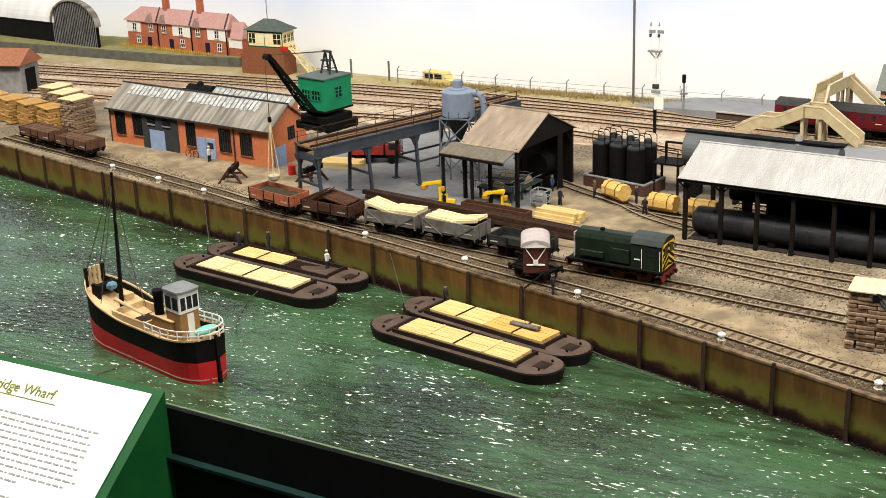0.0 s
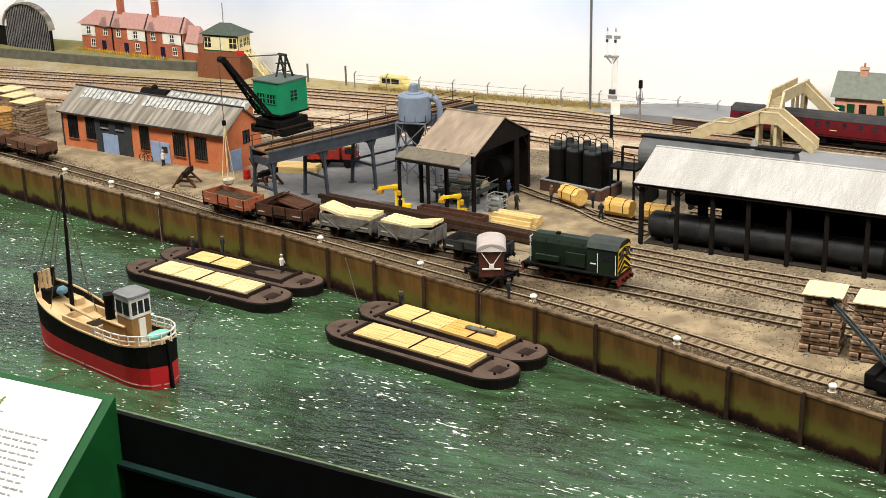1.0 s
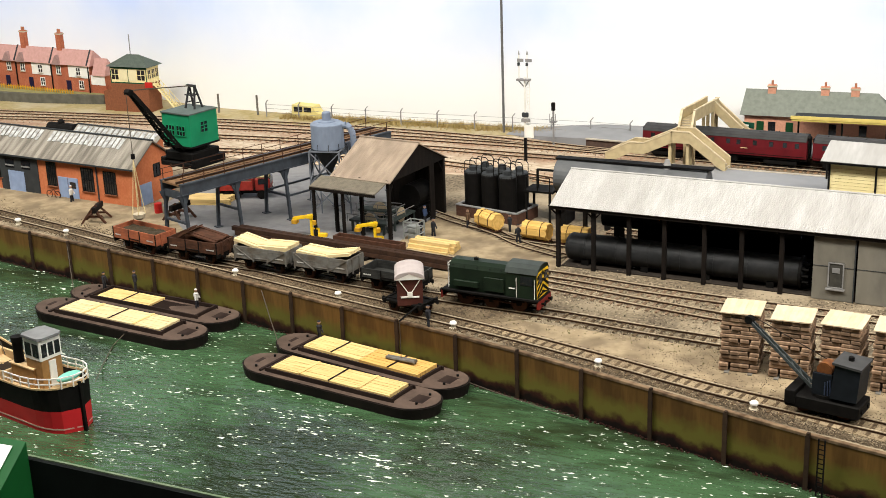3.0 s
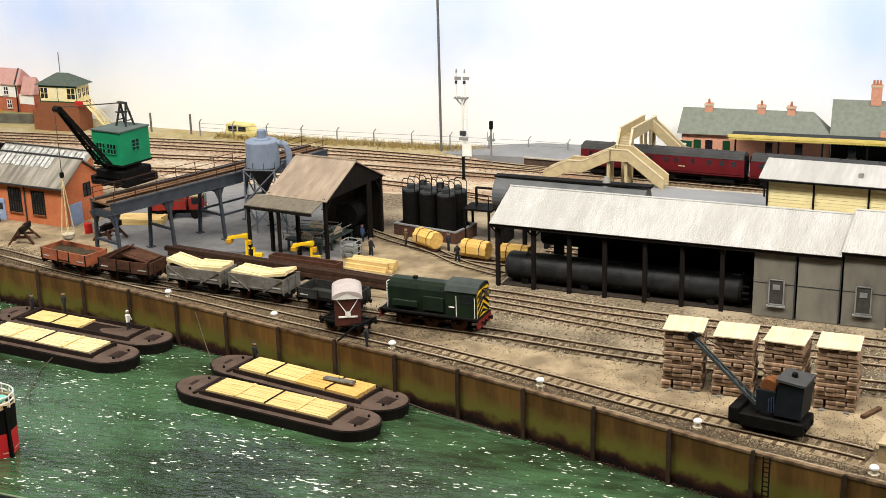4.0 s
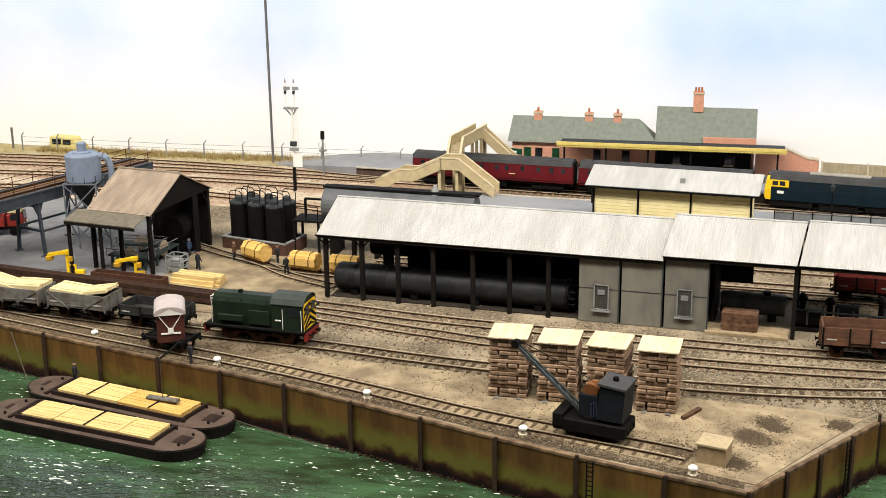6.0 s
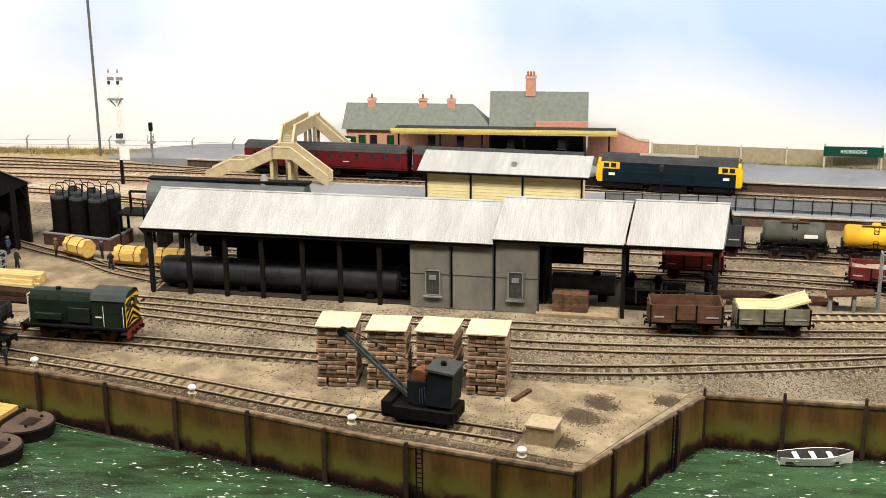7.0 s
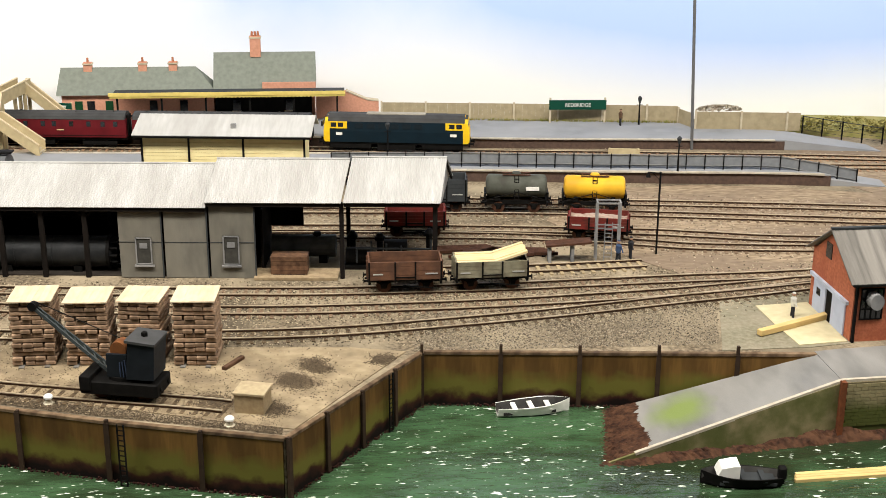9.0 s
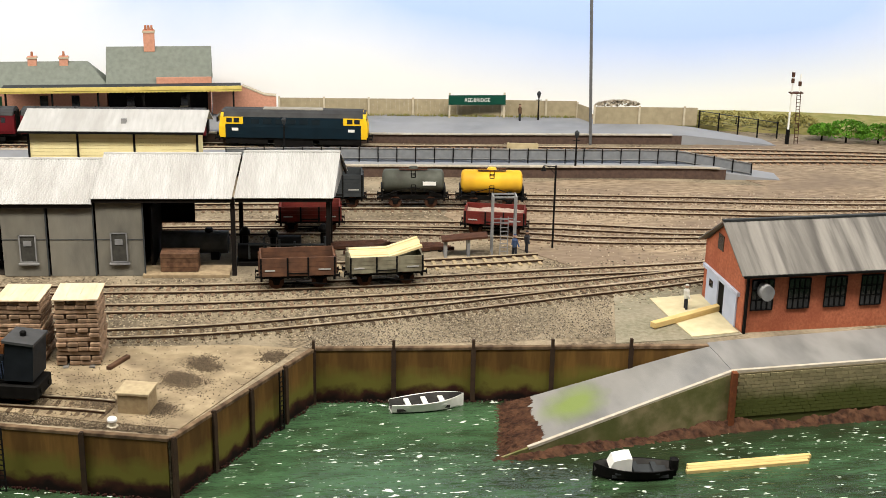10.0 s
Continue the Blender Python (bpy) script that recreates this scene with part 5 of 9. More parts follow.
# ---- long treatment shed ----
def treatment_shed():
    v = thing("treatment_shed", at(-439, 1180, 0, -4.2), "long open timber-treatment shed with whitened corrugated roof", "shed")
    D = 82
    secs = [(-7, 350, 70, 99), (349, 474, 75, 104), (476, 565, 75.5, 106)]
    SK = 6.0
    for x0, x1, ze, zr in secs:
        for s in (0, 1):
            b = B()
            if s == 0:
                corrugated(b, [(x0, -7, ze), (x1, -7, ze), (x1 + SK, D / 2, zr), (x0 + SK, D / 2, zr)], 0.8, 2.2, 0.45)
            else:
                corrugated(b, [(x1 + 2 * SK, D + 7, ze), (x0 + 2 * SK, D + 7, ze), (x0 + SK, D / 2, zr), (x1 + SK, D / 2, zr)], 0.8, 2.2, 0.45)
            part("roof_slope", b, WHITE_ROOF, v, "whitened corrugated roof slope")
        b = B()
        rod(b, (x0 + SK, D / 2, zr + 0.3), (x1 + SK, D / 2, zr + 0.3), 1.2, 8)
        part("ridge_cap", b, WHITE_ROOF, v)
        for y in (-5.5, D + 3.5):
            part("eaves_beam", box(B(), x0 + 1, x1 - 1, y, y + 2, ze - 4.2, ze - 0.6), TARRED, v, "black eaves beam")
        b = B()
        for x in (x0 + 1.5, x1 - 1.5):
            slab(b, [(x - 0.8, -6, ze - 1), (x + 0.8, -6, ze - 1), (x + SK + 0.8, D / 2, zr - 1), (x + SK - 0.8, D / 2, zr - 1)], 2.5)
            slab(b, [(x + 2 * SK + 0.8, D + 6, ze - 1), (x + 2 * SK - 0.8, D + 6, ze - 1), (x + SK - 0.8, D / 2, zr - 1), (x + SK + 0.8, D / 2, zr - 1)], 2.5)
        part("barge_board", b, TARRED, v)
    for x in (0, 40, 79, 117, 159, 197, 237):
        for y in (0, D):
            b = B()
            box(b, x - 2.2, x + 2.2, y - 2.2, y + 2.2, 0, 68, 0.3)
            sg = 1 if y == 0 else -1
            bar(b, (x, y, 56), (x, y + sg * 12, 68), 1.6)
            bar(b, (x - 11, y, 68), (x, y, 57), 1.4), bar(b, (x + 11, y, 68), (x, y, 57), 1.4)
            part("post", b, TARRED, v, "black tarred timber post")
        b = B()
        box(b, x - 1.2, x + 1.2, 0, D, 65, 67.5)
        bar(b, (x, D / 2, 66), (x, D / 2, 96), 1.6)
        part("roof_truss", b, TARRED, v)
    for x in (474, 560):
        for y in (0, D):
            part("post", box(B(), x - 2.0, x + 2.0, y - 2, y + 2, 0, 74, 0.3), TARRED, v, "black tarred timber post")
    # clad bays
    for x0, x1, z1 in ((268, 308, 66), (310, 350, 66), (352, 394, 72)):
        b = box(B(), x0, x1, -2.0, -0.6, 0.5, z1, 0.2)
        c = part("cladding", b, mat("weathered_wall_sheet", (0.175, 0.165, 0.137), (0.115, 0.108, 0.09), size=14, rough=0.85, bump=0.25, stain=(0.22, 0.205, 0.165), stain_size=24, stretch=(1, 1, 0.4), vary=0.1), v, "weathered grey wall sheeting")
        part("rail_strip", box(B(), x0, x1, -2.3, -1.6, 35, 35.6), DARK_GREY, c)
        part("drainpipe", box(B(), x1 - 0.8, x1 + 0.4, -3, -1.8, 1, z1 + 2), DARK_GREY, c, "dark drainpipe")
    for x, z0, h in ((283, 14, 26), (364, 14, 28)):
        g = part("window", box(B(), x, x + 15, -3.2, -2, z0, z0 + h), mat("boarded_window", (0.06, 0.058, 0.05), (0.04, 0.039, 0.034), size=5, rough=0.8), v, "boarded grey window")
        b = B()
        for q in (x, x + 14):
            box(b, q, q + 1.2, -3.8, -3.1, z0, z0 + h)
        for q in (z0, z0 + h - 1):
            box(b, x, x + 15, -3.8, -3.1, q, q + 1)
        box(b, x + 4, x + 11, -3.7, -3.15, z0 + h * 0.6, z0 + h * 0.6 + 5)
        part("window_frame", b, GREY_SHEET, g)
        part("window_sill", box(B(), x - 1.5, x + 16.5, -4.6, -2, z0 - 2.2, z0 - 0.6), GREY_SHEET, g)
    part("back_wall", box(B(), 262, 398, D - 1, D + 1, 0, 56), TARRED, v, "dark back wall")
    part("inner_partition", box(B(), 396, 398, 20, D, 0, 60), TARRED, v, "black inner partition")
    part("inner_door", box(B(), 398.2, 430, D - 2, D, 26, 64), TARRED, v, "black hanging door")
    # backing added to close light gaps and darken the bays behind the cylinder
    part("back_boarding", box(B(), 62, 261.9, D - 1, D + 1, 0, 54), TARRED, v, "added dark backing across the shed rear")
    # floor colour is near black to paint in the shade under the roof
    part("shed_floor", box(B(), 2, 390, 3, D, 0.2, 1.0), mat("shed_floor_shade", (0.035, 0.028, 0.022), (0.02, 0.016, 0.013), size=12, rough=0.9), v, "earth floor coloured dark for the shade in the shed")
    b = corrugated(B(), [(566, -2, 75), (572, D + 2, 75), (570, D / 2 + 1, 104), (570, D / 2 - 1, 104)], 0.8, 3, 0.4)
    part("end_gable", b, GREY_SHEET, v, "grey end gable sheeting")
    part("timber_deck", box(B(), 392, 470, -8, 20, 0.4, 3), mat("worn_deck_boards", (0.33, 0.25, 0.15), (0.22, 0.16, 0.095), size=5, rough=0.85, bump=0.3), v, "pale timber loading deck")
    return v


treatment_shed()

def retort(m):
    v = thing("pressure_cylinder", m, "long black riveted timber-treatment pressure cylinder", "tank")
    steel = mat("retort_steel", (0.034, 0.035, 0.036), (0.018, 0.019, 0.02), size=12, rough=0.5, metal=0.3, bump=0.15)
    b = B()
    prof = [(0, 6), (1, 11), (3, 14), (6, 15), (250, 15), (253, 14), (255, 11), (256, 6)]
    n = 24
    rings = [[b.verts.new((x, r * math.cos(2 * math.pi * i / n), 17.5 + r * math.sin(2 * math.pi * i / n))) for i in range(n)] for x, r in prof]
    for p, q in zip(rings, rings[1:]):
        for i in range(n):
            b.faces.new((p[i], p[(i + 1) % n], q[(i + 1) % n], q[i]))
    b.faces.new(rings[0]), b.faces.new(rings[-1][::-1])
    part("shell", b, steel, v, smooth=True)
    for k in range(7):
        b = B()
        rod(b, (22 + 35 * k, 0, 17.5), (24 + 35 * k, 0, 17.5), 15.5, 24)
        part("hoop", b, steel, v)
    for k in range(4):
        part("saddle", box(B(), 20 + 66 * k, 28 + 66 * k, -12, 12, 0, 7), BLACK, v)
    for k in range(12):
        a = 2 * math.pi * k / 12
        part("bolt", rod(B(), (253, 13 * math.cos(a), 17.5 + 13 * math.sin(a)), (260, 13 * math.cos(a), 17.5 + 13 * math.sin(a)), 1.5, 6), BLACK, v)
    part("door_ring", rod(B(), (250, 0, 17.5), (253, 0, 17.5), 17, 24), BLACK, v, "bolted door ring")
    return v


a42 = math.radians(-4.2)
def shed_at(s, d, z=0, rz=0):
    return at(-439 + s * math.cos(a42) - d * math.sin(a42), 1180 + s * math.sin(a42) + d * math.cos(a42), z, -4.2 + rz)

retort(shed_at(2, 23))
# a second dark cylinder and plant under the shed
b = B()
v = thing("pressure_cylinder", shed_at(30, 62), "black upper service cylinder under the shed roof", "tank")
rod(b, (0, 0, 44), (215, 0, 44), 12, 20)
part("shell", b, BLACK, v, smooth=False)
for k in range(4):
    part("saddle", box(B(), 14 + 60 * k, 20 + 60 * k, -9, 9, 0, 35), BLACK, v)


def stacked_sleepers(m, label, nx, nz, w, d, h, material, rot=0, cap=None, gap=0.3):
    """A stack of layers, every third one turned against those below."""
    v = thing("sleeper_stack", m, label, "timber stack", "timber stacks")
    rng = random.Random(int(w * 13 + d))
    t = h / nz
    a_me = mesh_of("sleeper", box(B(), -w / nx / 2 + gap, w / nx / 2 - gap, -d / 2, d / 2, 0.1, t * 0.9, 0.6), material)
    b_me = mesh_of("sleeper", box(B(), -w / 2, w / 2, -d / nx / 2 + gap, d / nx / 2 - gap, 0.1, t * 0.9, 0.6), material)
    for k in range(nz):
        for i in range(nx):
            u = (i + 0.5) / nx - 0.5
            o = new("sleeper", b_me if k % 3 == 2 else a_me)
            o.parent = v
            o.matrix_local = at(rng.uniform(-1, 1) + (0 if k % 3 == 2 else u * w), rng.uniform(-1, 1) + (u * d if k % 3 == 2 else 0), t * k + 1.5 + rng.uniform(-0.15, 0.15), rng.uniform(-1.2, 1.2))
    for s in (-0.3, 0.3):
        part("bearer", box(B(), s * w - 2, s * w + 2, -d / 2 - 4, d / 2 + 2, 0, 1.6), WAGON_GREY, v)
    if cap:
        n = 7
        for i in range(n):
            x0 = -w / 2 - 0.6 + (w + 1.2) * i / n
            part("cover_board", box(B(), x0 + 0.04, x0 + (w + 1.2) / n - 0.04, -d / 2 - 0.8 - rng.random(), d / 2 + 0.8, h + 1.6, h + 2.6 + 0.1 * (i % 2)), cap, v, "pale cover board")
    return v


for (x, y, rz), hh in zip(((-207, 971, 1), (-164, 969, -1), (-122, 971, -7), (-80, 964, -3)), (53, 52, 51, 53)):
    stacked_sleepers(at(x, y, 0, rz), "tall crosswise stack of creosoted sleepers under pale boards", 4, 14, 33, 34, hh, mat("stacked_sleeper", (0.37, 0.248, 0.16), (0.19, 0.125, 0.08), size=5, rough=0.85, bump=0.35, vary=0.3), cap=mat("pinkish_boards", (0.66, 0.54, 0.37), (0.56, 0.44, 0.295), size=5, rough=0.8, bump=0.2, stretch=(1, 0.3, 1), vary=0.08), gap=0.2)
for k in range(4):
    stacked_sleepers(at(-1464 - 52 * k, 1309 + 12 * k, 0, -22), "square stack of golden seasoned timber by the workshop", 5, 8, 43, 33, 36, TIMBER_GOLD, cap=TIMBER_GOLD)
for k in range(3):
    stacked_sleepers(at(-1420 - 45 * k, 1316 + 27 * k, 0, -9), "tall grey-brown timber stack with pale top", 5, 14, 34, 38, 51, mat("seasoned_stack", (0.30, 0.215, 0.14), (0.2, 0.14, 0.09), size=5, rough=0.85, bump=0.35, vary=0.25), cap=TIMBER_PALE)

# ---- brick workshop with rooflights ----
def workshop():
    v = thing("brick_workshop", at(-1333, 1288, 0, -7.3) @ Matrix.Diagonal((0.948, 0.84, 1.06, 1)), "orange brick workshop with weathered ridge roof and rooflights", "workshop")
    L, D, ze, zr = 326, 88, 50, 76
    part("front_wall", box(B(), 0, L, 0, 3, 0, ze), BRICK_ORANGE, v)
    part("back_wall", box(B(), 0, L, D - 3, D, 0, ze), BRICK_ORANGE, v)
    for x in (0, L - 3):
        part("gable_wall", prism(B(), [(3.05, 0), (D - 3.05, 0), (D - 3.05, ze), (D / 2, zr - 1), (3.05, ze)], x, x + 3, "x"), BRICK_ORANGE, v)
    for s in (0, 1):
        b = B()
        if s == 0:
            corrugated(b, [(-5, -5, ze - 1.5), (L + 5, -5, ze - 1.5), (L + 5, D / 2, zr), (-5, D / 2, zr)], 1.0, 4.0, 0.5)
        else:
            corrugated(b, [(L + 5, D + 5, ze - 1.5), (-5, D + 5, ze - 1.5), (-5, D / 2, zr), (L + 5, D / 2, zr)], 1.0, 4.0, 0.5)
        part("roof_slope", b, ASBESTOS, v, "weathered grey sheeting roof")
    b = B()
    bar(b, (-5, D / 2, zr + 0.8), (L + 5, D / 2, zr + 0.8), 3, 1.6)
    part("ridge_cap", b, DARK_GREY, v)
    # rooflight panes in three runs
    sl_ = (zr - ze + 1.5) / (D / 2 + 5)
    for x0, n in ((22, 13), (150, 16)):
        for k in range(n):
            x = x0 + k * 8.6
            y0, y1 = 23 + (k * 7 % 3) * 0.7, 40.5
            b = slab(B(), [(x, y0, ze - 1.5 + (y0 + 5) * sl_ + 1.5), (x + 6, y0, ze - 1.5 + (y0 + 5) * sl_ + 1.5), (x + 6, y1, ze - 1.5 + (y1 + 5) * sl_ + 1.5), (x, y1, ze - 1.5 + (y1 + 5) * sl_ + 1.5)], 0.6)
            part("rooflight", b, PALEGLASS, v, "dusty rooflight pane")
    part("gutter", box(B(), -4, L + 4, -6.5, -4.6, ze - 3.2, ze - 1.4), DARK_GREY, v)
    for x in (1, 258):
        part("drainpipe", box(B(), x, x + 1.6, -1.8, -0.1, 0, ze - 3), DARK_GREY, v)
    for x, z, w, h in ((14, 14, 20, 30), (52, 16, 22, 29), (164, 14, 18, 30), (230, 13, 22, 29), (271, 13, 22, 28)):
        window(v, x, z, w, h, 0, (5, 2), BLACK, BRICK_DARK)
    d = part("loading_door", box(B(), 72, 147, -1.4, -0.1, 0, 46), DARK_GREY, v, "dark grey boarded loading bay")
    part("door_leaf", box(B(), 88, 119, -2.2, -1.5, 0.5, 27), BLUE_DOOR, d, "pale blue door leaf")
    for x in (84, 116):
        part("fanlight", box(B(), x, x + 17, -2.0, -1.5, 31, 42), DARKGLASS, d, "dark fanlight")
        part("fanlight_rail", box(B(), x, x + 17, -2.4, -1.9, 33, 35), GREY_SHEET, d)
    for x in (185, 204):
        part("door", box(B(), x, x + 17.5, -1.5, -0.1, 0, 27), BLUE_DOOR, v, "pale blue door")
    part("door_window", box(B(), 207, 218, -2.0, -1.6, 14, 22), DARKGLASS, v)
    g = part("side_door", box(B(), L + 0.1, L + 1.5, 10, 36, 0, 26), BLUE_DOOR, v, "pale blue side door")
    window(v, 44, 30, 15, 16, -L, (2, 2), BLACK, axis="x")
    # rear range with its own glazed roof
    zq = 67
    b = corrugated(B(), [(119, D + 6, ze), (284, D + 6, ze), (284, D + 41, zq), (119, D + 41, zq)], 1.0, 4.0, 0.5)
    part("rear_roof", b, ASBESTOS, v, "weathered rear roof")
    sr = (zq - ze) / 35
    for k in range(15):
        x = 124 + k * 10.4
        b = slab(B(), [(x, D + 14, ze + 8 * sr + 1.4), (x + 7, D + 14, ze + 8 * sr + 1.4), (x + 7, D + 37, ze + 31 * sr + 1.4), (x, D + 37, ze + 31 * sr + 1.4)], 0.6)
        part("rooflight", b, PALEGLASS, v, "dusty rooflight pane")
    part("rear_ridge", box(B(), 118, 285, D + 40, D + 43, zq - 0.5, zq + 1.4), DARK_GREY, v)
    part("rear_wall", box(B(), 121, 281, D + 38, D + 41, 0, zq - 2), BRICK_ORANGE, v)
    part("rear_gable", prism(B(), [(D + 6, 0), (D + 37.9, 0), (D + 37.9, zq - 2), (D + 6, ze - 1)], 278, 281, "x"), BRICK_ORANGE, v)
    return v


workshop()
v = thing("boiler_tank", at(-1246, 1400, 0, -6) @ Matrix.Diagonal((0.82, 0.85, 0.82, 1)), "small black boiler with a dome beyond the workshop roof", "boiler")
b = B()
rod(b, (-35, 0, 70), (25, 0, 70), 11, 16)
part("barrel", b, BLACK, v)
part("dome", lathe(B(), [(6, 79), (6, 84), (3, 87)], 12, (-8, 0)), BLACK, v)
part("stand", box(B(), -30, 22, -8, 8, 0, 60), BLACK, v)

# ---- gantry and travelling crane ----
GA = 68.0
def gantry():
    v = thing("crane_gantry", at(-884, 1122, 0, GA) @ Matrix.Diagonal((1, 1, 1.03, 1)), "blue-grey steel crane gantry with railed timber deck", "gantry")
    L, W, z = 330, 40, 75
    deck = mat("gantry_planks", (0.20, 0.115, 0.06), (0.14, 0.08, 0.042), size=8, rough=0.85, bump=0.3, vary=0.15)
    pl = mesh_of("plank", box(B(), 0.2, 9.8, -W / 2 + 3, W / 2 - 3, z - 2.2, z), deck)
    for k in range(33):
        o = new("plank", pl)
        o.parent, o.matrix_local = v, at(k * 10, 0)
    for s in (-1, 1):
        b = B()
        box(b, 0, L, s * (W / 2 - 1) - 1.5, s * (W / 2 - 1) + 1.5, z - 12, z + 0.5)
        box(b, 0, L, s * (W / 2 - 1) - 2.6, s * (W / 2 - 1) + 2.6, z - 0.9, z + 0.8)
        box(b, 0, L, s * (W / 2 - 1) - 2.6, s * (W / 2 - 1) + 2.6, z - 12.6, z - 11.4)
        part("girder", b, STEEL_BLUE, v, "blue-grey plate girder")
        b = B()
        box(b, 0, L, s * 11 - 0.8, s * 11 + 0.8, z, z + 2.4)
        part("crane_rail", b, RAIL, v)
        for k in range(12):
            x = 4 + k * 29
            part("rail_stanchion", rod(B(), (x, s * W / 2, z), (x, s * W / 2, z + 13), 0.55, 5), RUST, v)
        b = B()
        for h in (7, 13):
            rod(b, (0, s * W / 2, z + h), (L, s * W / 2, z + h), 0.4, 5)
        part("handrail", b, RUST, v, "thin rusty handrail")
        for i, x in enumerate((4, 78, 152, 226, 318)):
            b = B()
            bar(b, (x, s * (W / 2 + 4), 0), (x, s * (W / 2 - 2), z - 12), 3.4)
            prism(b, [(x - 1.6, z - 26), (x + 1.6, z - 26), (x + 8, z - 12), (x - 8, z - 12)], s * (W / 2 - 2) - 1, s * (W / 2 - 2) + 1, "y")
            box(b, x - 4, x + 4, s * (W / 2 + 4) - 4, s * (W / 2 + 4) + 4, 0, 2)
            part("leg", b, STEEL_BLUE, v, "blue-grey steel leg")
    for x in (4, 78, 152, 226, 318):
        b = B()
        bar(b, (x, -W / 2 - 2, 30), (x, W / 2 + 2, 30), 2.6)
        part("lower_tie", b, STEEL_BLUE, v)
        b = B()
        bar(b, (x, -W / 2, z - 14), (x, W / 2, z - 14), 4, 8)
        part("cross_beam", b, STEEL_BLUE, v)
    for s in (-1, 1):
        b = B()
        bar(b, (152, s * (W / 2 + 2), 30), (318, s * (W / 2 + 2), 30), 2.2)
        part("tie_beam", b, STEEL_BLUE, v)
    return v


gantry()

def travelling_crane(m):
    """Stands on the gantry deck; the jib reaches out along -x over the quay."""
    v = thing("travelling_crane", m, "bright green travelling crane with black lattice jib", "crane")
    b = B()
    box(b, -26, 26, -27, 27, 4, 10, 1), box(b, -25, 25, -30, -21, 3, 14, 1), box(b, -25, 25, 21, 30, 3, 14, 1)
    box(b, -22, 22, -24, 24, 11, 23, 1.5)
    part("bogie_frame", b, BLACK, v, "black crane carriage")
    for x in (-22, 22):
        for y in (-11, 11):
            part("carriage_wheel", rod(B(), (x, y - 1.5, 5.5), (x, y + 1.5, 5.5), 4.4, 12), RUST, v)
    part("turntable", lathe(B(), [(21, 23), (21, 26), (17, 30)], 20), BLACK, v)
    house = part("house", box(B(), -22, 22, -24, 24, 30, 73, 0.5), GREEN_PAINT, v, "bright green cab house")
    part("house_roof", box(B(), -23, 23, -25, 25, 73, 74.6), mat("crane_roof_grey", (0.10, 0.125, 0.115), (0.075, 0.095, 0.088), size=12, rough=0.7), v, "dark green-grey flat roof")
    part("house_skirt", box(B(), -22.6, 22.6, -24.6, 24.6, 29, 31.5), BLACK, v)
    for y in (-16, 2):
        g = part("window", box(B(), -22.5, -21.9, y, y + 15, 45, 58), DARKGLASS, house)
        b = B()
        for k in range(4):
            box(b, -23, -22.4, y + 5 * k - 0.5, y + 5 * k + 0.5, 45, 58)
        for z in (45, 51.5, 58):
            box(b, -23, -22.4, y - 0.5, y + 15.5, z - 0.5, z + 0.5)
        part("window_frame", b, GREEN_PAINT, g)
    window(house, -6, 47, 11, 14, -24, (2, 3), GREEN_PAINT)
    b = B()
    foot_, head_ = Vector((-24, 0, 28)), Vector((-83, 0, 115))
    n_ = 10
    def corner(t, s, u):
        return foot_.lerp(head_, t) + Vector((-4.5 * u * (1 - 0.55 * t), s * (9 - 5.5 * t), 3.0 * u * (1 - 0.55 * t)))
    for s in (-1, 1):
        for u in (-1, 1):
            bar(b, corner(0, s, u), corner(1, s, u), 1.9)
    for k in range(n_):
        t0, t1 = k / n_, (k + 1) / n_
        for s in (-1, 1):
            bar(b, corner(t0, s, 1 if k % 2 else -1), corner(t1, s, -1 if k % 2 else 1), 1.2)
            bar(b, corner(t1, s, 1), corner(t1, s, -1), 1.1)
        for u in (-1, 1):
            bar(b, corner(t0, -1 if k % 2 else 1, u), corner(t1, 1 if k % 2 else -1, u), 1.2)
    part("jib", b, BLACK, v, "black lattice jib")
    part("jib_sheave", rod(B(), (-85, -4, 115), (-85, 4, 115), 4.0, 14), BLACK, v)
    b = B()
    for s in (-1, 1):
        bar(b, (2, s * 8, 74), (8, s * 4.5, 104), 1.8)
        bar(b, (15, s * 8, 74), (8, s * 4.5, 104), 1.8)
        bar(b, (4, s * 7.3, 82), (13, s * 7.3, 82), 1.2)
    bar(b, (7, -7, 104), (7, 7, 104), 2.8)
    bar(b, (4, -9, 92), (4, 9, 92), 1.4), bar(b, (10, -9, 92), (10, 9, 92), 1.4)
    part("rear_frame", b, mat("grey_black_frame", (0.035, 0.036, 0.038), rough=0.7), v, "black A-frame on the roof")
    for s in (-3, 3):
        part("luffing_rope", rod(B(), (7, s, 104), (-83, s * 0.6, 117), 0.4, 5), ROPE, v)
    part("hoist_rope", rod(B(), (-89, 0, 114), (-89, 0, 36), 0.45, 5), ROPE, v)
    part("hook_block", box(B(), -91, -87, -2, 2, 31, 38, 0.8), BLACK, v, "black hook block")
    for sx in (-1, 1):
        for sy in (-1, 1):
            part("sling", rod(B(), (-89, 0, 31), (-89 + sx * 5, sy * 5, -40), 0.5, 5), TIMBER_PALE, v, "pale rope sling")
    part("skip", lathe(B(), [(3, -48), (6.5, -45), (7.4, -40), (6.4, -40)], 12, (-89, 0)), CONCRETE, v, "round skip in the sling")
    return v


travelling_crane(at(-903, 1202, 77.5, 78) @ Matrix.Diagonal((1.06, 0.94, 0.91, 1)))

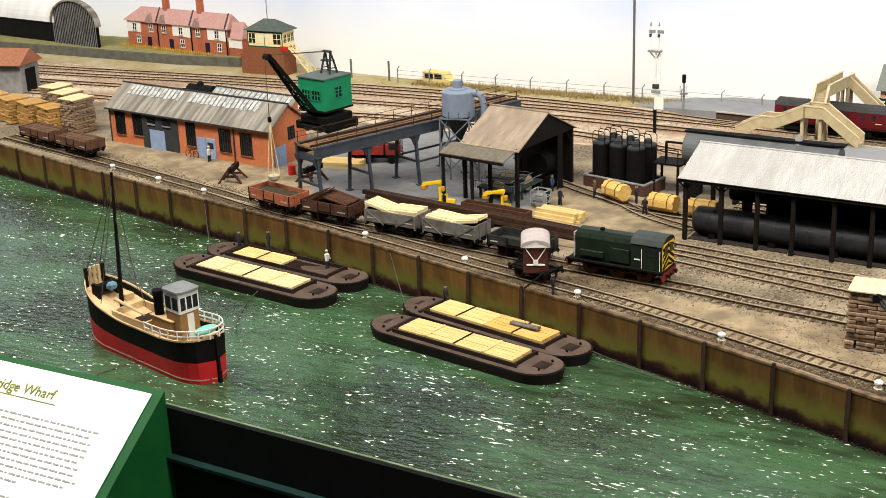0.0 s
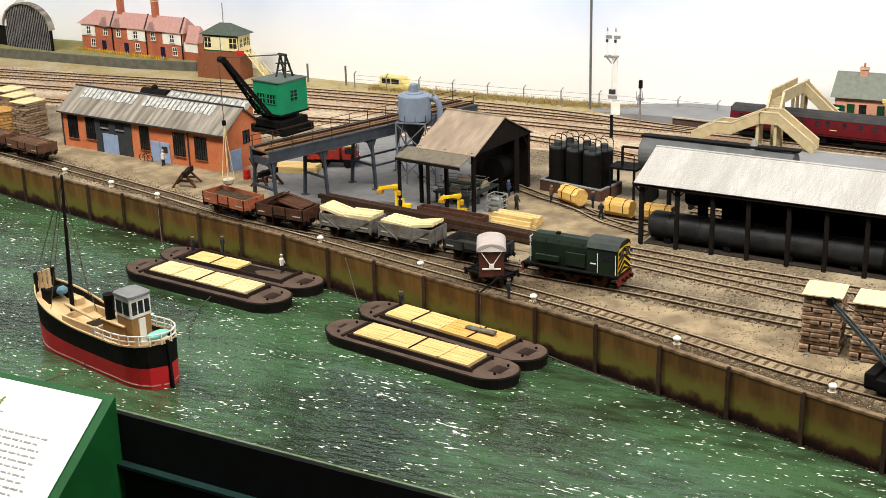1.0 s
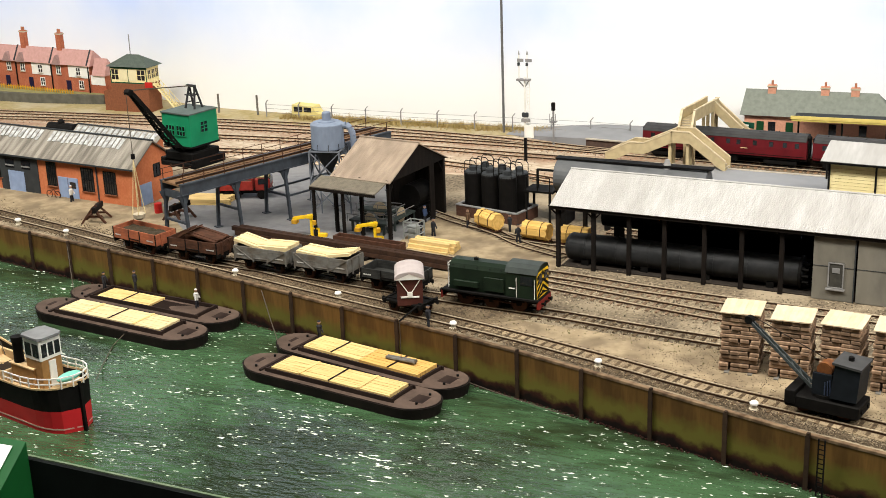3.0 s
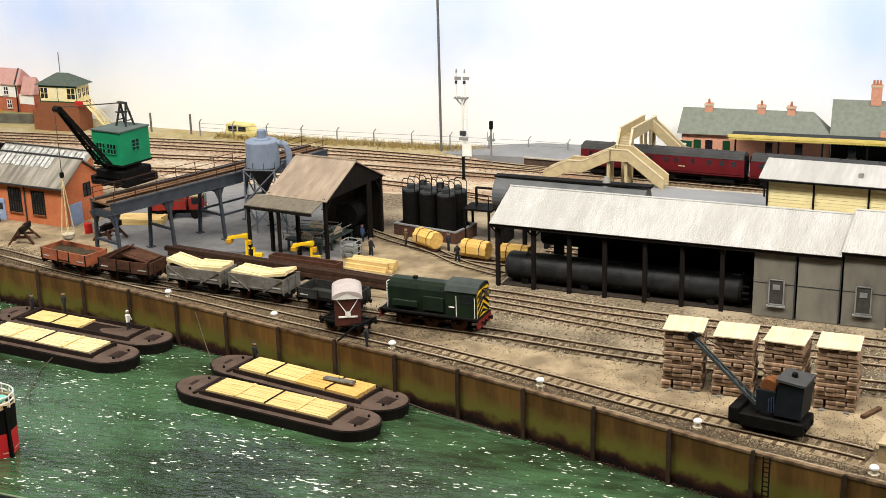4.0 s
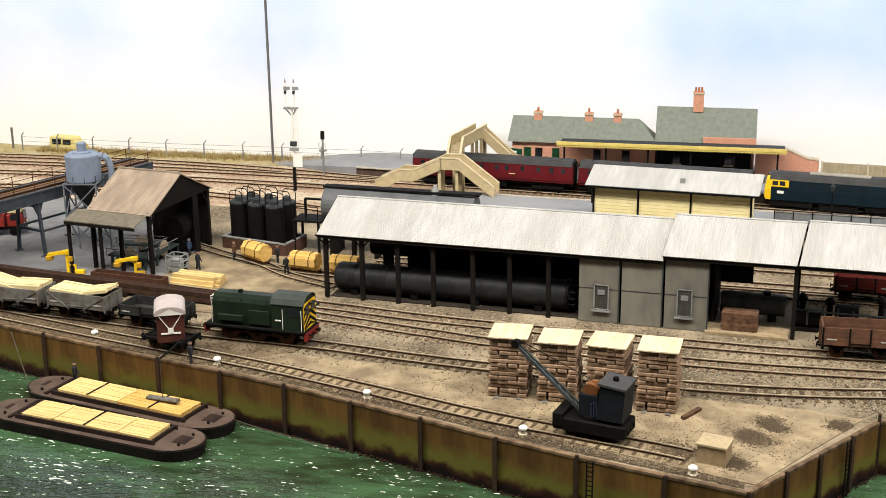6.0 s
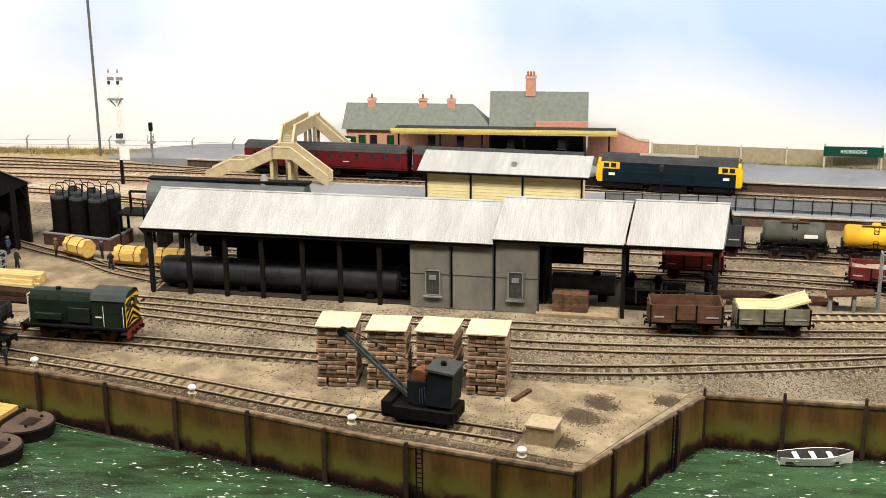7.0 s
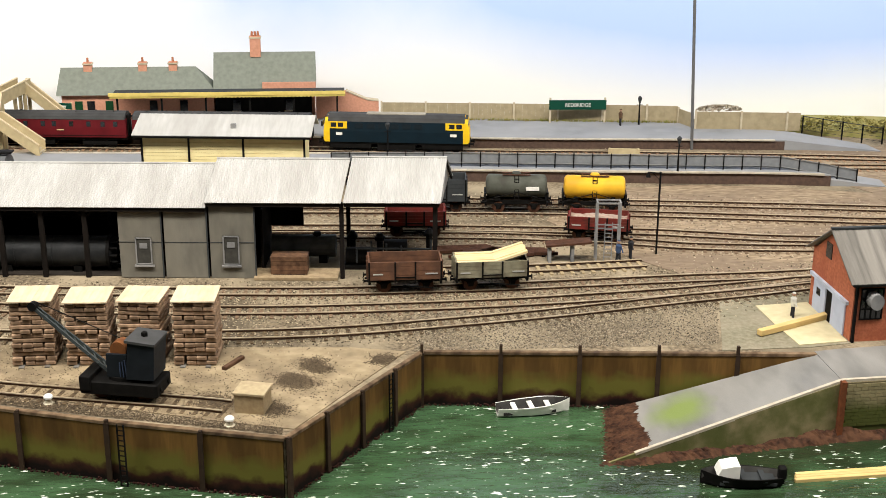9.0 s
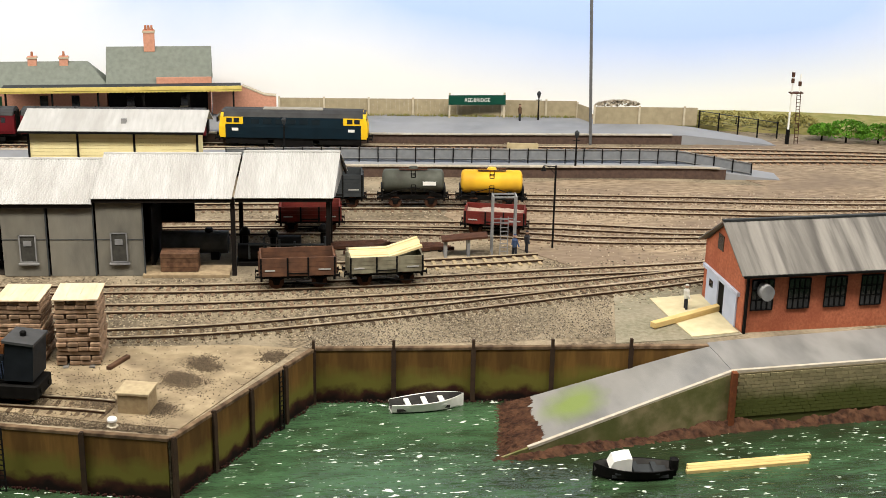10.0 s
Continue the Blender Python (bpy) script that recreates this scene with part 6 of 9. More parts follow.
# ---- dust silo ----
def silo(m):
    v = thing("dust_silo", m, "blue-grey cyclone silo on a lattice stand with curved duct", "silo")
    part("cylinder", lathe(B(), [(22, 80), (22.4, 81), (22.4, 110), (22, 111), (18, 113)], 28), SILO_BLUE, v)
    part("hopper", lathe(B(), [(3, 46), (4.5, 50), (21.5, 80)], 24), DARK_GREY, v, "dark conical hopper")
    part("top_cap", lathe(B(), [(12, 112.5), (12, 114), (6, 115), (6, 124), (5, 125)], 18), SILO_BLUE, v)
    pts = [(20, 0, 108), (27, 0, 109), (33, 0, 105), (36, 0, 96), (36, 0, 78), (36, 0, 50)]
    b = B()
    for p, q in zip(pts, pts[1:]):
        rod(b, p, q, 4.2, 10)
    part("duct", b, SILO_BLUE, v, "curved blue-grey duct")
    grey = mat("stand_grey", (0.16, 0.175, 0.2), rough=0.6)

    def strut(name, p, q, w):
        b5 = B()
        bar(b5, p, q, w)
        part(name, b5, grey, v)

    for sx in (-1, 1):
        for sy in (-1, 1):
            strut("stand_leg", (sx * 21, sy * 21, -12), (sx * 21, sy * 21, 80), 1.8)
        for z0, z1 in ((2, 40), (40, 78)):
            strut("brace", (sx * 21, -21, z0), (sx * 21, 21, z1), 1.2)
            strut("brace", (sx * 21, 21, z0), (sx * 21, -21, z1), 1.2)
            strut("brace", (-21, sx * 21, z0), (21, sx * 21, z1), 1.2)
            strut("brace", (21, sx * 21, z0), (-21, sx * 21, z1), 1.2)
        for z in (40, 79):
            strut("cross_bar", (-21, sx * 21, z), (21, sx * 21, z), 1.6)
            strut("cross_bar", (sx * 21, -21, z), (sx * 21, 21, z), 1.6)
    b = B()
    for k in range(10):
        a = 2 * math.pi * k / 10
        rod(b, (24 * math.cos(a), 24 * math.sin(a), 80), (24 * math.cos(a), 24 * math.sin(a), 88), 0.4, 5)
    part("guard_rail", b, DARK_GREY, v)
    return v


silo(at(-758, 1274, 12, 10) @ Matrix.Diagonal((0.89, 0.89, 0.975, 1)))

# ---- saw shed ----
def saw_shed():
    v = thing("saw_shed", at(-651, 1214, 0, -8.9) @ Matrix.Diagonal((0.8, 0.862, 1.06, 1)), "open saw shed with brown sheeted roof on black posts", "shed")
    W, D, ze, zr = 100, 140, 68, 97
    for s in (0, 1):
        b = B()
        if s == 0:
            corrugated(b, [(-W, -6, ze - 2), (5, -6, ze - 2), (5, D / 2, zr), (-W, D / 2, zr)], 1.0, 3.0, 0.35)
        else:
            corrugated(b, [(5, D + 6, ze - 2), (-W, D + 6, ze - 2), (-W, D / 2, zr), (5, D / 2, zr)], 1.0, 3.0, 0.35)
        part("roof_slope", b, BROWN_ROOF, v, "brown weathered roof slope")
    part("ridge_cap", bar(B(), (-W, D / 2, zr + 0.8), (5, D / 2, zr + 0.8), 3, 1.4), BROWN_ROOF, v)
    part("lean_to", corrugated(B(), [(-W - 16, -34, 59), (-2, -34, 59), (-2, -5, 65.5), (-W - 16, -5, 65.5)], 1.0, 3.0, 0.3), mat("dark_lean_to", (0.17, 0.15, 0.115), (0.12, 0.105, 0.08), size=8, rough=0.8), v, "brown weathered lean-to canopy")
    part("lean_to_beam", box(B(), -W - 16, -2, -34, -32, 55, 58), TARRED, v)
    part("gable_boarding", prism(B(), [(-4, ze - 2), (D + 4, ze - 2), (D / 2, zr - 1)], 1, 2.5, "x"), TARRED, v, "black gable boarding")
    part("side_boards", box(B(), 0.5, 2.3, D - 42, D - 30, 0, ze), TARRED, v)
    for x in (-W + 4, -W / 2, -2):
        for y in (0, D):
            b = box(B(), x - 2.4, x + 2.4, y - 2.4, y + 2.4, 0, ze, 0.3)
            bar(b, (x, y + (2 if y == 0 else -2), ze - 16), (x, y + (16 if y == 0 else -16), ze), 1.8)
            part("post", b, TARRED, v, "black tarred post")
    for x in (-W - 12, -60):
        part("post", box(B(), x - 2, x + 2, -32, -28, 0, 57, 0.3), TARRED, v)
    # backing added; the saw shed's own rear is open
    part("back_wall", box(B(), -W, 0, D - 1, D + 1, 0, ze - 2), TARRED, v, "added dark backing across the shed rear")
    return v


saw_shed()
def saw_at(x, y, z=0, rz=0):
    a = math.radians(-8.9)
    x, y = x * 0.8, y * 0.862
    return at(-651 + x * math.cos(a) - y * math.sin(a), 1214 + x * math.sin(a) + y * math.cos(a), z, -8.9 + rz)

def saw_bench(m, label):
    v = thing("saw_bench", m, label, "machine", "sawmill machines")
    part("table", box(B(), -26, 26, -7, 7, 13, 15.5, 0.3), mat("machine_green", (0.05, 0.065, 0.06), (0.035, 0.045, 0.042), size=8, rough=0.6), v)
    for x in (-22, 22):
        for y in (-5, 5):
            part("leg", box(B(), x - 1.2, x + 1.2, y - 1.2, y + 1.2, 0, 13), MATS["machine_green"], v)
    b = B()
    rod(b, (0, -0.4, 15), (0, 0.4, 15), 9, 20)
    part("saw_blade", b, RAILTOP, v, "steel saw blade")
    part("motor", box(B(), -8, 8, 8, 18, 0, 12, 0.8), MATS["machine_green"], v)
    b = B()
    for y in (-6.5, 6.5):
        rod(b, (-30, y, 22), (30, y, 22), 0.6, 5)
        for x in (-28, 0, 28):
            rod(b, (x, y, 13), (x, y, 22), 0.5, 5)
    part("guard_rail", b, GREY_SHEET, v, "grey guard rails")
    return v

saw_bench(saw_at(-50, 18), "green-grey saw bench under the shed")
saw_bench(saw_at(-25, 60, 0, 90), "green-grey boring machine under the shed")
saw_bench(saw_at(-70, 70, 0, 10), "dark saw bench deep in the shed")
v = thing("belt_drum", saw_at(-12, 96), "large dark exhaust drum under the gable", "machine")
b = B()
rod(b, (-10, -12, 32), (-10, 20, 32), 15, 22)
part("drum", b, BLACK, v)
part("cradle", box(B(), -20, 2, -10, 14, 0, 18), BLACK, v)
v = thing("wire_cage", saw_at(26, 18), "pale grey machine guard cage beside the shed", "machine guard")
b = B()
for sx in (-1, 1):
    for sy in (-1, 1):
        bar(b, (sx * 9, sy * 8, 0), (sx * 9, sy * 8, 22), 1.3)
for z in (8, 15, 22):
    for s in (-1, 1):
        bar(b, (-9, s * 8, z), (9, s * 8, z), 1), bar(b, (s * 9, -8, z), (s * 9, 8, z), 1)
part("cage", b, mat("pale_grey_metal", (0.30, 0.32, 0.31), rough=0.6), v)
part("gearbox", box(B(), -6, 6, -5, 5, 0, 17, 1), MATS["pale_grey_metal"], v)

def jib_crane(m):
    v = thing("jib_crane", m, "small bright yellow swivelling jib hoist", "hoist", "yellow hoists")
    b = B()
    box(b, -4, 4, -4, 4, 0, 2)
    box(b, -1.7, 1.7, -1.7, 1.7, 0, 32)
    part("mast", b, YELLOW, v)
    b = B()
    for y in (-2.4, 2.4):
        bar(b, (3, y, 30), (-25, y, 25), 1.6, 3.4)
    box(b, -6, 3, -3, 3, 26, 31, 0.4)
    part("arm", b, YELLOW, v)
    part("trolley_block", box(B(), -27, -19, -4.5, 4.5, 18, 24, 0.8), OCHRE, v, "stained yellow hoist block")
    b = B()
    bar(b, (0, 0, 12), (10, 0, 12), 2), bar(b, (10, 0, 13), (10, 0, 3), 2)
    box(b, 9, 21, -3, 3, 1, 6, 0.4)
    part("counter_frame", b, YELLOW, v)
    part("motor", box(B(), 2, 7, -3, 3, 17, 24, 0.8), OCHRE, v)
    return v

jib_crane(at(-748, 1201, 0, 8) @ Matrix.Scale(0.88, 4))
jib_crane(at(-662, 1193, 0, 8) @ Matrix.Scale(0.88, 4))
# timber baulk store behind the wagons
v = thing("baulk_stack", at(-688, 1158, 0, -9), "long dark creosoted baulks on bearers beside the track", "timber stack")
rng = random.Random(11)
for k in range(5):
    b = B()
    y, z = (k % 3) * 6 - 6, 3 + (k // 3) * 5.6
    box(b, -148 + rng.uniform(-8, 8), 146 + rng.uniform(-10, 10), y - 2.7, y + 2.7, z, z + 5.2, 0.4)
    part("baulk", b, mat("dark_baulk", (0.055, 0.028, 0.017), (0.028, 0.015, 0.01), size=6, rough=0.8, bump=0.3, vary=0.2), v)
for x in (-120, -40, 40, 120):
    part("bearer", box(B(), x - 2, x + 2, -14, 14, 0, 3), TARRED, v)
v = thing("trough", at(-660, 1181, 0, -8), "low rusty brown trough beside the saw shed", "trough")
b = B()
box(b, -50, 40, -7, -5, 0, 11), box(b, -50, 40, 5, 7, 0, 11), box(b, -50, -48, -5, 5, 0, 11), box(b, 38, 40, -5, 5, 0, 11), box(b, -48, 38, -5, 5, 0, 4)
part("trough_sides", b, RUST, v)

# ---- sleeper trolleys ----
def bundle(m, label):
    v = thing("sleeper_bundle_trolley", m, label, "timber trolley", "timber trolleys")
    b = B()
    for x in (-14, 14):
        for s in (-1, 1):
            rod(b, (x, s * 6, 4.8), (x, s * 7.5, 4.8), 3, 10)
    box(b, -20, 20, -7, 7, 5, 7)
    part("trolley", b, RUST, v)
    # boards laid round an eight-sided load
    ring = [(13 * math.cos(math.pi / 8 + math.pi / 4 * k), 20.5 + 13 * math.sin(math.pi / 8 + math.pi / 4 * k)) for k in range(8)]
    part("timber_core", prism(B(), [(y * 0.93, 20.5 + (z - 20.5) * 0.93) for y, z in ring], -18.4, 18.4, "x"), BAULK_ME.materials[0], v, "sawn baulk ends")
    for k in range(8):
        p, q = Vector((0, *ring[k])), Vector((0, *ring[(k + 1) % 8]))
        ang = math.degrees(math.atan2(q.z - p.z, q.y - p.y))
        for e in range(4):
            c = p.lerp(q, (e + 0.5) / 4)
            o = new("baulk", BAULK_ME)
            o.parent = v
            o.matrix_local = at(((k * 5 + e * 7) % 5 - 2) * 0.35, c.y, c.z, 0, ang)
    b = B()
    for x in (-10, 10):
        for p, q in zip([(-13.6, 15), (-13.6, 26), (-5.6, 34), (5.6, 34), (13.6, 26), (13.6, 15)], [(-13.6, 26), (-5.6, 34), (5.6, 34), (13.6, 26), (13.6, 15)]):
            bar(b, (x, p[0], p[1]), (x, q[0], q[1]), 0.7)
    part("chain", b, RUST, v, "rusty binding chain")
    return v

BAULK_ME = mesh_of("baulk", box(B(), -19, 19, -1.15, 1.15, -0.9, 0.7), mat("yellow_timber", (0.78, 0.52, 0.17), (0.60, 0.37, 0.10), size=4, rough=0.8, bump=0.25, stretch=(0.2, 1, 1), vary=0.14))
NG = [(-690, 1353), (-610, 1304), (-550, 1275), (-503, 1239), (-460, 1218), (-441, 1210)]
TRACKS["narrow"] = NG
TRACKS["narrow_back"] = [(-580, 1292), (-530, 1264), (-480, 1251), (-400, 1245), (-320, 1239)]
for nm in ("narrow", "narrow_back"):
    track(TRACKS[nm], "narrow-gauge trolley track with wide-spaced sleepers", pieces=False, gauge=13, spacing=8, half=11)
px, py, rz = on_track("narrow", -556)
bundle(at(px, py, 0, rz) @ Matrix.Diagonal((0.84, 0.74, 0.74, 1)), "golden sawn sleepers chained on a trolley")
px, py, rz = on_track("narrow_back", -488)
bundle(at(px, py, 0, rz) @ Matrix.Diagonal((0.84, 0.74, 0.74, 1)), "golden sawn sleepers chained on a trolley by the shed")
px, py, rz = on_track("narrow_back", -441)
bundle(at(px, py, 0, rz) @ Matrix.Diagonal((0.84, 0.74, 0.74, 1)), "golden sawn sleepers entering the treatment shed")
v = thing("sawn_timber_pile", at(-592, 1195, 0, -8), "low pile of freshly sawn pale timber", "timber stack")
for k in range(3):
    for i in range(5 - k):
        part("plank", box(B(), -26 + (i * 3) % 5, 26 + (i * 5) % 6, i * 6 - 14 + 3 * k, i * 6 - 9 + 3 * k, k * 4, k * 4 + 3.7), TIMBER, v)

# ---- creosote tanks in their bund ----
v = thing("tank_bund", at(-615, 1326, 0, -14) @ Matrix.Diagonal((0.85, 0.93, 1.2, 1)), "low brown brick bund wall round the tanks", "bund wall")
for x0, x1, y0, y1 in ((0, 104, 0, 3), (0, 104, 47, 50), (0, 3, 3, 47), (101, 104, 3, 47)):
    part("wall", box(B(), x0, x1, y0, y1, 0, 12), mat("bund_brick", (0.10, 0.05, 0.034), (0.065, 0.034, 0.024), size=3, rough=0.9, bump=0.3), v)
    part("wall_coping", box(B(), x0 - 0.6, x1 + 0.6, y0 - 0.6, y1 + 0.6, 12, 13.2), GREY_SHEET, v, "grey coping")

def oil_tank(m):
    v = thing("creosote_tank", m, "upright black creosote tank with top hoop rails", "tank", "upright tanks")
    part("shell", lathe(B(), [(11, 0), (11.2, 1), (11.2, 45), (10.6, 46.5)], 24), BLACK, v)
    part("lid", lathe(B(), [(10.8, 46), (10.2, 48), (5, 48.4), (5, 52), (3, 53)], 20), DARK_GREY, v, "dark grey lid")
    for s in (-1, 1):
        b = B()
        for p, q in zip([(-9, 45), (-9, 56), (-6, 59), (6, 59), (9, 56)], [(-9, 56), (-6, 59), (6, 59), (9, 56), (9, 45)]):
            rod(b, (p[0], s * 6, p[1]), (q[0], s * 6, q[1]), 0.5, 5)
        part("hoop_rail", b, BLACK, v)
    return v

for r_ in range(2):
    for k in range(3):
        a5 = math.radians(-14)
        lx, ly = 17 + 25 * k + 3 * r_, 14 + 21 * r_
        oil_tank(at(-615 + lx * math.cos(a5) - ly * math.sin(a5), 1326 + lx * math.sin(a5) + ly * math.cos(a5), 0, -14) @ Matrix.Diagonal((0.98, 0.98, 1.19, 1)))
v = thing("storage_tank", at(-498, 1338, 0, -3) @ Matrix.Diagonal((1.08, 1, 0.945, 1)), "long grey horizontal storage tank with black walkway on stilts", "tank")
b = B()
rod(b, (10, 0, 62), (175, 0, 60), 21, 26)
part("shell", b, mat("tank_mid_grey", (0.12, 0.125, 0.13), (0.085, 0.09, 0.093), size=16, rough=0.5, bump=0.1), v)
b = B()
box(b, 8, 180, -6, 6, 83, 85)
part("top_walkway", b, BLACK, v, "black top walkway")
for x in (20, 70, 120, 165):
    part("cradle", box(B(), x - 3, x + 3, -16, 16, 0, 46), BLACK, v)
b = B()
box(b, -26, 8, -16, 14, 40, 42.5)
for x in (-24, 4):
    for y in (-14, 12):
        box(b, x - 1.2, x + 1.2, y - 1.2, y + 1.2, 0, 40)
for x in (-24, -10, 4):
    rod(b, (x, -15, 42), (x, -15, 60), 0.6, 5)
rod(b, (-24, -15, 60), (4, -15, 60), 0.6, 5)
rod(b, (-15, 0, 42), (-15, 0, 66), 1.6, 8), rod(b, (-15, 0, 66), (6, 0, 66), 1.6, 8)
part("pump_platform", b, BLACK, v, "black pump platform with pipes")
part("end_cone", lathe(B(), [(8, 60), (8, 74), (2, 92)], 14, (131, 0)), GREY_SHEET, v, "grey conical vent")
v = thing("dark_machinery", shed_at(520, 40), "dark oily pump machinery under the shed", "machine")
for x, y, l, r, z in ((-32, -8, 26, 8, 12), (2, 4, 22, 10, 14), (26, -10, 20, 7, 10)):
    part("pump_barrel", rod(B(), (x - l / 2, y, z), (x + l / 2, y, z), r, 16), BLACK, v)
    part("bed_plate", box(B(), x - l / 2 - 2, x + l / 2 + 2, y - r, y + r, 0, 4, 0.4), BLACK, v)
for x, y, h in ((-40, 12, 30), (-14, 18, 26), (34, 14, 32)):
    part("valve_column", lathe(B(), [(3, 0), (3, h - 8), (5, h - 7), (5, h - 4), (2, h)], 12, (x, y)), BLACK, v)
b = B()
for k in range(6):
    rod(b, (-34 + 14 * k, -18, 8), (-34 + 14 * k, -18, 22 + (k * 7) % 9), 1.0, 7)
rod(b, (-34, -18, 22), (36, -18, 22), 1.0, 7)
tagged(part("pipework", b, DARK_GREY, v), kind="stuff")
v = thing("sleeper_bundle", shed_at(424, 10, 3), "small pile of brown sleepers on the loading deck", "timber stack")
for k in range(4):
    for i in range(3):
        part("sleeper", box(B(), -17, 17, i * 6 - 9, i * 6 - 3.4, k * 4.4, k * 4.4 + 4.1), CREOSOTE, v)
part("bearer", box(B(), -15, 15, -10, 10, -0.1, 0.0 + 0.05), TARRED, v)

v = thing("receiver_tank", shed_at(402, 52), "dark grey horizontal receiver tank in the loading bay", "tank")
b = B()
rod(b, (0, 0, 15), (62, 0, 15), 11, 20)
part("shell", b, mat("receiver_steel", (0.085, 0.088, 0.085), (0.045, 0.047, 0.045), size=12, rough=0.55, bump=0.15), v, smooth=False)
part("manhole", lathe(B(), [(4, 24), (4, 28), (3, 29)], 14, (44, 0)), BLACK, v)
for x in (10, 50):
    part("saddle", box(B(), x - 4, x + 4, -9, 9, 0, 8), BLACK, v)

# ---- boats ----
def hull_mesh(stations, ring):
    """Skins rings of points (from ring(x)) into a closed hull."""
    b = B()
    rows = [[b.verts.new(p) for p in ring(*s)] for s in stations]
    for p, q in zip(rows, rows[1:]):
        for i in range(len(p) - 1):
            b.faces.new((p[i], p[i + 1], q[i + 1], q[i]))
    return b, rows


def plan(t, L, W, stern=0.75, bow=1.0):
    """Half breadth at t from stern 0 to bow 1."""
    if t < 0.18:
        return W / 2 * math.sqrt(max(0.0, 1 - ((0.18 - t) / 0.18) ** 2 * (1 - 0.0)))
    if t > 0.66:
        return W / 2 * max(0.0, 1 - ((t - 0.66) / 0.34) ** 2.6)
    return W / 2


def puffer(m):
    v = thing("coastal_boat", m, "small red and black coastal cargo boat with varnished wheelhouse", "boat")
    L, W = 206, 54
    ts = [i / 24 for i in range(25)]
    def sheer(t):
        return 38 + 24 * max(0, (t - 0.5) / 0.5) ** 1.7 + 5 * max(0, (0.25 - t) / 0.25)
    def strip(lo, hi, name, material, label, off=0.0):
        b = B()
        for s in (-1, 1):
            prev = None
            for t in ts:
                x = -L / 2 + L * t
                hb = plan(t, L, W) + off
                z0, z1 = lo(t), hi(t)
                f0, f1 = (0.9 + 0.1 * z0 / 45), (0.9 + 0.1 * z1 / 45)
                row = [b.verts.new((x, s * hb * f0, z0)), b.verts.new((x, s * hb * f1, z1)), b.verts.new((x, s * max(0, hb * f1 - 1.4), z1)), b.verts.new((x, s * max(0, hb * f0 - 1.4), z0))]
                if prev:
                    for i in range(4):
                        b.faces.new((prev[i], prev[(i + 1) % 4], row[(i + 1) % 4], row[i]))
                prev = row
        return part(name, b, material, v, label)
    strip(lambda t: -8, lambda t: 0.43 * sheer(t) + 3, "lower_hull", HULL_RED, "deep red lower hull")
    strip(lambda t: 0.43 * sheer(t) + 3, lambda t: sheer(t), "upper_hull", BLACK, "black upper hull")
    strip(lambda t: 3.4, lambda t: 4.6, "boot_line", mat("pale_boot_line", (0.55, 0.36, 0.3), rough=0.6), "thin pale waterline stripe", off=0.25)
    strip(lambda t: sheer(t), lambda t: sheer(t) + 1.6, "rubbing_rail", DECKWOOD, "pale timber bulwark rail", off=0.5)
    b = B()
    rows = []
    for t in ts:
        x, hb = -L / 2 + L * t, max(0.05, plan(t, L, W) * 0.97 - 1.2)
        rows.append([b.verts.new((x, -hb, sheer(t) - 6)), b.verts.new((x, hb, sheer(t) - 6))])
    for p, q in zip(rows, rows[1:]):
        b.faces.new((p[0], p[1], q[1], q[0]))
    part("deck", b, DECKWOOD, v, "pale planked deck")
    # hold
    for x0, x1, y0, y1 in ((-18, 36, -19, -16.5), (-18, 36, 16.5, 19), (-18, -15.5, -16.5, 16.5), (33.5, 36, -16.5, 16.5)):
        part("hatch_coaming", box(B(), x0, x1, y0, y1, 30, 42, 0.4), DECKWOOD, v, "timber hatch coaming")
    # solid plate over the deck, coloured dark as the shade of an open hold
    part("hold", box(B(), -15.5, 33.5, -16.5, 16.5, 30, 33.4), mat("hold_shade", (0.03, 0.02, 0.012), (0.018, 0.012, 0.008), size=10, rough=0.9), v, "dark plate standing for the shaded open hold")
    # wheelhouse
    part("engine_casing", box(B(), -56, -23, -13, 13, 31, 50, 0.6), VARNISH, v, "varnished engine casing")
    part("casing_top", box(B(), -57, -22, -14, 14, 50, 51.2), DECKWOOD, v)
    wh = part("wheelhouse", box(B(), -67, -45, -11, 11, 32, 60, 0.5), VARNISH, v, "varnished wheelhouse")
    part("wheelhouse_back", box(B(), -67.8, -67.1, -11, 11, 60, 79), WHITE, wh, "white painted upper panel")
    part("wheelhouse_front", box(B(), -45.1, -44.2, -11, 11, 60, 79), WHITE, wh, "white painted upper panel")
    for y in (-11.6, 10.8):
        part("wheelhouse_side", box(B(), -67, -45, y, y + 0.8, 60, 79), WHITE, wh, "white painted upper panel")
    part("wheelhouse_roof", prism(B(), [(-70, -9), (-67, -13), (-45, -13), (-42, -9), (-42, 9), (-45, 13), (-67, 13), (-70, 9)], 79, 81.4), mat("pale_grey_roof", (0.20, 0.205, 0.21), (0.15, 0.155, 0.16), size=12, rough=0.7), v, "grey wheelhouse roof")
    for y in (-12.1, 11.5):
        for x in (-65.5, -55):
            part("wheelhouse_window", box(B(), x, x + 8, y, y + 0.6, 63, 75), DARKGLASS, wh)
    for y in (-9.6, -2.6, 4.4):
        part("wheelhouse_window", box(B(), -68.2, -67.7, y, y + 5.4, 63, 75), DARKGLASS, wh)
        part("wheelhouse_window", box(B(), -44.3, -43.7, y, y + 5.4, 63, 75), DARKGLASS, wh)
    part("wheelhouse_door", box(B(), -68.2, -67.1, -3.6, 3.6, 34, 58), WHITE, wh, "white cabin door")
    part("funnel", lathe(B(), [(4.6, 46), (4.6, 70), (5.3, 70), (5.3, 75), (4, 75)], 16, (-30, 8)), BLACK, v, "black funnel")
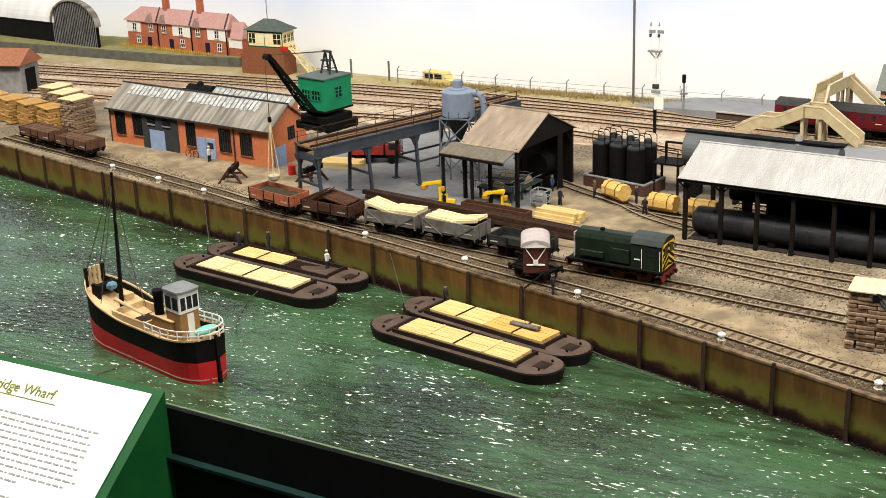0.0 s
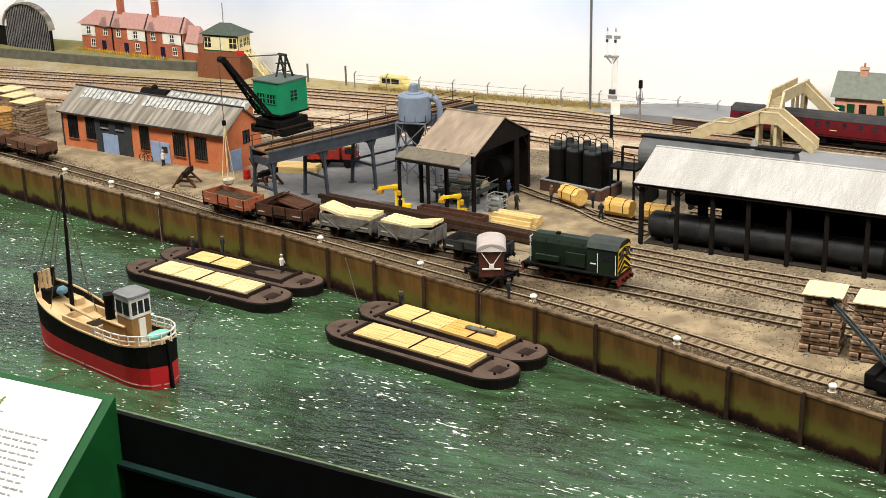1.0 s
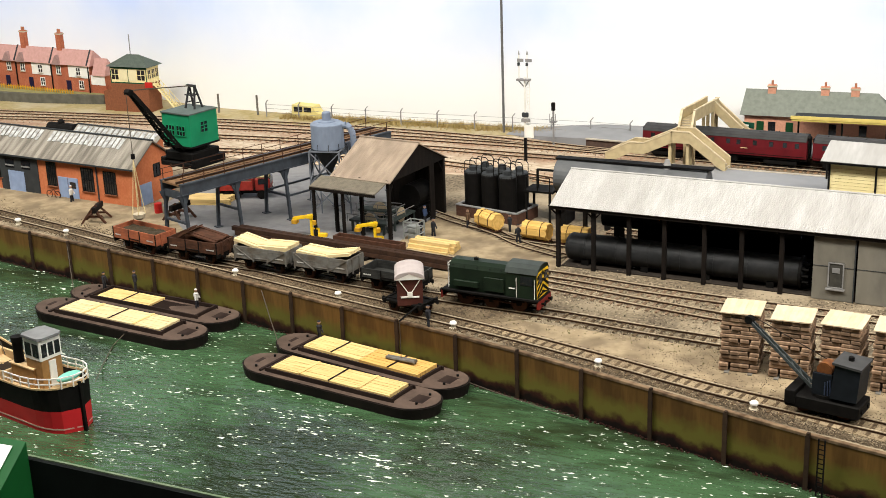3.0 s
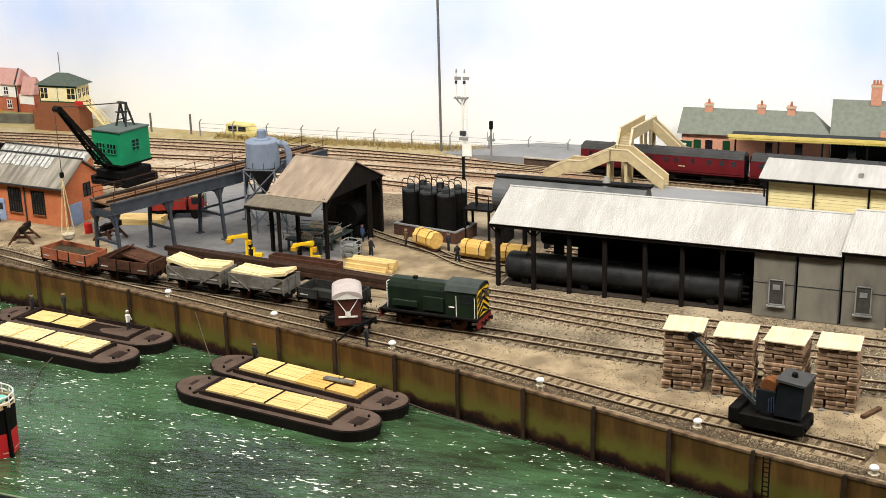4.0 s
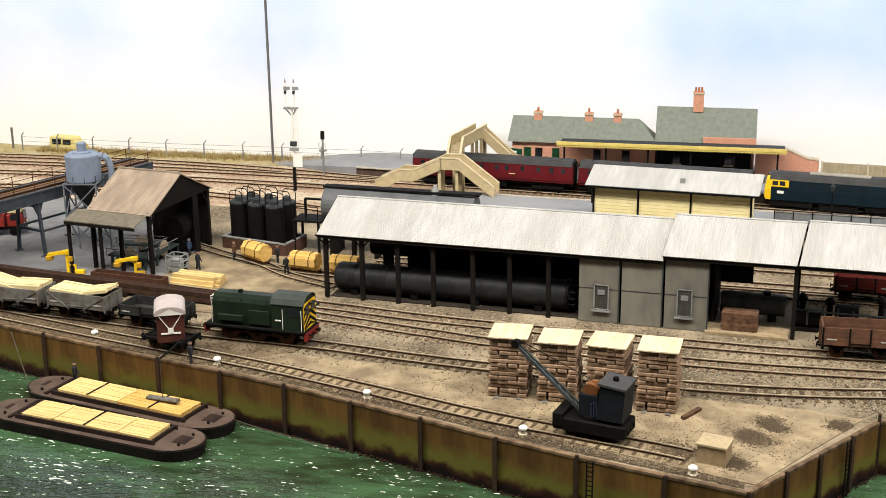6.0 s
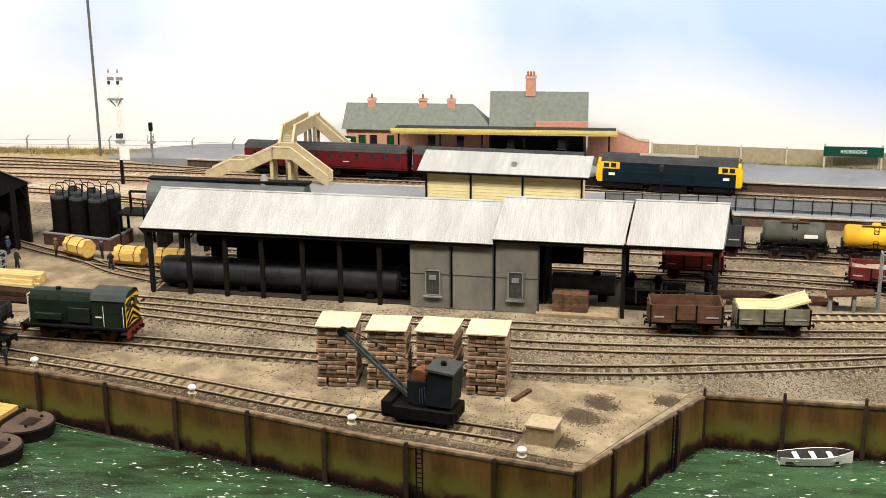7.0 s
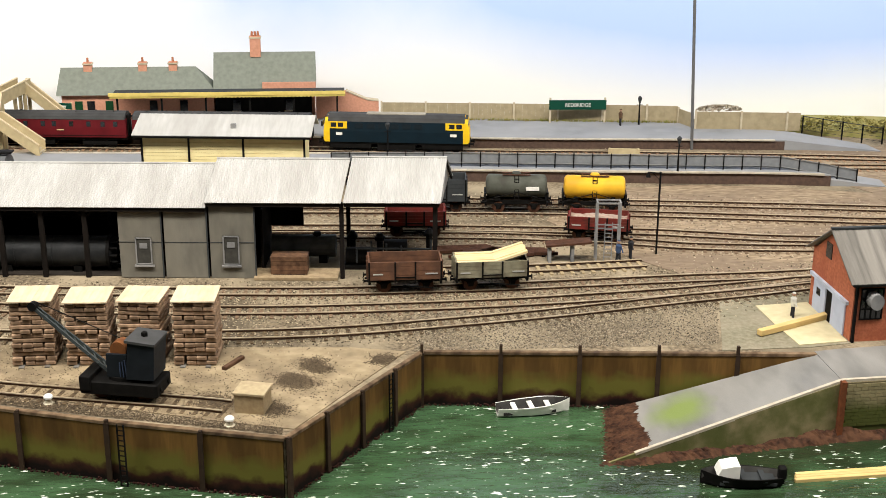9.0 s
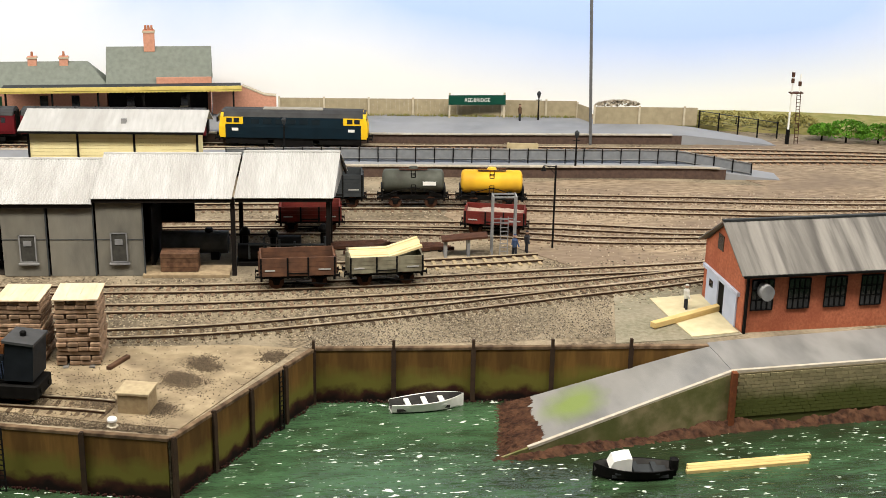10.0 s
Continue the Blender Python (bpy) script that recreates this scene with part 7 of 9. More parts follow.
    part("vent", lathe(B(), [(2.2, 51), (2.2, 60), (3.4, 62), (3.0, 65)], 12, (-27, -8)), BLACK, v, "black ventilator")
    # stern rail
    b = B()
    st = [(-L / 2 + L * t, plan(t, L, W) * 0.96, sheer(t)) for t in [0.004, 0.03, 0.07, 0.12, 0.18, 0.24, 0.30, 0.36]]
    loop = [(x, -y, z) for x, y, z in st[::-1]] + st
    for p, q in zip(loop, loop[1:]):
        for h in (5, 10):
            bar(b, (p[0], p[1], p[2] + h), (q[0], q[1], q[2] + h), 1.0)
    for p in loop:
        bar(b, p, (p[0], p[1], p[2] + 10.5), 1.0)
    part("stern_rail", b, WHITE, v, "white stern railing")
    # skiff
    b = B()
    bmesh.ops.create_uvsphere(b, u_segments=16, v_segments=8, radius=1, matrix=Matrix.Translation((-84, -4, 45)) @ Matrix.Diagonal((6, 13, 3.6, 1)))
    part("skiff", b, TURQUOISE, v, "upturned turquoise skiff", smooth=True)
    part("skiff_chock", box(B(), -87, -81, -8, 2, 32, 43), DECKWOOD, v)
    # mast, boom, rigging, winch
    part("mast", rod(B(), (46, 0, 34), (36, 0, 174), 2.4, 10, 1.3), TARRED, v, "dark mast")
    part("boom", rod(B(), (44, 8, 48), (-22, 20, 52), 1.8, 8, 1.2), DECKWOOD, v, "pale cargo boom")
    for p, q in (((36, 0, 170), (94, 8, 60)), ((36, 0, 170), (94, -8, 60)), ((36, 0, 166), (48, 22, 46)), ((36, 0, 166), (48, -22, 46)), ((39, 0, 130), (-12, 10, 54))):
        part("rigging_line", rod(B(), p, q, 0.4, 5), ROPE, v)
    b = B()
    rod(b, (72, -10, 52), (72, 10, 52), 5, 12)
    box(b, 66, 78, -12, -9, 40, 57), box(b, 66, 78, 9, 12, 40, 57)
    part("winch", b, BLACK, v, "black deck winch")
    for y in (-10, -5, 0, 5, 10):
        part("windbreak_post", box(B(), 88, 90, y - 1.6, y + 1.6, 50, 70), TARRED if y in (-10, 10) else DECKWOOD, v)
    part("bow_deckhouse", box(B(), 50, 60, -18, -8, 34, 46, 0.5), DECKWOOD, v)
    part("blue_bundle", box(B(), 60, 68, -8, 3, 50, 58, 2.5), mat("blue_cloth", (0.16, 0.30, 0.38), (0.10, 0.2, 0.28), size=5, rough=0.9), v, "folded blue tarpaulin")
    part("rudder", prism(B(), [(-L / 2 - 4, -8), (-L / 2 + 1, -8), (-L / 2 + 1, 46), (-L / 2 - 1.5, 46)], -1.2, 1.2, "y"), BLACK, v, "black rudder post")
    part("anchor", box(B(), 76, 82, -23, -21, 38, 48, 0.5), BLACK, v)
    return v


puffer(at(-851, 787, WATER_Z, 165) @ Matrix.Diagonal((1.01, 1, 1.03, 1)))


def barge(m, label, cargo):
    v = thing("lighter_barge", m, label, "barge", "timber barges")
    L, W = 222, 50
    def outline(s=1.0):
        pts = []
        for k in range(13):
            a = math.pi / 2 - math.pi * k / 12
            pts.append((L / 2 - 30 + 30 * math.cos(a), (W / 2) * math.sin(a)))
        for k in range(13):
            a = -math.pi / 2 - math.pi * k / 12
            pts.append((-L / 2 + 30 + 30 * math.cos(a), (W / 2) * math.sin(a)))
        return [(x * (1 - (1 - s) * 0.4), y * s) for x, y in pts]
    def shell(ring, lo, hi, rise):
        """A hull band that sweeps up a little at both ends."""
        b = B()
        low = [b.verts.new((x * 0.97, y * 0.93, lo)) for x, y in ring]
        top = [b.verts.new((x, y, hi + rise * (abs(x) / (L / 2)) ** 3)) for x, y in ring]
        mid = b.verts.new((0, 0, hi))
        n_ = len(ring)
        for k in range(n_):
            b.faces.new((low[k], low[(k + 1) % n_], top[(k + 1) % n_], top[k]))
            b.faces.new((top[k], top[(k + 1) % n_], mid))
        b.faces.new(low[::-1])
        bmesh.ops.recalc_face_normals(b, faces=b.faces)
        return b
    part("hull", shell(outline(), -8, 12, 3), mat("barge_black_side", (0.010, 0.0075, 0.0062), (0.006, 0.0045, 0.004), size=12, rough=0.7, bump=0.2, stain=(0.022, 0.015, 0.012), stain_size=25), v, "blackened wooden hull")
    part("deck", shell(outline(0.965), 10, 13.2, 3), mat("barge_deck", (0.115, 0.080, 0.062), (0.075, 0.052, 0.041), size=10, rough=0.7, bump=0.2, stain=(0.05, 0.035, 0.028), stain_size=18), v, "worn brown deck")
    for x0, x1, y0, y1 in ((-74, 74, -18, -16.4), (-74, 74, 16.4, 18), (-72, -70, -16.4, 16.4), (70, 72, -16.4, 16.4)):
        part("coaming", box(B(), x0, x1, y0, y1, 12, 20, 0.3), BARGE_BROWN, v, "dark hatch coaming")
    for x0, x1, w in ((84, 98, 8), (-97, -92, 6)):
        part("hatch_cover", box(B(), x0, x1, -w, w, 13, 15.8, 0.3), BARGE_BROWN, v, "low dark hatch cover")
    part("cross_beam", box(B(), -80, -77, -20, 20, 13, 17), BARGE_BROWN, v)
    # no opening here: a dark plate paints the shaded hold
    part("hold", box(B(), -70, 70, -16.4, 16.4, 12, 13.8), mat("barge_hold_shade", (0.014, 0.008, 0.006), rough=0.9), v, "dark plate standing for the shaded open hold")
    for x, y in ((94, 11), (94, -11), (-88, 14), (-88, -14)):
        part("bollard_post", rod(B(), (x, y, 13), (x, y, 18), 1.2, 8), BLACK, v)
    # planked cargo: bundles of boards laid across
    for x0, x1, z, material in cargo:
        b = B()
        rr = random.Random(int(x0 + 500))
        n = round((x1 - x0) / 34)
        for g in range(n):
            xa, xb = x0 + (x1 - x0) * g / n, x0 + (x1 - x0) * (g + 1) / n
            for k in range(12):
                y = -15.8 + 31.6 * k / 12
                box(b, xa + 0.1 + rr.random() * 0.4, xb - 0.1 - rr.random() * 0.4, y + 0.1, y + 31.6 / 12 - 0.1, 14, z + rr.uniform(-0.3, 0.3))
        tagged(part("timber_cargo", b, material, v, "pale sawn timber cargo"), kind="stuff")
        for g in range(1, n):
            x = x0 + (x1 - x0) * g / n
            mid_ = g == n // 2
            # the dark middle strip is no batten: it paints the shaded gap between bundles
            part("batten", box(B(), x - (0.9 if mid_ else 1.4), x + (0.9 if mid_ else 1.4), -15.6, 15.6, z + 0.35, z + 0.9), TARRED if mid_ else TIMBER, v)
    return v


barge(at(-570, 908, WATER_Z, -11) @ Matrix.Diagonal((1.02, 1, 0.74, 1)), "dark brown lighter loaded with pale timber", [(-68, 68, 21.5, TIMBER)])
barge(at(-563, 960, WATER_Z, -13.5) @ Matrix.Diagonal((1.04, 1, 0.74, 1)), "dark brown lighter with golden timber against the quay", [(-68, 0, 22.5, TIMBER), (0, 68, 22.5, mat("honey_timber", (0.66, 0.41, 0.13), (0.52, 0.30, 0.085), size=4, rough=0.8, bump=0.25, stretch=(0.2, 1, 1)))])
barge(at(-870, 982, WATER_Z, -8.5) @ Matrix.Diagonal((1.06, 1.04, 0.78, 1)), "dark brown lighter with pale timber cargo", [(-68, 68, 21, TIMBER_PALE)])
barge(at(-862, 1034, WATER_Z, -8) @ Matrix.Diagonal((1.06, 0.98, 0.74, 1)), "dark brown lighter half unloaded beside the quay", [(-68, 4, 17, TIMBER)])

def rope_line(name, pts, label):
    v = thing(name, at(0, 0), label, "rope", "mooring ropes")
    b = B()
    for p, q in zip(pts, pts[1:]):
        rod(b, p, q, 0.5, 5)
    part("rope", b, ROPE, v)

rope_line("mooring_rope", [(-660, 958, -35), (-688, 990, -18), (-712, 1017, 1)], "dark mooring rope from lighter to quay bollard")
rope_line("mooring_rope", [(-968, 1034, -35), (-1000, 1072, -17), (-1035, 1114, 3)], "dark mooring rope from lighter to quay bollard")
rope_line("mooring_rope", [(-462, 942, -34), (-425, 940, -42), (-340, 912, -43)], "slack mooring rope lying along the quay wall")
rope_line("mooring_rope", [(-765, 800, -18), (-822, 884, -44), (-846, 936, -45), (-842, 956, -37)], "dark rope from the boat to the lighter")
rope_line("mooring_rope", [(-848, 770, -34), (-856, 758, -44), (-868, 722, -45)], "dark anchor rope from the boat to the water")

def rowing_boat(m, label, material, L=60, W=21, cuddy=False):
    v = thing("rowing_boat", m, label, "boat", "small boats")
    ts = [i / 14 for i in range(15)]
    b = B()
    def hb(t):
        return W / 2 * (0.62 + 0.38 * math.sin(math.pi * min(1, t / 0.9))) if t < 0.55 else W / 2 * max(0.03, 1 - ((t - 0.55) / 0.45) ** 2.0)
    rows = []
    for t in ts:
        x, h = -L / 2 + L * t, hb(t)
        zt = 8 + 3 * t * t
        rows.append([(x, -h, zt), (x, -h * 0.8, 1.5), (x, -h * 0.3, -1.5), (x, h * 0.3, -1.5), (x, h * 0.8, 1.5), (x, h, zt), (x, h * 0.88, zt), (x, h * 0.66, 2.5), (x, -h * 0.66, 2.5), (x, -h * 0.88, zt)])
    vv = [[b.verts.new(p) for p in r] for r in rows]
    for p, q in zip(vv, vv[1:]):
        for i in range(10):
            b.faces.new((p[i], p[(i + 1) % 10], q[(i + 1) % 10], q[i]))
    for f_, face in enumerate(b.faces):
        face.material_index = 1 if f_ % 10 in (6, 7, 8) else 0
    b.faces.new(vv[0]), b.faces.new(vv[-1][::-1])
    hull_ = part("hull", b, material, v)
    hull_.data.materials.append(mat("boat_inside", (0.06, 0.057, 0.053), (0.04, 0.038, 0.036), size=6, rough=0.8))
    for x in (-16, -2, 12):
        part("thwart", box(B(), x - 2, x + 2, -W * 0.42, W * 0.42, 5.5, 6.6), WHITE if not cuddy else DARK_GREY, v, "plank seat")
    b = B()
    box(b, -L / 2 + 4, L / 2 - 13, -W * 0.36, W * 0.36, 2.4, 4.6)
    part("bottom_board", b, mat("boat_bilge", (0.03, 0.028, 0.026), (0.02, 0.019, 0.018), size=6, rough=0.8) if not cuddy else DARK_GREY, v)
    if cuddy:
        part("cuddy", prism(B(), [(2, 7), (18, 9), (15, 15), (6, 17), (2, 17)], -7.5, 7.5, "y"), WHITE, v, "white cabin cuddy")
        b = B()
        box(b, -L / 2 - 4, -L / 2 + 2, -3, 3, 4, 14, 1), box(b, -L / 2 - 3, -L / 2, -1, 1, -4, 5)
        part("outboard_motor", b, BLACK, v, "black outboard motor")
    return v

rowing_boat(at(187, 945, WATER_Z, 6), "white wooden rowing boat with plank seats", WHITE)
rowing_boat(at(321, 819, WATER_Z, 175), "black workboat with white cuddy and outboard motor", BLACK, L=58, W=24, cuddy=True)
v = thing("floating_baulk", at(411, 826, WATER_Z, 4), "pale floating timber baulks beside the slipway", "timber")
for k in range(3):
    part("baulk", box(B(), -50 + k * 2, 46 + k * 3, k * 4 - 6, k * 4 - 2.4, -1, 2.6, 0.3), TIMBER, v)

# ---- quay furniture ----
def bollard(m):
    v = thing("bollard", m, "white-topped mushroom mooring bollard", "bollard", "quay bollards")
    part("base", lathe(B(), [(5, 0), (5, 1.2), (3.2, 1.6), (2.8, 5)], 14), mat("bollard_cream", (0.55, 0.5, 0.38), (0.4, 0.35, 0.26), size=4, rough=0.7), v)
    part("cap", lathe(B(), [(3, 5), (4.4, 6), (4.4, 7.6), (3.2, 9), (1, 9.6)], 14), WHITE, v, "white cap")
    return v

b0 = bollard(at(-1130, 1144) @ Matrix.Scale(0.9, 4))
for x, y in ((-1042, 1124), (-940, 1102), (-765, 1054), (-625, 1022), (-481, 979), (-325, 932), (-182, 886), (-46, 841), (-1230, 1171)):
    copy_thing(b0, at(x, y) @ Matrix.Scale(0.9, 4))
v = thing("crate", at(-31, 868, 0, -14), "weathered wooden crate on the quay", "crate")
part("body", box(B(), -11, 11, -10, 10, 0, 15, 0.3), mat("crate_wood", (0.34, 0.26, 0.15), (0.26, 0.19, 0.11), size=4, rough=0.85), v)
part("lid", box(B(), -12, 12, -11, 11, 15, 17, 0.3), mat("crate_lid", (0.42, 0.34, 0.21), (0.33, 0.26, 0.16), size=4, rough=0.85), v, "pale boarded lid")
v = thing("loose_sleeper", at(-52, 949, 0, 60), "loose dark sleeper lying on the dirt", "sleeper")
part("beam", box(B(), -13, 13, -2, 2, 0.5, 3.5, 0.3), CREOSOTE, v)

FIG = {}
def figurine(x, y, z=0, rz=0, top="dark"):
    """A tiny painted model figure as one plain shape."""
    cols = {"dark": (0.03, 0.03, 0.035), "white": (0.7, 0.69, 0.64), "blue": (0.05, 0.08, 0.16), "brown": (0.12, 0.07, 0.04)}
    if top not in FIG:
        b = B()
        for s in (-1, 1):
            rod(b, (0, s * 2.2, 0), (0, s * 1.2, 10), 1.1, 6, 1.3)
            rod(b, (0, s * 2.4, 17), (1.5, s * 4.4, 10.5), 0.9, 6, 0.7)
        lathe(b, [(2.0, 9.5), (2.6, 13), (2.9, 17), (1.2, 18.6), (1.2, 19.2), (1.8, 20.2), (1.8, 21.8), (0.8, 22.8)], 8)
        FIG[top] = mesh_of("figurine", b, mat("figure_" + top, cols[top], tuple(c * 0.6 for c in cols[top]), size=9, rough=0.8, bump=0.1))
        FIG[top].materials.append(mat("figure_trousers", (0.025, 0.025, 0.03), rough=0.8, bump=0.1))
        FIG[top].materials.append(mat("figure_face", (0.42, 0.26, 0.18), rough=0.8, bump=0.1))
        for f in FIG[top].polygons:
            f.material_index = 1 if f.center.z < 0.0095 else 2 if f.center.z > 0.0192 and f.center.z < 0.0215 else 0
    o = new("figurine", FIG[top])
    o.matrix_world = at(x, y, z, rz)
    tagged(o, {"dark": "tiny dark painted model figure standing", "white": "tiny model figure painted with white shirt", "blue": "tiny model figure painted in blue overalls", "brown": "tiny model figure painted in brown overalls"}[top], "figurine", "model figures")

for a in ((-505, 975, 0, 30, "dark"), (-632, 990, -36, 60, "dark"), (-624, 1237, 0, 10, "dark"), (-610, 1241, 0, 70, "dark"), (-584, 1285, 0, 0, "brown"), (-530, 1281, 0, 30, "dark"), (-507, 1245, 0, 90, "dark"),
          (-1128, 1249, 0, 0, "white"), (422, 1022, 1.4, 0, "white"), (314, 1186, 0, 0, "dark"), (300, 1176, 0, 40, "blue"), (404, 1690, 13, 0, "brown"), (-940, 1054, -36, 0, "dark"), (-900, 1057, -31.5, 20, "dark"), (-806, 1036, -36, 0, "white"),
          (-640, 1287, 0, 0, "blue")):
    figurine(*a)

def buffer_stop(m):
    v = thing("buffer_stop", m, "old rusty bent-rail buffer stop beside the track", "buffer stop", "buffer stops")
    for y in (-9, 9):
        b = B()
        for p, q in (((-16, 0), (-2, 19)), ((-2, 19), (14, 0)), ((-10, 8), (9, 8)), ((-2, 19), (3, 22))):
            bar(b, (p[0], y * (1.5 if p[1] == 0 else 1), p[1] + 1), (q[0], y * (1.5 if q[1] == 0 else 1), q[1] + 1), 2.4)
        part("side_frame", b, RUST, v, "rusty bent-rail side frame")
    part("buffer_beam", box(B(), -1, 4, -17, 17, 15, 22, 0.5), TARRED, v, "dark timber buffer beam")
    part("tie_beam", box(B(), -12, -9, -11, 11, 5, 8), RUST, v)
    return v

buffer_stop(at(-1040, 1184, 0, 20))
buffer_stop(at(-942, 1219, 0, -10))
v = thing("plank_stack", at(-948, 1295, 1, 12), "low stack of fresh planks in the yard", "timber stack")
for k in range(3):
    for i in range(5):
        part("plank", box(B(), -34 + (i * 7) % 5, 34 - (i * 5) % 6, i * 6 - 15, i * 6 - 9.4, k * 2.6, k * 2.6 + 2.3), TIMBER, v)
v = thing("red_drum", at(-985, 1236), "small bright red oil drum by the wall", "drum")
part("shell", lathe(B(), [(5, 0), (5, 6), (5.3, 6.3), (5, 6.6), (5, 13)], 14), BRIGHT_RED, v)
v = thing("bicycle_heap", at(-1165, 1259, 0, -5), "rusty bicycle leaning by the workshop wall", "bicycle")
b = B()
for x in (-7, 7):
    for k in range(12):
        a0, a1 = 2 * math.pi * k / 12, 2 * math.pi * (k + 1) / 12
        bar(b, (x + 5 * math.cos(a0), 0, 5 + 5 * math.sin(a0)), (x + 5 * math.cos(a1), 0, 5 + 5 * math.sin(a1)), 0.8)
bar(b, (-7, 0, 5), (0, 0, 12), 0.8), bar(b, (0, 0, 12), (7, 0, 5), 0.8), bar(b, (-3, 0, 11), (6, 0, 12), 0.8)
part("frame", b, RUST, v)


# ---- road vehicles ----
def lorry(m):
    v = thing("tipper_lorry", m, "red tipper lorry with cream cab in the yard", "lorry")
    for x in (-28, -14, 22):
        b = B()
        for s in (-1, 1):
            rod(b, (x, s * 9, 6.5), (x, s * 13.5, 6.5), 6.5, 14)
        part("wheel", b, BLACK, v)
    part("chassis", box(B(), -42, 36, -9, 9, 8, 13), BLACK, v)
    b = B()
    box(b, -42, 10, -15, -13.5, 14, 27), box(b, -42, 10, 13.5, 15, 14, 27), box(b, -42, -40.5, -13.5, 13.5, 14, 27), box(b, 8.5, 10, -13.5, 13.5, 14, 30), box(b, -40.5, 8.5, -13.5, 13.5, 14, 15.5)
    part("tipper_body", b, mat("worn_lorry_red", (0.27, 0.03, 0.022), (0.19, 0.022, 0.017), size=8, rough=0.6, bump=0.1), v, "red tipping body")
    part("load", box(B(), -40, 8, -13, 13, 15.5, 22, 2), COAL, v)
    part("cab", box(B(), 13, 35, -13, 13, 12, 30, 1.5), MATS["worn_lorry_red"], v)
    part("cab_top", box(B(), 14, 33, -12.5, 12.5, 30, 39, 2.5), CREAM, v, "cream cab top")
    part("windscreen", box(B(), 32.5, 35.4, -11, 11, 22, 31), DARKGLASS, v)
    for s in (-1, 1):
        part("side_window", box(B(), 18, 29, s * 13 - 0.4, s * 13 + 0.4, 22, 30), DARKGLASS, v)
        part("headlight", lathe(B(), [(2, 0), (2, 1)], 10), WHITE, v, m=at(35, s * 9, 15, 0, 0, 90))
    return v

lorry(at(-909, 1330, 1, 20) @ Matrix.Scale(0.9, 4))
v = thing("delivery_van", at(-1056, 1782, -8, -4), "yellow parked van beyond the railway", "van")
b = prism(B(), [(-27, 7), (27, 7), (28, 18), (20, 20), (14, 30), (-26, 31)], -11, 11, "y")
part("body", b, mat("van_yellow", (0.70, 0.60, 0.24), (0.62, 0.52, 0.2), size=14, rough=0.5), v)
for x in (-17, 17):
    b = B()
    for s in (-1, 1):
        rod(b, (x, s * 8, 5), (x, s * 11.6, 5), 5, 12)
    part("wheel", b, BLACK, v)
for x0, x1 in ((-22, -6), (-3, 11)):
    part("side_window", box(B(), x0, x1, -11.4, -10.9, 20, 28), DARKGLASS, v)


# ---- brick net store by the slipway ----
def brick_store():
    v = thing("brick_store", at(452, 967, 0, 2.6) @ Matrix.Diagonal((0.9, 1.3, 1.05, 1)), "red brick store with grey sheeted roof and pale blue doors", "building")
    L, D, ze, zr = 330, 68, 52, 80
    skew = 0
    part("front_wall", box(B(), 0, L, 0, 3, 0, ze), BRICK_RED, v)
    part("back_wall", box(B(), 0, L, D - 3, D, 0, ze), BRICK_RED, v)
    for x in (0, L - 3):
        part("gable_wall", prism(B(), [(3.05, 0), (D - 3.05, 0), (D - 3.05, ze), (D / 2, zr - 1), (3.05, ze)], x, x + 3, "x"), BRICK_RED, v)
    for s in (0, 1):
        b = B()
        if s == 0:
            corrugated(b, [(-6, -5, ze - 2), (L, -5, ze - 2), (L, D / 2, zr), (-6, D / 2, zr)], 1.0, 5.0, 0.4)
        else:
            corrugated(b, [(L, D + 5, ze - 2), (-6, D + 5, ze - 2), (-6, D / 2, zr), (L, D / 2, zr)], 1.0, 5.0, 0.4)
        part("roof_slope", b, mat("dark_grey_sheeting", (0.155, 0.145, 0.13), (0.08, 0.074, 0.068), size=9, rough=0.8, bump=0.3, stain=(0.30, 0.28, 0.25), stain_size=10, stain_amount=0.6, stretch=(1, 0.1, 0.1)), v, "dark weathered sheeting roof")
    part("ridge_cap", bar(B(), (-6, D / 2, zr + 0.7), (L, D / 2, zr + 0.7), 3, 1.4), DARK_GREY, v)
    part("gutter", box(B(), -5, L, -6.4, -4.6, ze - 3.4, ze - 1.8), BLACK, v)
    part("drainpipe", box(B(), 1.0, 3.2, -2.2, -0.1, 0, ze - 3), BLACK, v, "black drainpipe")
    for k in range(8):
        window(v, 7 + 36 * k, 19, 21, 25, 0, (4, 3), BLACK)
    part("gable_window", box(B(), -0.8, 0.2, 38, 47, 52, 65), DARKGLASS, v)
    part("door_lintel", box(B(), -3, -0.1, 6, D - 2, 28, 31), mat("pale_blue_beam", (0.55, 0.6, 0.72), rough=0.6), v, "pale blue door track")
    part("door_leaf", box(B(), -1.8, -0.3, 9, 29, 0.5, 28), mat("pale_lilac_blue", (0.50, 0.55, 0.68), (0.44, 0.49, 0.62), size=10, rough=0.6), v, "pale blue sliding door")
    # black plate on the gable paints the unlit inside of the doorway
    part("doorway", box(B(), -0.4, 0.3, 29.2, 40, 0.5, 28), BLACK, v, "black plate standing for the dark open doorway")
    lf = part("door_leaf", box(B(), -1.8, -0.3, 40.2, 60, 0.5, 28), MATS["pale_lilac_blue"], v, "pale blue sliding door")
    part("door_window", box(B(), -2.2, -1.7, 48, 54, 16, 22), DARKGLASS, lf)
    ex = part("extract_hood", rod(B(), (18, -8, 36), (18, 0, 36), 6.5, 16), GREY_SHEET, v, "pale round extractor hood")
    return v

brick_store()
v = thing("concrete_slab", at(0, 0), "pale concrete slab before the store doors", "slab", kind="structure")
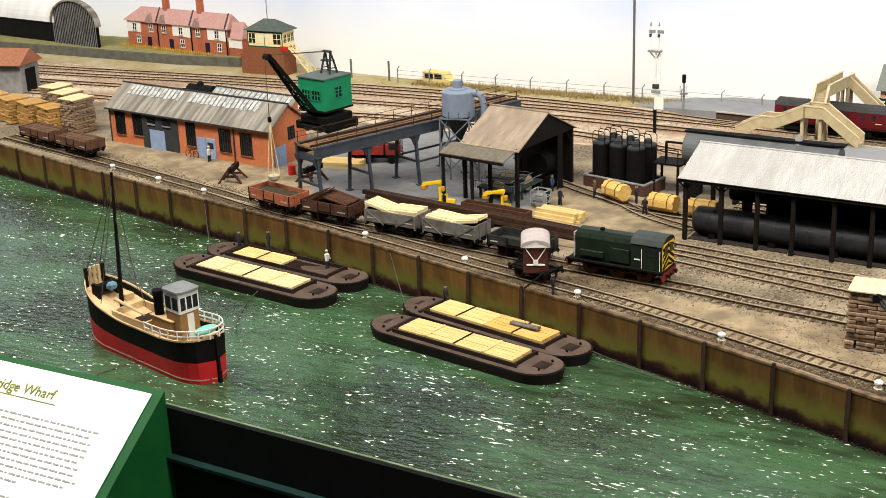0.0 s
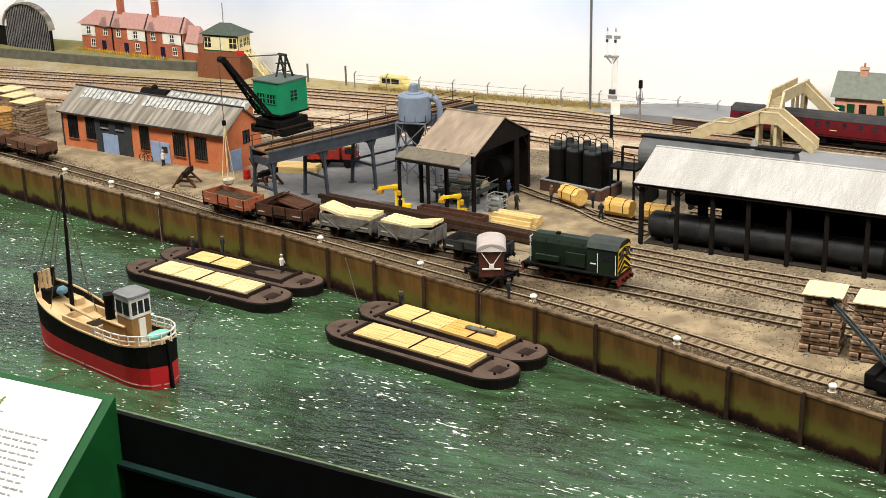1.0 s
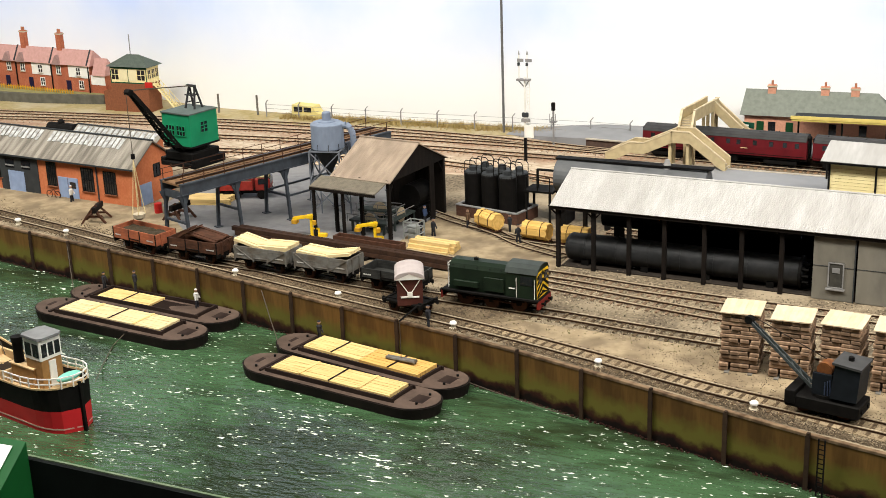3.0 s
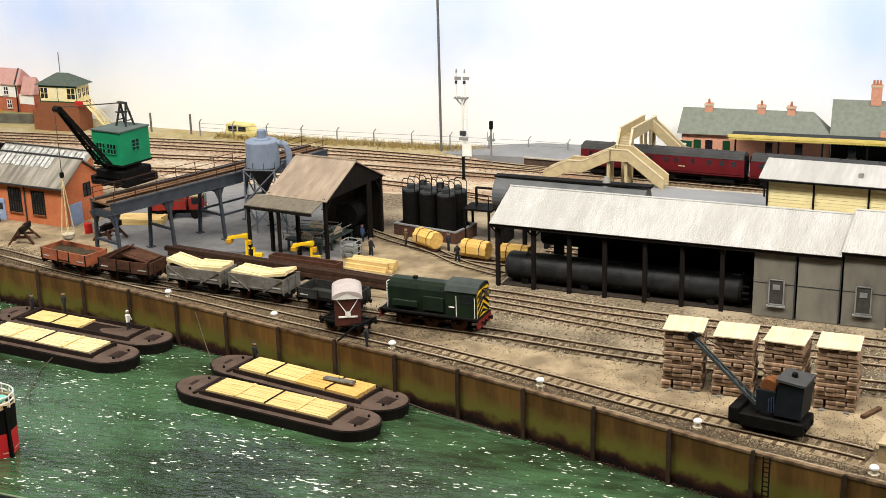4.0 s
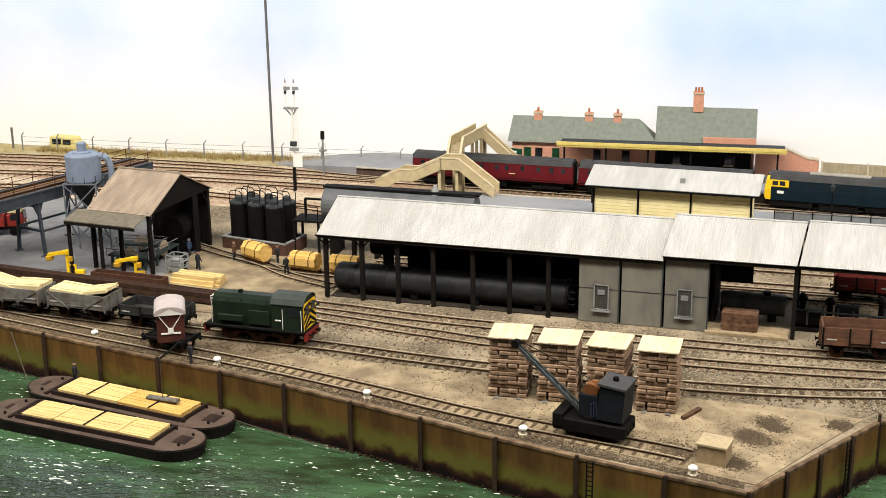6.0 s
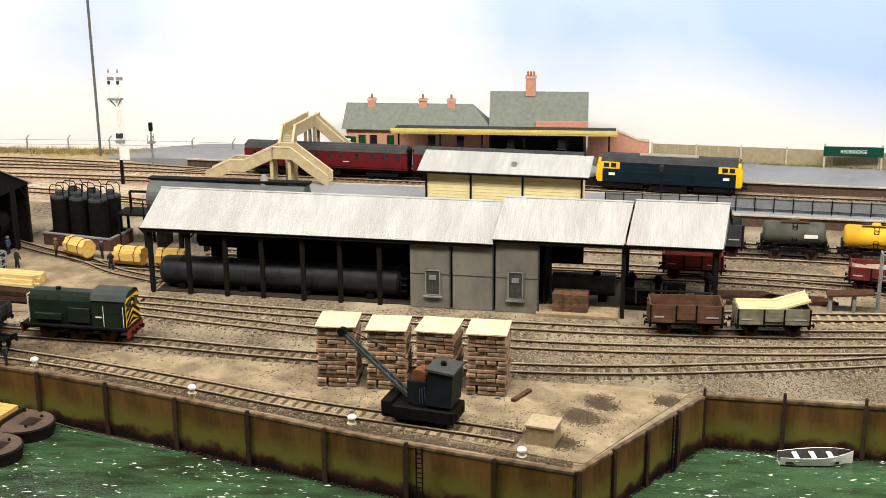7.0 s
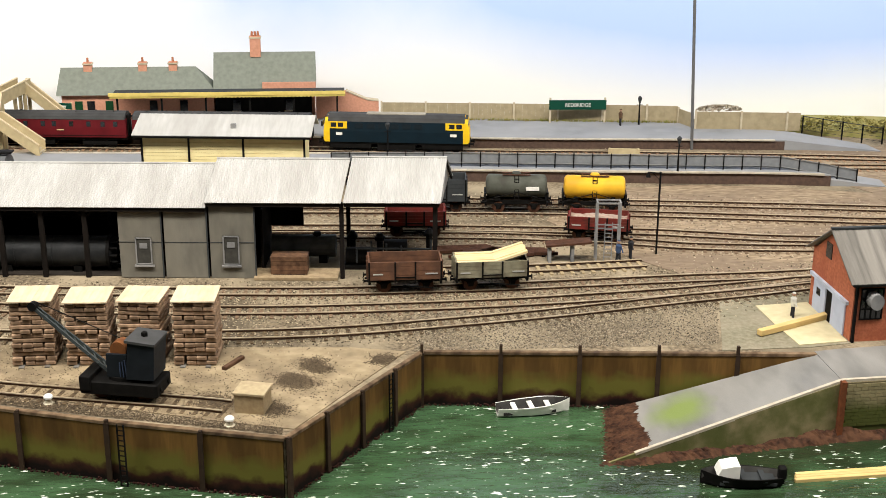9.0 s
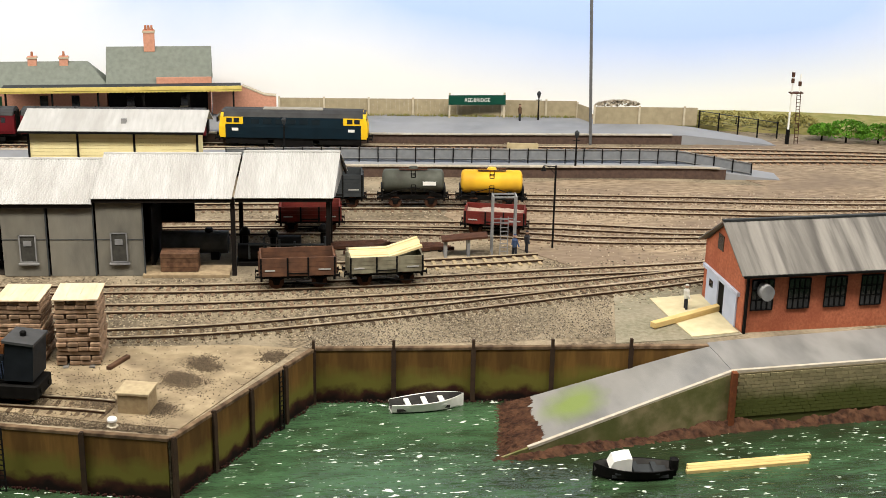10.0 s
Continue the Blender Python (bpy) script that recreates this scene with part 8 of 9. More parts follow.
part("slab_body", prism(B(), [(398, 1050), (447, 1056), (450, 966), (408, 960), (402, 1004)], 0.2, 1.4), mat("cream_concrete", (0.62, 0.54, 0.34), (0.52, 0.45, 0.28), size=10, rough=0.85), v)
v = thing("timber_baulk", at(417, 1000, 1.4, 27), "long pale timber baulk across the slab", "timber")
part("beam", box(B(), -41, 38, -3, 3, 0, 5, 0.4), TIMBER, v)


# ---- station ----
def chimney(v, x, y, z0, z1, w, material, pots=2):
    c = part("chimney", box(B(), x - w / 2, x + w / 2, y - w / 2.6, y + w / 2.6, z0, z1), material, v)
    part("chimney_cap", box(B(), x - w / 2 - 1, x + w / 2 + 1, y - w / 2.6 - 1, y + w / 2.6 + 1, z1 - 3, z1 - 1), CONCRETE, c)
    for k in range(pots):
        part("chimney_pot", lathe(B(), [(1.7, z1), (1.4, z1 + 6)], 10, (x + (k - (pots - 1) / 2) * 4, y)), TERRACOTTA, c)

def station():
    v = thing("station_building", at(-342, 1752, 16, 0.5) @ Matrix.Diagonal((1.01, 1, 1.0, 1)), "brick railway station with green slate roofs and yellow-edged canopy", "station")
    zb = -3
    part("wing_wall", box(B(), 0, 200, 0, 40, zb, 34), BRICK_STN, v)
    b = B()
    vs = [b.verts.new(p) for p in ((-6, -6, 33), (206, -6, 33), (206, 46, 33), (-6, 46, 33), (-2, 20, 66), (176, 20, 66))]
    for q in ((0, 1, 5, 4), (2, 3, 4, 5), (1, 2, 5), (3, 0, 4), (3, 2, 1, 0)):
        b.faces.new([vs[i] for i in q])
    part("wing_roof", b, SLATE_GREEN, v, "grey-green slate wing roof")
    part("house_wall", box(B(), 202, 334, 4, 46, zb, 40), BRICK_STN, v)
    b = prism(B(), [(-4, 38), (25, 84), (54, 38)], 200, 336, "x")
    part("house_roof", b, SLATE_GREEN, v, "grey-green slate main roof")
    part("parapet", box(B(), 265, 336, -7, -3, 33, 48), BRICK_STN, v, "orange brick parapet")
    part("end_wall", prism(B(), [(336, -3), (420, -3), (420, 20), (404, 22), (376, 34), (336, 36)], -3, 6, "y"), BRICK_STN, v)
    part("end_wall_coping", prism(B(), [(376, 34), (404, 22), (420, 20), (420, 21.6), (404, 23.6), (376, 35.8)], -4, 7, "y"), CONCRETE, v)
    for x in (34, 106, 146):
        chimney(v, x, 20, 60, 73, 11, BRICK_STN, 1)
    chimney(v, 256, 25, 78, 106, 14, BRICK_STN, 3)
    # canopy
    part("canopy_roof", box(B(), 72, 374, -46, -7, 39, 40.2), DARK_GREY, v, "dark canopy roof")
    b = B()
    for k in range(61):
        x = 70 + 5 * k
        prism(b, [(x, 40), (x + 4.95, 40), (x + 4.95, 37.4), (x + 2.4, 36.6), (x, 37.4)], -47.4, -46.1, "y")
    tagged(part("canopy_valance", b, mat("valance_yellow", (0.58, 0.46, 0.13), (0.50, 0.39, 0.1), size=8, rough=0.7), v, "pale yellow canopy valance"), kind="stuff")
    part("canopy_fascia", box(B(), 69, 375, -48.2, -45.9, 39.8, 44.2), mat("canopy_edge_yellow", (0.70, 0.56, 0.17), (0.6, 0.47, 0.13), size=10, rough=0.7), v, "yellow canopy edge")
    for k in range(6):
        part("canopy_post", box(B(), 78 + 57 * k, 80.4 + 57 * k, -43, -40.6, -3, 39), BLACK, v)
    for x in (22, 38, 62, 120, 160, 230, 300):
        dd = x in (22, 62)
        part("door" if dd else "window", box(B(), x - 5, x + 5, -0.9, 0.3, -3 if dd else 9, 24), mat("station_green", (0.01, 0.055, 0.02), rough=0.6) if dd else DARKGLASS, v, "dark green door" if dd else "")
        if not dd:
            part("window_sill", box(B(), x - 6.5, x + 6.5, -2, 0.2, 7, 8.6), CONCRETE, v)
    # flat black panel paints the canopy's shade onto the house wall
    part("dark_recess", box(B(), 202, 330, 1, 3.9, 1, 30), BLACK, v, "black panel standing for the shade under the canopy")
    return v

station()

def lettered(text, size, parent, m, material):
    cu = bpy.data.curves.new("lettering", "FONT")
    cu.body, cu.size, cu.align_x, cu.align_y, cu.extrude = text, size * MM, "CENTER", "CENTER", 0.0002
    cu.materials.append(material)
    o = new("lettering", cu)
    o.parent = parent
    o.matrix_local = m
    return o

v = thing("station_sign", at(349, 1709, 13, -2), "green enamel station name board on two posts", "sign")
part("board", box(B(), -38, 38, -1, 1, 18.5, 30.5), SIGN_GREEN, v, "green name board")
part("board_edge", box(B(), -38.6, 38.6, 0, 1.4, 18, 31), SIGN_GREEN, v)
for s in (-37, 37):
    part("post", box(B(), s - 1.2, s + 1.2, 1, 3, 0, 34), CONCRETE, v)
lettered("REDBRIDGE", 6.6, v, at(0, -1.3, 24.5, 0, 90), WHITE)
v = thing("direction_sign", at(-340, 1721, 13, -14), "small dark green sign on two pale posts", "sign")
part("board", box(B(), -18, 18, -1, 1, 24, 32), SIGN_GREEN, v)
for s in (-17, 17):
    part("post", box(B(), s - 1.2, s + 1.2, 1, 3, 0, 33), STONE_SAND, v)
part("letter_bar", box(B(), -11, 11, -1.4, -1, 26.5, 29), WHITE, v)
v = thing("platform_bench", at(372, 1508, 14, -9), "pale timber bench back on the island platform", "bench")
part("bench_back", box(B(), -19, 19, -1, 1, 6, 14), STONE_SAND, v)
for s in (-17, 17):
    part("leg", box(B(), s - 1, s + 1, -3, 3, 0, 14), STONE_SAND, v)

def fence_run(pts, h, label, material, z=0.0, board=6.0):
    v = thing("board_fence", at(0, 0), label, "fence", "boundary fences")
    pl = smooth_line(pts, board)
    for i in range(0, len(pl) - 1, 10):
        seg = pl[i:i + 11]
        for p, q in zip(seg, seg[1:]):
            part("board", bar(B(), (p.x, p.y, z + h / 2), (q.x - (q.x - p.x) * 0.015, q.y, z + h / 2), 1.2, h), material, v)
        part("post", box(B(), seg[0].x - 1.3, seg[0].x + 1.3, seg[0].y - 2.4, seg[0].y - 0.8, z, z + h + 2), CONCRETE, v)
    return v

fence_run([(86, 1750), (312, 1728), (427, 1714), (486, 1706)], 22, "buff close-boarded fence behind the platform", FENCE_BROWN, 13)
fence_run([(486, 1706), (498, 1674)], 20, "buff close-boarded fence behind the platform", FENCE_BROWN, 12)
fence_run([(500, 1668), (570, 1660), (640, 1652)], 24, "buff close-boarded boundary fence beyond the platform", FENCE_BROWN, 12)

# near platform railings
v = thing("platform_railing", at(0, 0, 14), "dark post-and-rail fence along the island platform", "railing")
run = smooth_line([(20, 1496), (150, 1489), (282, 1476), (416, 1463), (541, 1451), (640, 1428)], 22)
for i, p in enumerate(run):
    z = -12 * max(0, (p.x - 545) / 85)
    part("post", box(B(), p.x - 0.6, p.x + 0.6, p.y - 0.6, p.y + 0.6, z, z + 18), BLACK, v)
    if i + 1 < len(run):
        q = run[i + 1]
        z2 = -12 * max(0, (q.x - 545) / 85)
        for h in (5, 17):
            part("rail", bar(B(), (p.x, p.y, z + h), (q.x, q.y, z2 + h), 0.8), GREY_SHEET, v)
        part("infill", bar(B(), (p.x, p.y + 1, z + 9.5), (q.x, q.y + 1, z2 + 9.5), 0.5, 13), mat("railing_mesh_grey", (0.20, 0.21, 0.22), (0.16, 0.17, 0.18), size=6, rough=0.8), v, "grey close railing infill")
v = thing("platform_ramp", at(0, 0), "grey sloping platform end ramp", "ramp", kind="structure")
for a_, b_, c_, d_, h_ in (((541, 1438), (664, 1420), (668, 1450), (541, 1502), 14), ((600, 1598), (722, 1582), (716, 1618), (625, 1642), 13), ((-560, 1795), (-700, 1790), (-700, 1745), (-560, 1700), 13)):
    b = B()
    vs = [b.verts.new(p) for p in ((*a_, h_), (*b_, 1), (*c_, 1), (*d_, h_), (*a_, -1), (*b_, -1), (*c_, -1), (*d_, -1))]
    for q in ((0, 1, 2, 3), (7, 6, 5, 4), (0, 4, 5, 1), (1, 5, 6, 2), (2, 6, 7, 3), (3, 7, 4, 0)):
        b.faces.new([vs[i] for i in q])
    part("ramp", b, PLATFORM, v)
v = thing("platform_edging", at(0, 0), "pale coping stones along the platform edges", "edging", kind="structure")
for line_, top_ in ((NEAR_FRONT + [(600, 1428)], 14), (FAR_FRONT, 13), (NEAR_BACK, 14)):
    pl = smooth_line(line_, 16)
    for p, q in zip(pl, pl[1:]):
        part("coping_stone", bar(B(), (p.x, p.y, top_), (q.x + (0.4 if q.x < p.x else -0.4), q.y, top_), 5, 1.6), COPING, v)


# ---- footbridge ----
def footbridge():
    v = thing("footbridge", at(-392, 1583, 0, -4.8), "buff concrete railway footbridge with solid parapets", "footbridge")
    def flight(a, b_, w, name):
        """A sloping or level run: deck and two solid parapets with caps."""
        a, b_ = Vector(a), Vector(b_)
        d = (b_ - a)
        d2 = Vector((d.x, d.y, 0)).normalized()
        n = Vector((-d2.y, d2.x, 0))
        u = part(name, slab(B(), [a - n * w / 2, b_ - n * w / 2, b_ + n * w / 2, a + n * w / 2], 3), STONE_SAND, v)
        for s in (-1, 1):
            p, q = a + n * s * w / 2, b_ + n * s * w / 2
            b = B()
            vs = [b.verts.new(x + n * e) for e in (-0.9, 0.9) for x in (p - Vector((0, 0, 3)), q - Vector((0, 0, 3)), q + Vector((0, 0, 12)), p + Vector((0, 0, 12)))]
            for f in ((0, 1, 2, 3), (7, 6, 5, 4), (0, 4, 5, 1), (1, 5, 6, 2), (2, 6, 7, 3), (3, 7, 4, 0)):
                b.faces.new([vs[i] for i in f])
            w_ = part("parapet", b, STONE_SAND, u)
            part("parapet_cap", bar(B(), p + Vector((0, 0, 12.6)), q + Vector((0, 0, 12.6)), 3, 1.3), mat("pale_cap", (0.66, 0.55, 0.36), rough=0.8), u, "pale parapet cap")
        if abs(d.z) > 4:
            b = B()
            n_ = int(abs(d.z) / 2.4)
            for k in range(n_):
                c = a + d * ((k + 0.5) / n_)
                bar(b, c - n * (w / 2 - 1), c + n * (w / 2 - 1), 2.4, 1.2)
            tagged(part("steps", b, CONCRETE, u), kind="stuff")
        return u
    W = 25
    flight((-105.4, 0, 13.3), (-70.6, 0, 30.5), W, "stair_flight")
    flight((-70.6, 0, 30.5), (-51.6, 0, 30.5), W, "landing")
    flight((-51.6, 0, 30.5), (-11.6, 0, 49.5), W, "stair_flight")
    flight((-13.7, 0, 49.5), (11.6, 0, 49.5), W, "landing")
    flight((11.6, 0, 49.5), (60, 0, 14.3), W, "stair_flight")
    flight((-2, 11, 49.5), (-5.5, 36, 68), 17, "stair_flight")
    flight((-5.5, 36, 68), (2, 127, 68), 17, "bridge_deck")
    flight((6, 119, 68), (68, 123, 13), 16, "stair_flight")
    for x, y, z in ((-16, -8, 46), (-16, 8, 46), (8, -8, 46), (8, 8, 46), (-11, 42, 65), (1, 42, 65), (-5, 108, 65), (8, 108, 65), (-4, 126, 65), (8, 126, 65)):
        part("column", box(B(), x - 2, x + 2, y - 2, y + 2, 1, z, 0.3), STONE_SAND, v, "buff concrete column")
    return v

footbridge()


# ---- goods store with white roof ----
v = thing("goods_store", at(-191, 1432, 0, -5.5) @ Matrix.Diagonal((0.908, 1, 0.955, 1)), "cream weatherboarded store with whitened ridge roof", "store")
part("wall", box(B(), 3, 201, 1.2, 50, 0, 76), CREAM, v)
rr = random.Random(2)
for k in range(16):
    part("weatherboard", box(B(), 3, 201, 0.0, 1.5, 8 + k * 4.1, 8 + k * 4.1 + 3.7), CREAM, v)
for x in (0, 58, 125, 200):
    part("post", box(B(), x + 1, x + 3.4, -1.4, 0.4, 0, 76), BLACK, v, "black post")
for s in (0, 1):
    q = [(-8, -8, 75), (212, -8, 75), (214, 26, 93), (-4, 26, 93)] if s == 0 else [(214, 58, 75), (-2, 58, 75), (-4, 26, 93), (214, 26, 93)]
    part("roof_slope", corrugated(B(), q, 1, 8, 0.2), WHITE_ROOF, v, "whitened roof slope")
part("gutter", box(B(), -7, 211, -9.4, -7.6, 72.4, 74.4), BLACK, v)
part("roof_vent", box(B(), 112, 118, 4, 8, 80, 87), GREY_SHEET, v)


# ---- signal box ----
v = thing("signal_box", at(-1419, 1750, 0, 0.4) @ Matrix.Diagonal((0.844, 0.6, 0.961, 1)), "brick and cream signal box with green hipped roof", "signal box")
part("brick_base", box(B(), 0, 88, 0, 62, 0, 52), BRICK_DARK, v, "brown brick base")
part("coal_bunker", prism(B(), [(-22, 0), (-0.1, 0), (-0.1, 42), (-22, 36)], 4, 44, "y"), BRICK_DARK, v, "low brick annex")
part("cabin", box(B(), 1, 87, 1, 61, 52, 82), CREAM, v, "cream cabin")
for x in (23, 43.5):
    part("cabin_panel", box(B(), x, x + 18.5, -0.2, 0.9, 57, 77), mat("pale_cabin_panel", (0.72, 0.66, 0.42), (0.66, 0.6, 0.37), size=8, rough=0.5), v, "pale cream sliding window")
for x, w in ((3, 17), (64, 19)):
    window(v, x, 58, w, 19, 1, (2, 2), CREAM)
for y in (6, 26, 44):
    window(v, y, 60, 14, 16, -87, (2, 2), CREAM, axis="x")
b = B()
for x in (1, 43, 86):
    box(b, x - 0.8, x + 0.8, 0, 1.2, 52, 82)
box(b, 0, 88, 0, 1.4, 78, 82), box(b, 0, 88, 0, 1.4, 52, 54)
part("corner_trim", b, mat("box_green", (0.01, 0.07, 0.035), rough=0.6), v, "dark green trim")
b = B()
vs = [b.verts.new(p) for p in ((-7, -7, 82), (95, -7, 82), (95, 69, 82), (-7, 69, 82), (30, 31, 101), (58, 31, 101))]
for q in ((0, 1, 5, 4), (2, 3, 4, 5), (1, 2, 5), (3, 0, 4), (3, 2, 1, 0)):
    b.faces.new([vs[i] for i in q])
part("roof", b, mat("dark_green_roof", (0.095, 0.115, 0.095), (0.07, 0.088, 0.072), size=6, rough=0.75), v, "dark green hipped roof")
part("stove_pipe", rod(B(), (36, 36, 98), (36, 36, 136), 1.1, 8), GREY_SHEET, v)
part("landing", box(B(), 88, 104, 2, 22, 50, 52), CREAM, v)
b = B()
for s in (2, 16):
    bar(b, (104, s, 51), (156, s, 2), 1.6, 3), bar(b, (104, s, 66), (156, s, 17), 1.0)
    for k in range(5):
        bar(b, (104 + 13 * k, s, 51 - 12.2 * k), (104 + 13 * k, s, 66 - 12.2 * k), 1)
for k in range(16):
    t = (k + 0.5) / 16
    box(b, 104 + 52 * t - 1.6, 104 + 52 * t + 1.6, 2, 16, 51 - 49 * t - 0.5, 51 - 49 * t + 0.5)
part("staircase", b, CREAM, v, "cream external staircase")
part("fire_bucket_rack", box(B(), 82, 100, -3, 0, 46, 56, 0.5), BRIGHT_RED, v, "red fire bucket rack")

# ---- row of houses on the bank ----
tagged(part("bank", prism(B(), [(-2380, 1790), (-1600, 1782), (-1480, 1798), (-1450, 1883), (-1900, 1914), (-2380, 1883)], -1, 16), mat("bank_grass", (0.30, 0.26, 0.11), (0.2, 0.2, 0.08), size=10, rough=1.0, bump=0.8, fine=2)), "raised grassy bank behind the railway", "bank", kind="structure")
tagged(part("retaining_wall", prism(B(), [(-2380, 1782), (-1600, 1773), (-1470, 1792), (-1470, 1798), (-1600, 1782), (-2380, 1790)], 0, 17), mat("dark_bank_wall", (0.13, 0.125, 0.10), (0.085, 0.082, 0.065), size=14, rough=0.95, bump=0.4)), "dark grey retaining wall below the houses", "wall", kind="structure")
v = thing("terraced_houses", at(-1775, 1847, 16, -7.6) @ Matrix.Diagonal((1.067, 1, 1.071, 1)), "brick terraced houses with white rendered bays and pinkish roof", "houses")
part("wall", box(B(), 0, 252, 0, 34, 0, 48), BRICK_RED, v)
part("low_end_wall", box(B(), 252.1, 284, 2, 30, 0, 30), BRICK_RED, v)
b = B()
vs = [b.verts.new(p) for p in ((-5, -5, 45), (257, -5, 45), (257, 39, 45), (-5, 39, 45), (34, 9, 70), (257, 9, 70))]
for q in ((0, 1, 5, 4), (2, 3, 4, 5), (1, 2, 5), (3, 0, 4), (3, 2, 1, 0)):
    b.faces.new([vs[i] for i in q])
part("main_roof", b, PINK_ROOF, v, "pinkish tiled roof with a hipped end")
part("end_roof", prism(B(), [(-2, 30), (10, 58), (34, 30)], 257.5, 286, "x"), PINK_ROOF, v)
for x0, x1 in ((1, 36), (118, 162), (204, 251)):
    part("render_panel", box(B(), x0, x1, -1, -0.1, 24, 46), WHITE, v, "white rendered upper wall")
part("render_panel", box(B(), 252.2, 283, 1, 2, 14, 30), WHITE, v, "white rendered upper wall")
for x, z in ((24, 6), (136, 6), (226, 6), (16, 28), (58, 28), (91, 28), (134, 28), (176, 28), (222, 28)):
    window(v, x, z, 10, 13, -1 if z > 20 and x not in (58, 91, 176) else 0, (2, 2), WHITE, CONCRETE)
for x in (52, 108, 197):
    part("door", box(B(), x, x + 10, -1.2, 0.2, 0, 18), mat("house_door", (0.015, 0.012, 0.04), rough=0.5), v)
for x in (81, 165, 250):
    part("drainpipe", box(B(), x - 0.9, x + 0.9, -2.4, -1.1, 0, 46), BLACK, v)
    part("party_ridge", slab(B(), [(x - 1.4, -5.5, 46.5), (x + 1.4, -5.5, 46.5), (x + 1.4, 9, 71.2), (x - 1.4, 9, 71.2)], 1.2), DARK_GREY, v, "dark party wall capping")
for x in (63, 96, 181):
    part("dormer", prism(B(), [(x - 11, 44), (x + 11, 44), (x, 60)], -6, 8, "y"), mat("dormer_tiles", (0.34, 0.22, 0.20), (0.26, 0.17, 0.155), size=5, rough=0.85), v, "small tiled gable")
for x in (96, 181):
    chimney(v, x, 11, 62, 96, 11, BRICK_RED, 2)
v = thing("garden_fence", at(-1778, 1827, 16, -7.6), "low bright yellow picket fence before the houses", "fence")
for k in range(40):
    part("picket", box(B(), k * 6.2, k * 6.2 + 1.6, -0.6, 0.6, 0, 7 + (k % 3) * 0.5), OCHRE, v)
part("fence_rail", box(B(), 0, 244, 0.6, 1.4, 4, 5.2), OCHRE, v)

# ---- barn, hut ----
v = thing("arched_barn", at(-1872, 1811, 12, -8), "black barn with pale arched corrugated roof", "barn")
arc = [(66 * math.cos(a), 44 + 46 * math.sin(a)) for a in [math.pi * k / 14 for k in range(15)]]
part("end_wall", prism(B(), [(-66, 0), (66, 0)] + arc, -4, 0, "y"), BLACK, v, "black boarded end")
b = B()
for k in range(26):
    x = -64 + 5 * k
    hgt = 44 + 46 * math.sqrt(max(0, 1 - (x / 66) ** 2))
    box(b, x - 0.5, x + 0.5, -5.2, -4, 0, hgt - 2)
tagged(part("cover_strip", b, GREY_SHEET, v, "pale vertical cover strips"), kind="stuff")
arc2 = [(69 * math.cos(a), 44 + 49 * math.sin(a)) for a in [math.pi * k / 14 for k in range(15)]]
part("roof", prism(B(), arc2 + arc[::-1], -9, 4, "y"), ASBESTOS, v, "pale arched roof")
part("side_shed", box(B(), -270, -67, 0, 40, 0, 46), BLACK, v, "dark side range")
curve_ = [(46 - 52 * math.cos(a), 44 + 49 * math.sin(a)) for a in [math.pi / 2 * k / 8 for k in range(9)]]
part("side_roof", prism(B(), curve_ + [(46, 44)], -272, -60, "x"), mat("white_arched_sheeting", (0.74, 0.74, 0.72), (0.62, 0.62, 0.6), size=20, rough=0.7, stretch=(1, 0.2, 0.2)), v, "pale curved side roof")
v = thing("lineside_hut", at(-1746, 1501, 0, 10.5) @ Matrix.Diagonal((1, 1.1, 1.05, 1)), "grey hut with terracotta tiled roof", "hut")
part("wall", box(B(), -45, 40, -20, 28, 0, 48), GREY_SHEET, v)
part("roof", prism(B(), [(-28, 47), (4, 70), (36, 47)], -50, 46, "x"), mat("weathered_clay_tiles", (0.36, 0.15, 0.085), (0.27, 0.115, 0.065), size=5, rough=0.85, bump=0.3), v, "terracotta roof")
# the hut's unlit doorway is a black plate on its end wall
part("doorway", box(B(), 40, 40.8, -8, 18, 0, 38), BLACK, v)
window(v, -30, 16, 18, 18, -20, (2, 2), WHITE)


# ---- signals, posts, lamps ----
def bracket_signal(m, s=1.0):
    v = thing("bracket_signal", m, "white bracket semaphore signal with two dolls", "signal")
    part("post_base", box(B(), -1.9, 1.9, -1.9, 1.9, 0, 31), BLACK, v, "black painted base")
    part("post", rod(B(), (0, 0, 31), (0, 0, 110), 1.7, 10, 1.3), WHITE, v)
    b = B()
    box(b, -11, 8, -4, 4, 105, 107), bar(b, (0, 0, 96), (-9, 0, 105), 1.4), bar(b, (0, 0, 96), (6, 0, 105), 1.4)
    part("bracket", b, GREY_SHEET, v)
    for x in (-8, 4):
        part("doll", rod(B(), (x, 0, 107), (x, 0, 138), 0.9, 8), WHITE, v)
        part("arm", box(B(), x - 2, x + 7, -1.8, -0.8, 129, 133), GREY_SHEET, v)
        part("finial", lathe(B(), [(1.4, 138), (0.9, 141), (0.3, 143)], 8, (x, 0)), GREY_SHEET, v)
        part("lamp", box(B(), x - 1.6, x + 1.2, -2.6, 1, 124, 128, 0.3), DARK_GREY, v)
    b = B()
    for k in range(16):
        box(b, 2.6, 6.2, 1.6, 2.2, 34 + 4.4 * k, 34.8 + 4.4 * k)
    for q in (2.4, 6.0):
        box(b, q, q + 0.6, 1.5, 2.3, 31, 106)
    part("ladder", b, WHITE, v, "thin white ladder")
    part("low_arm", box(B(), -5, 8, -2.6, -1.4, 52, 56), GREY_SHEET, v)
    part("low_lamp", box(B(), -4, 5, -3, 1, 58, 64, 0.6), DARK_GREY, v)
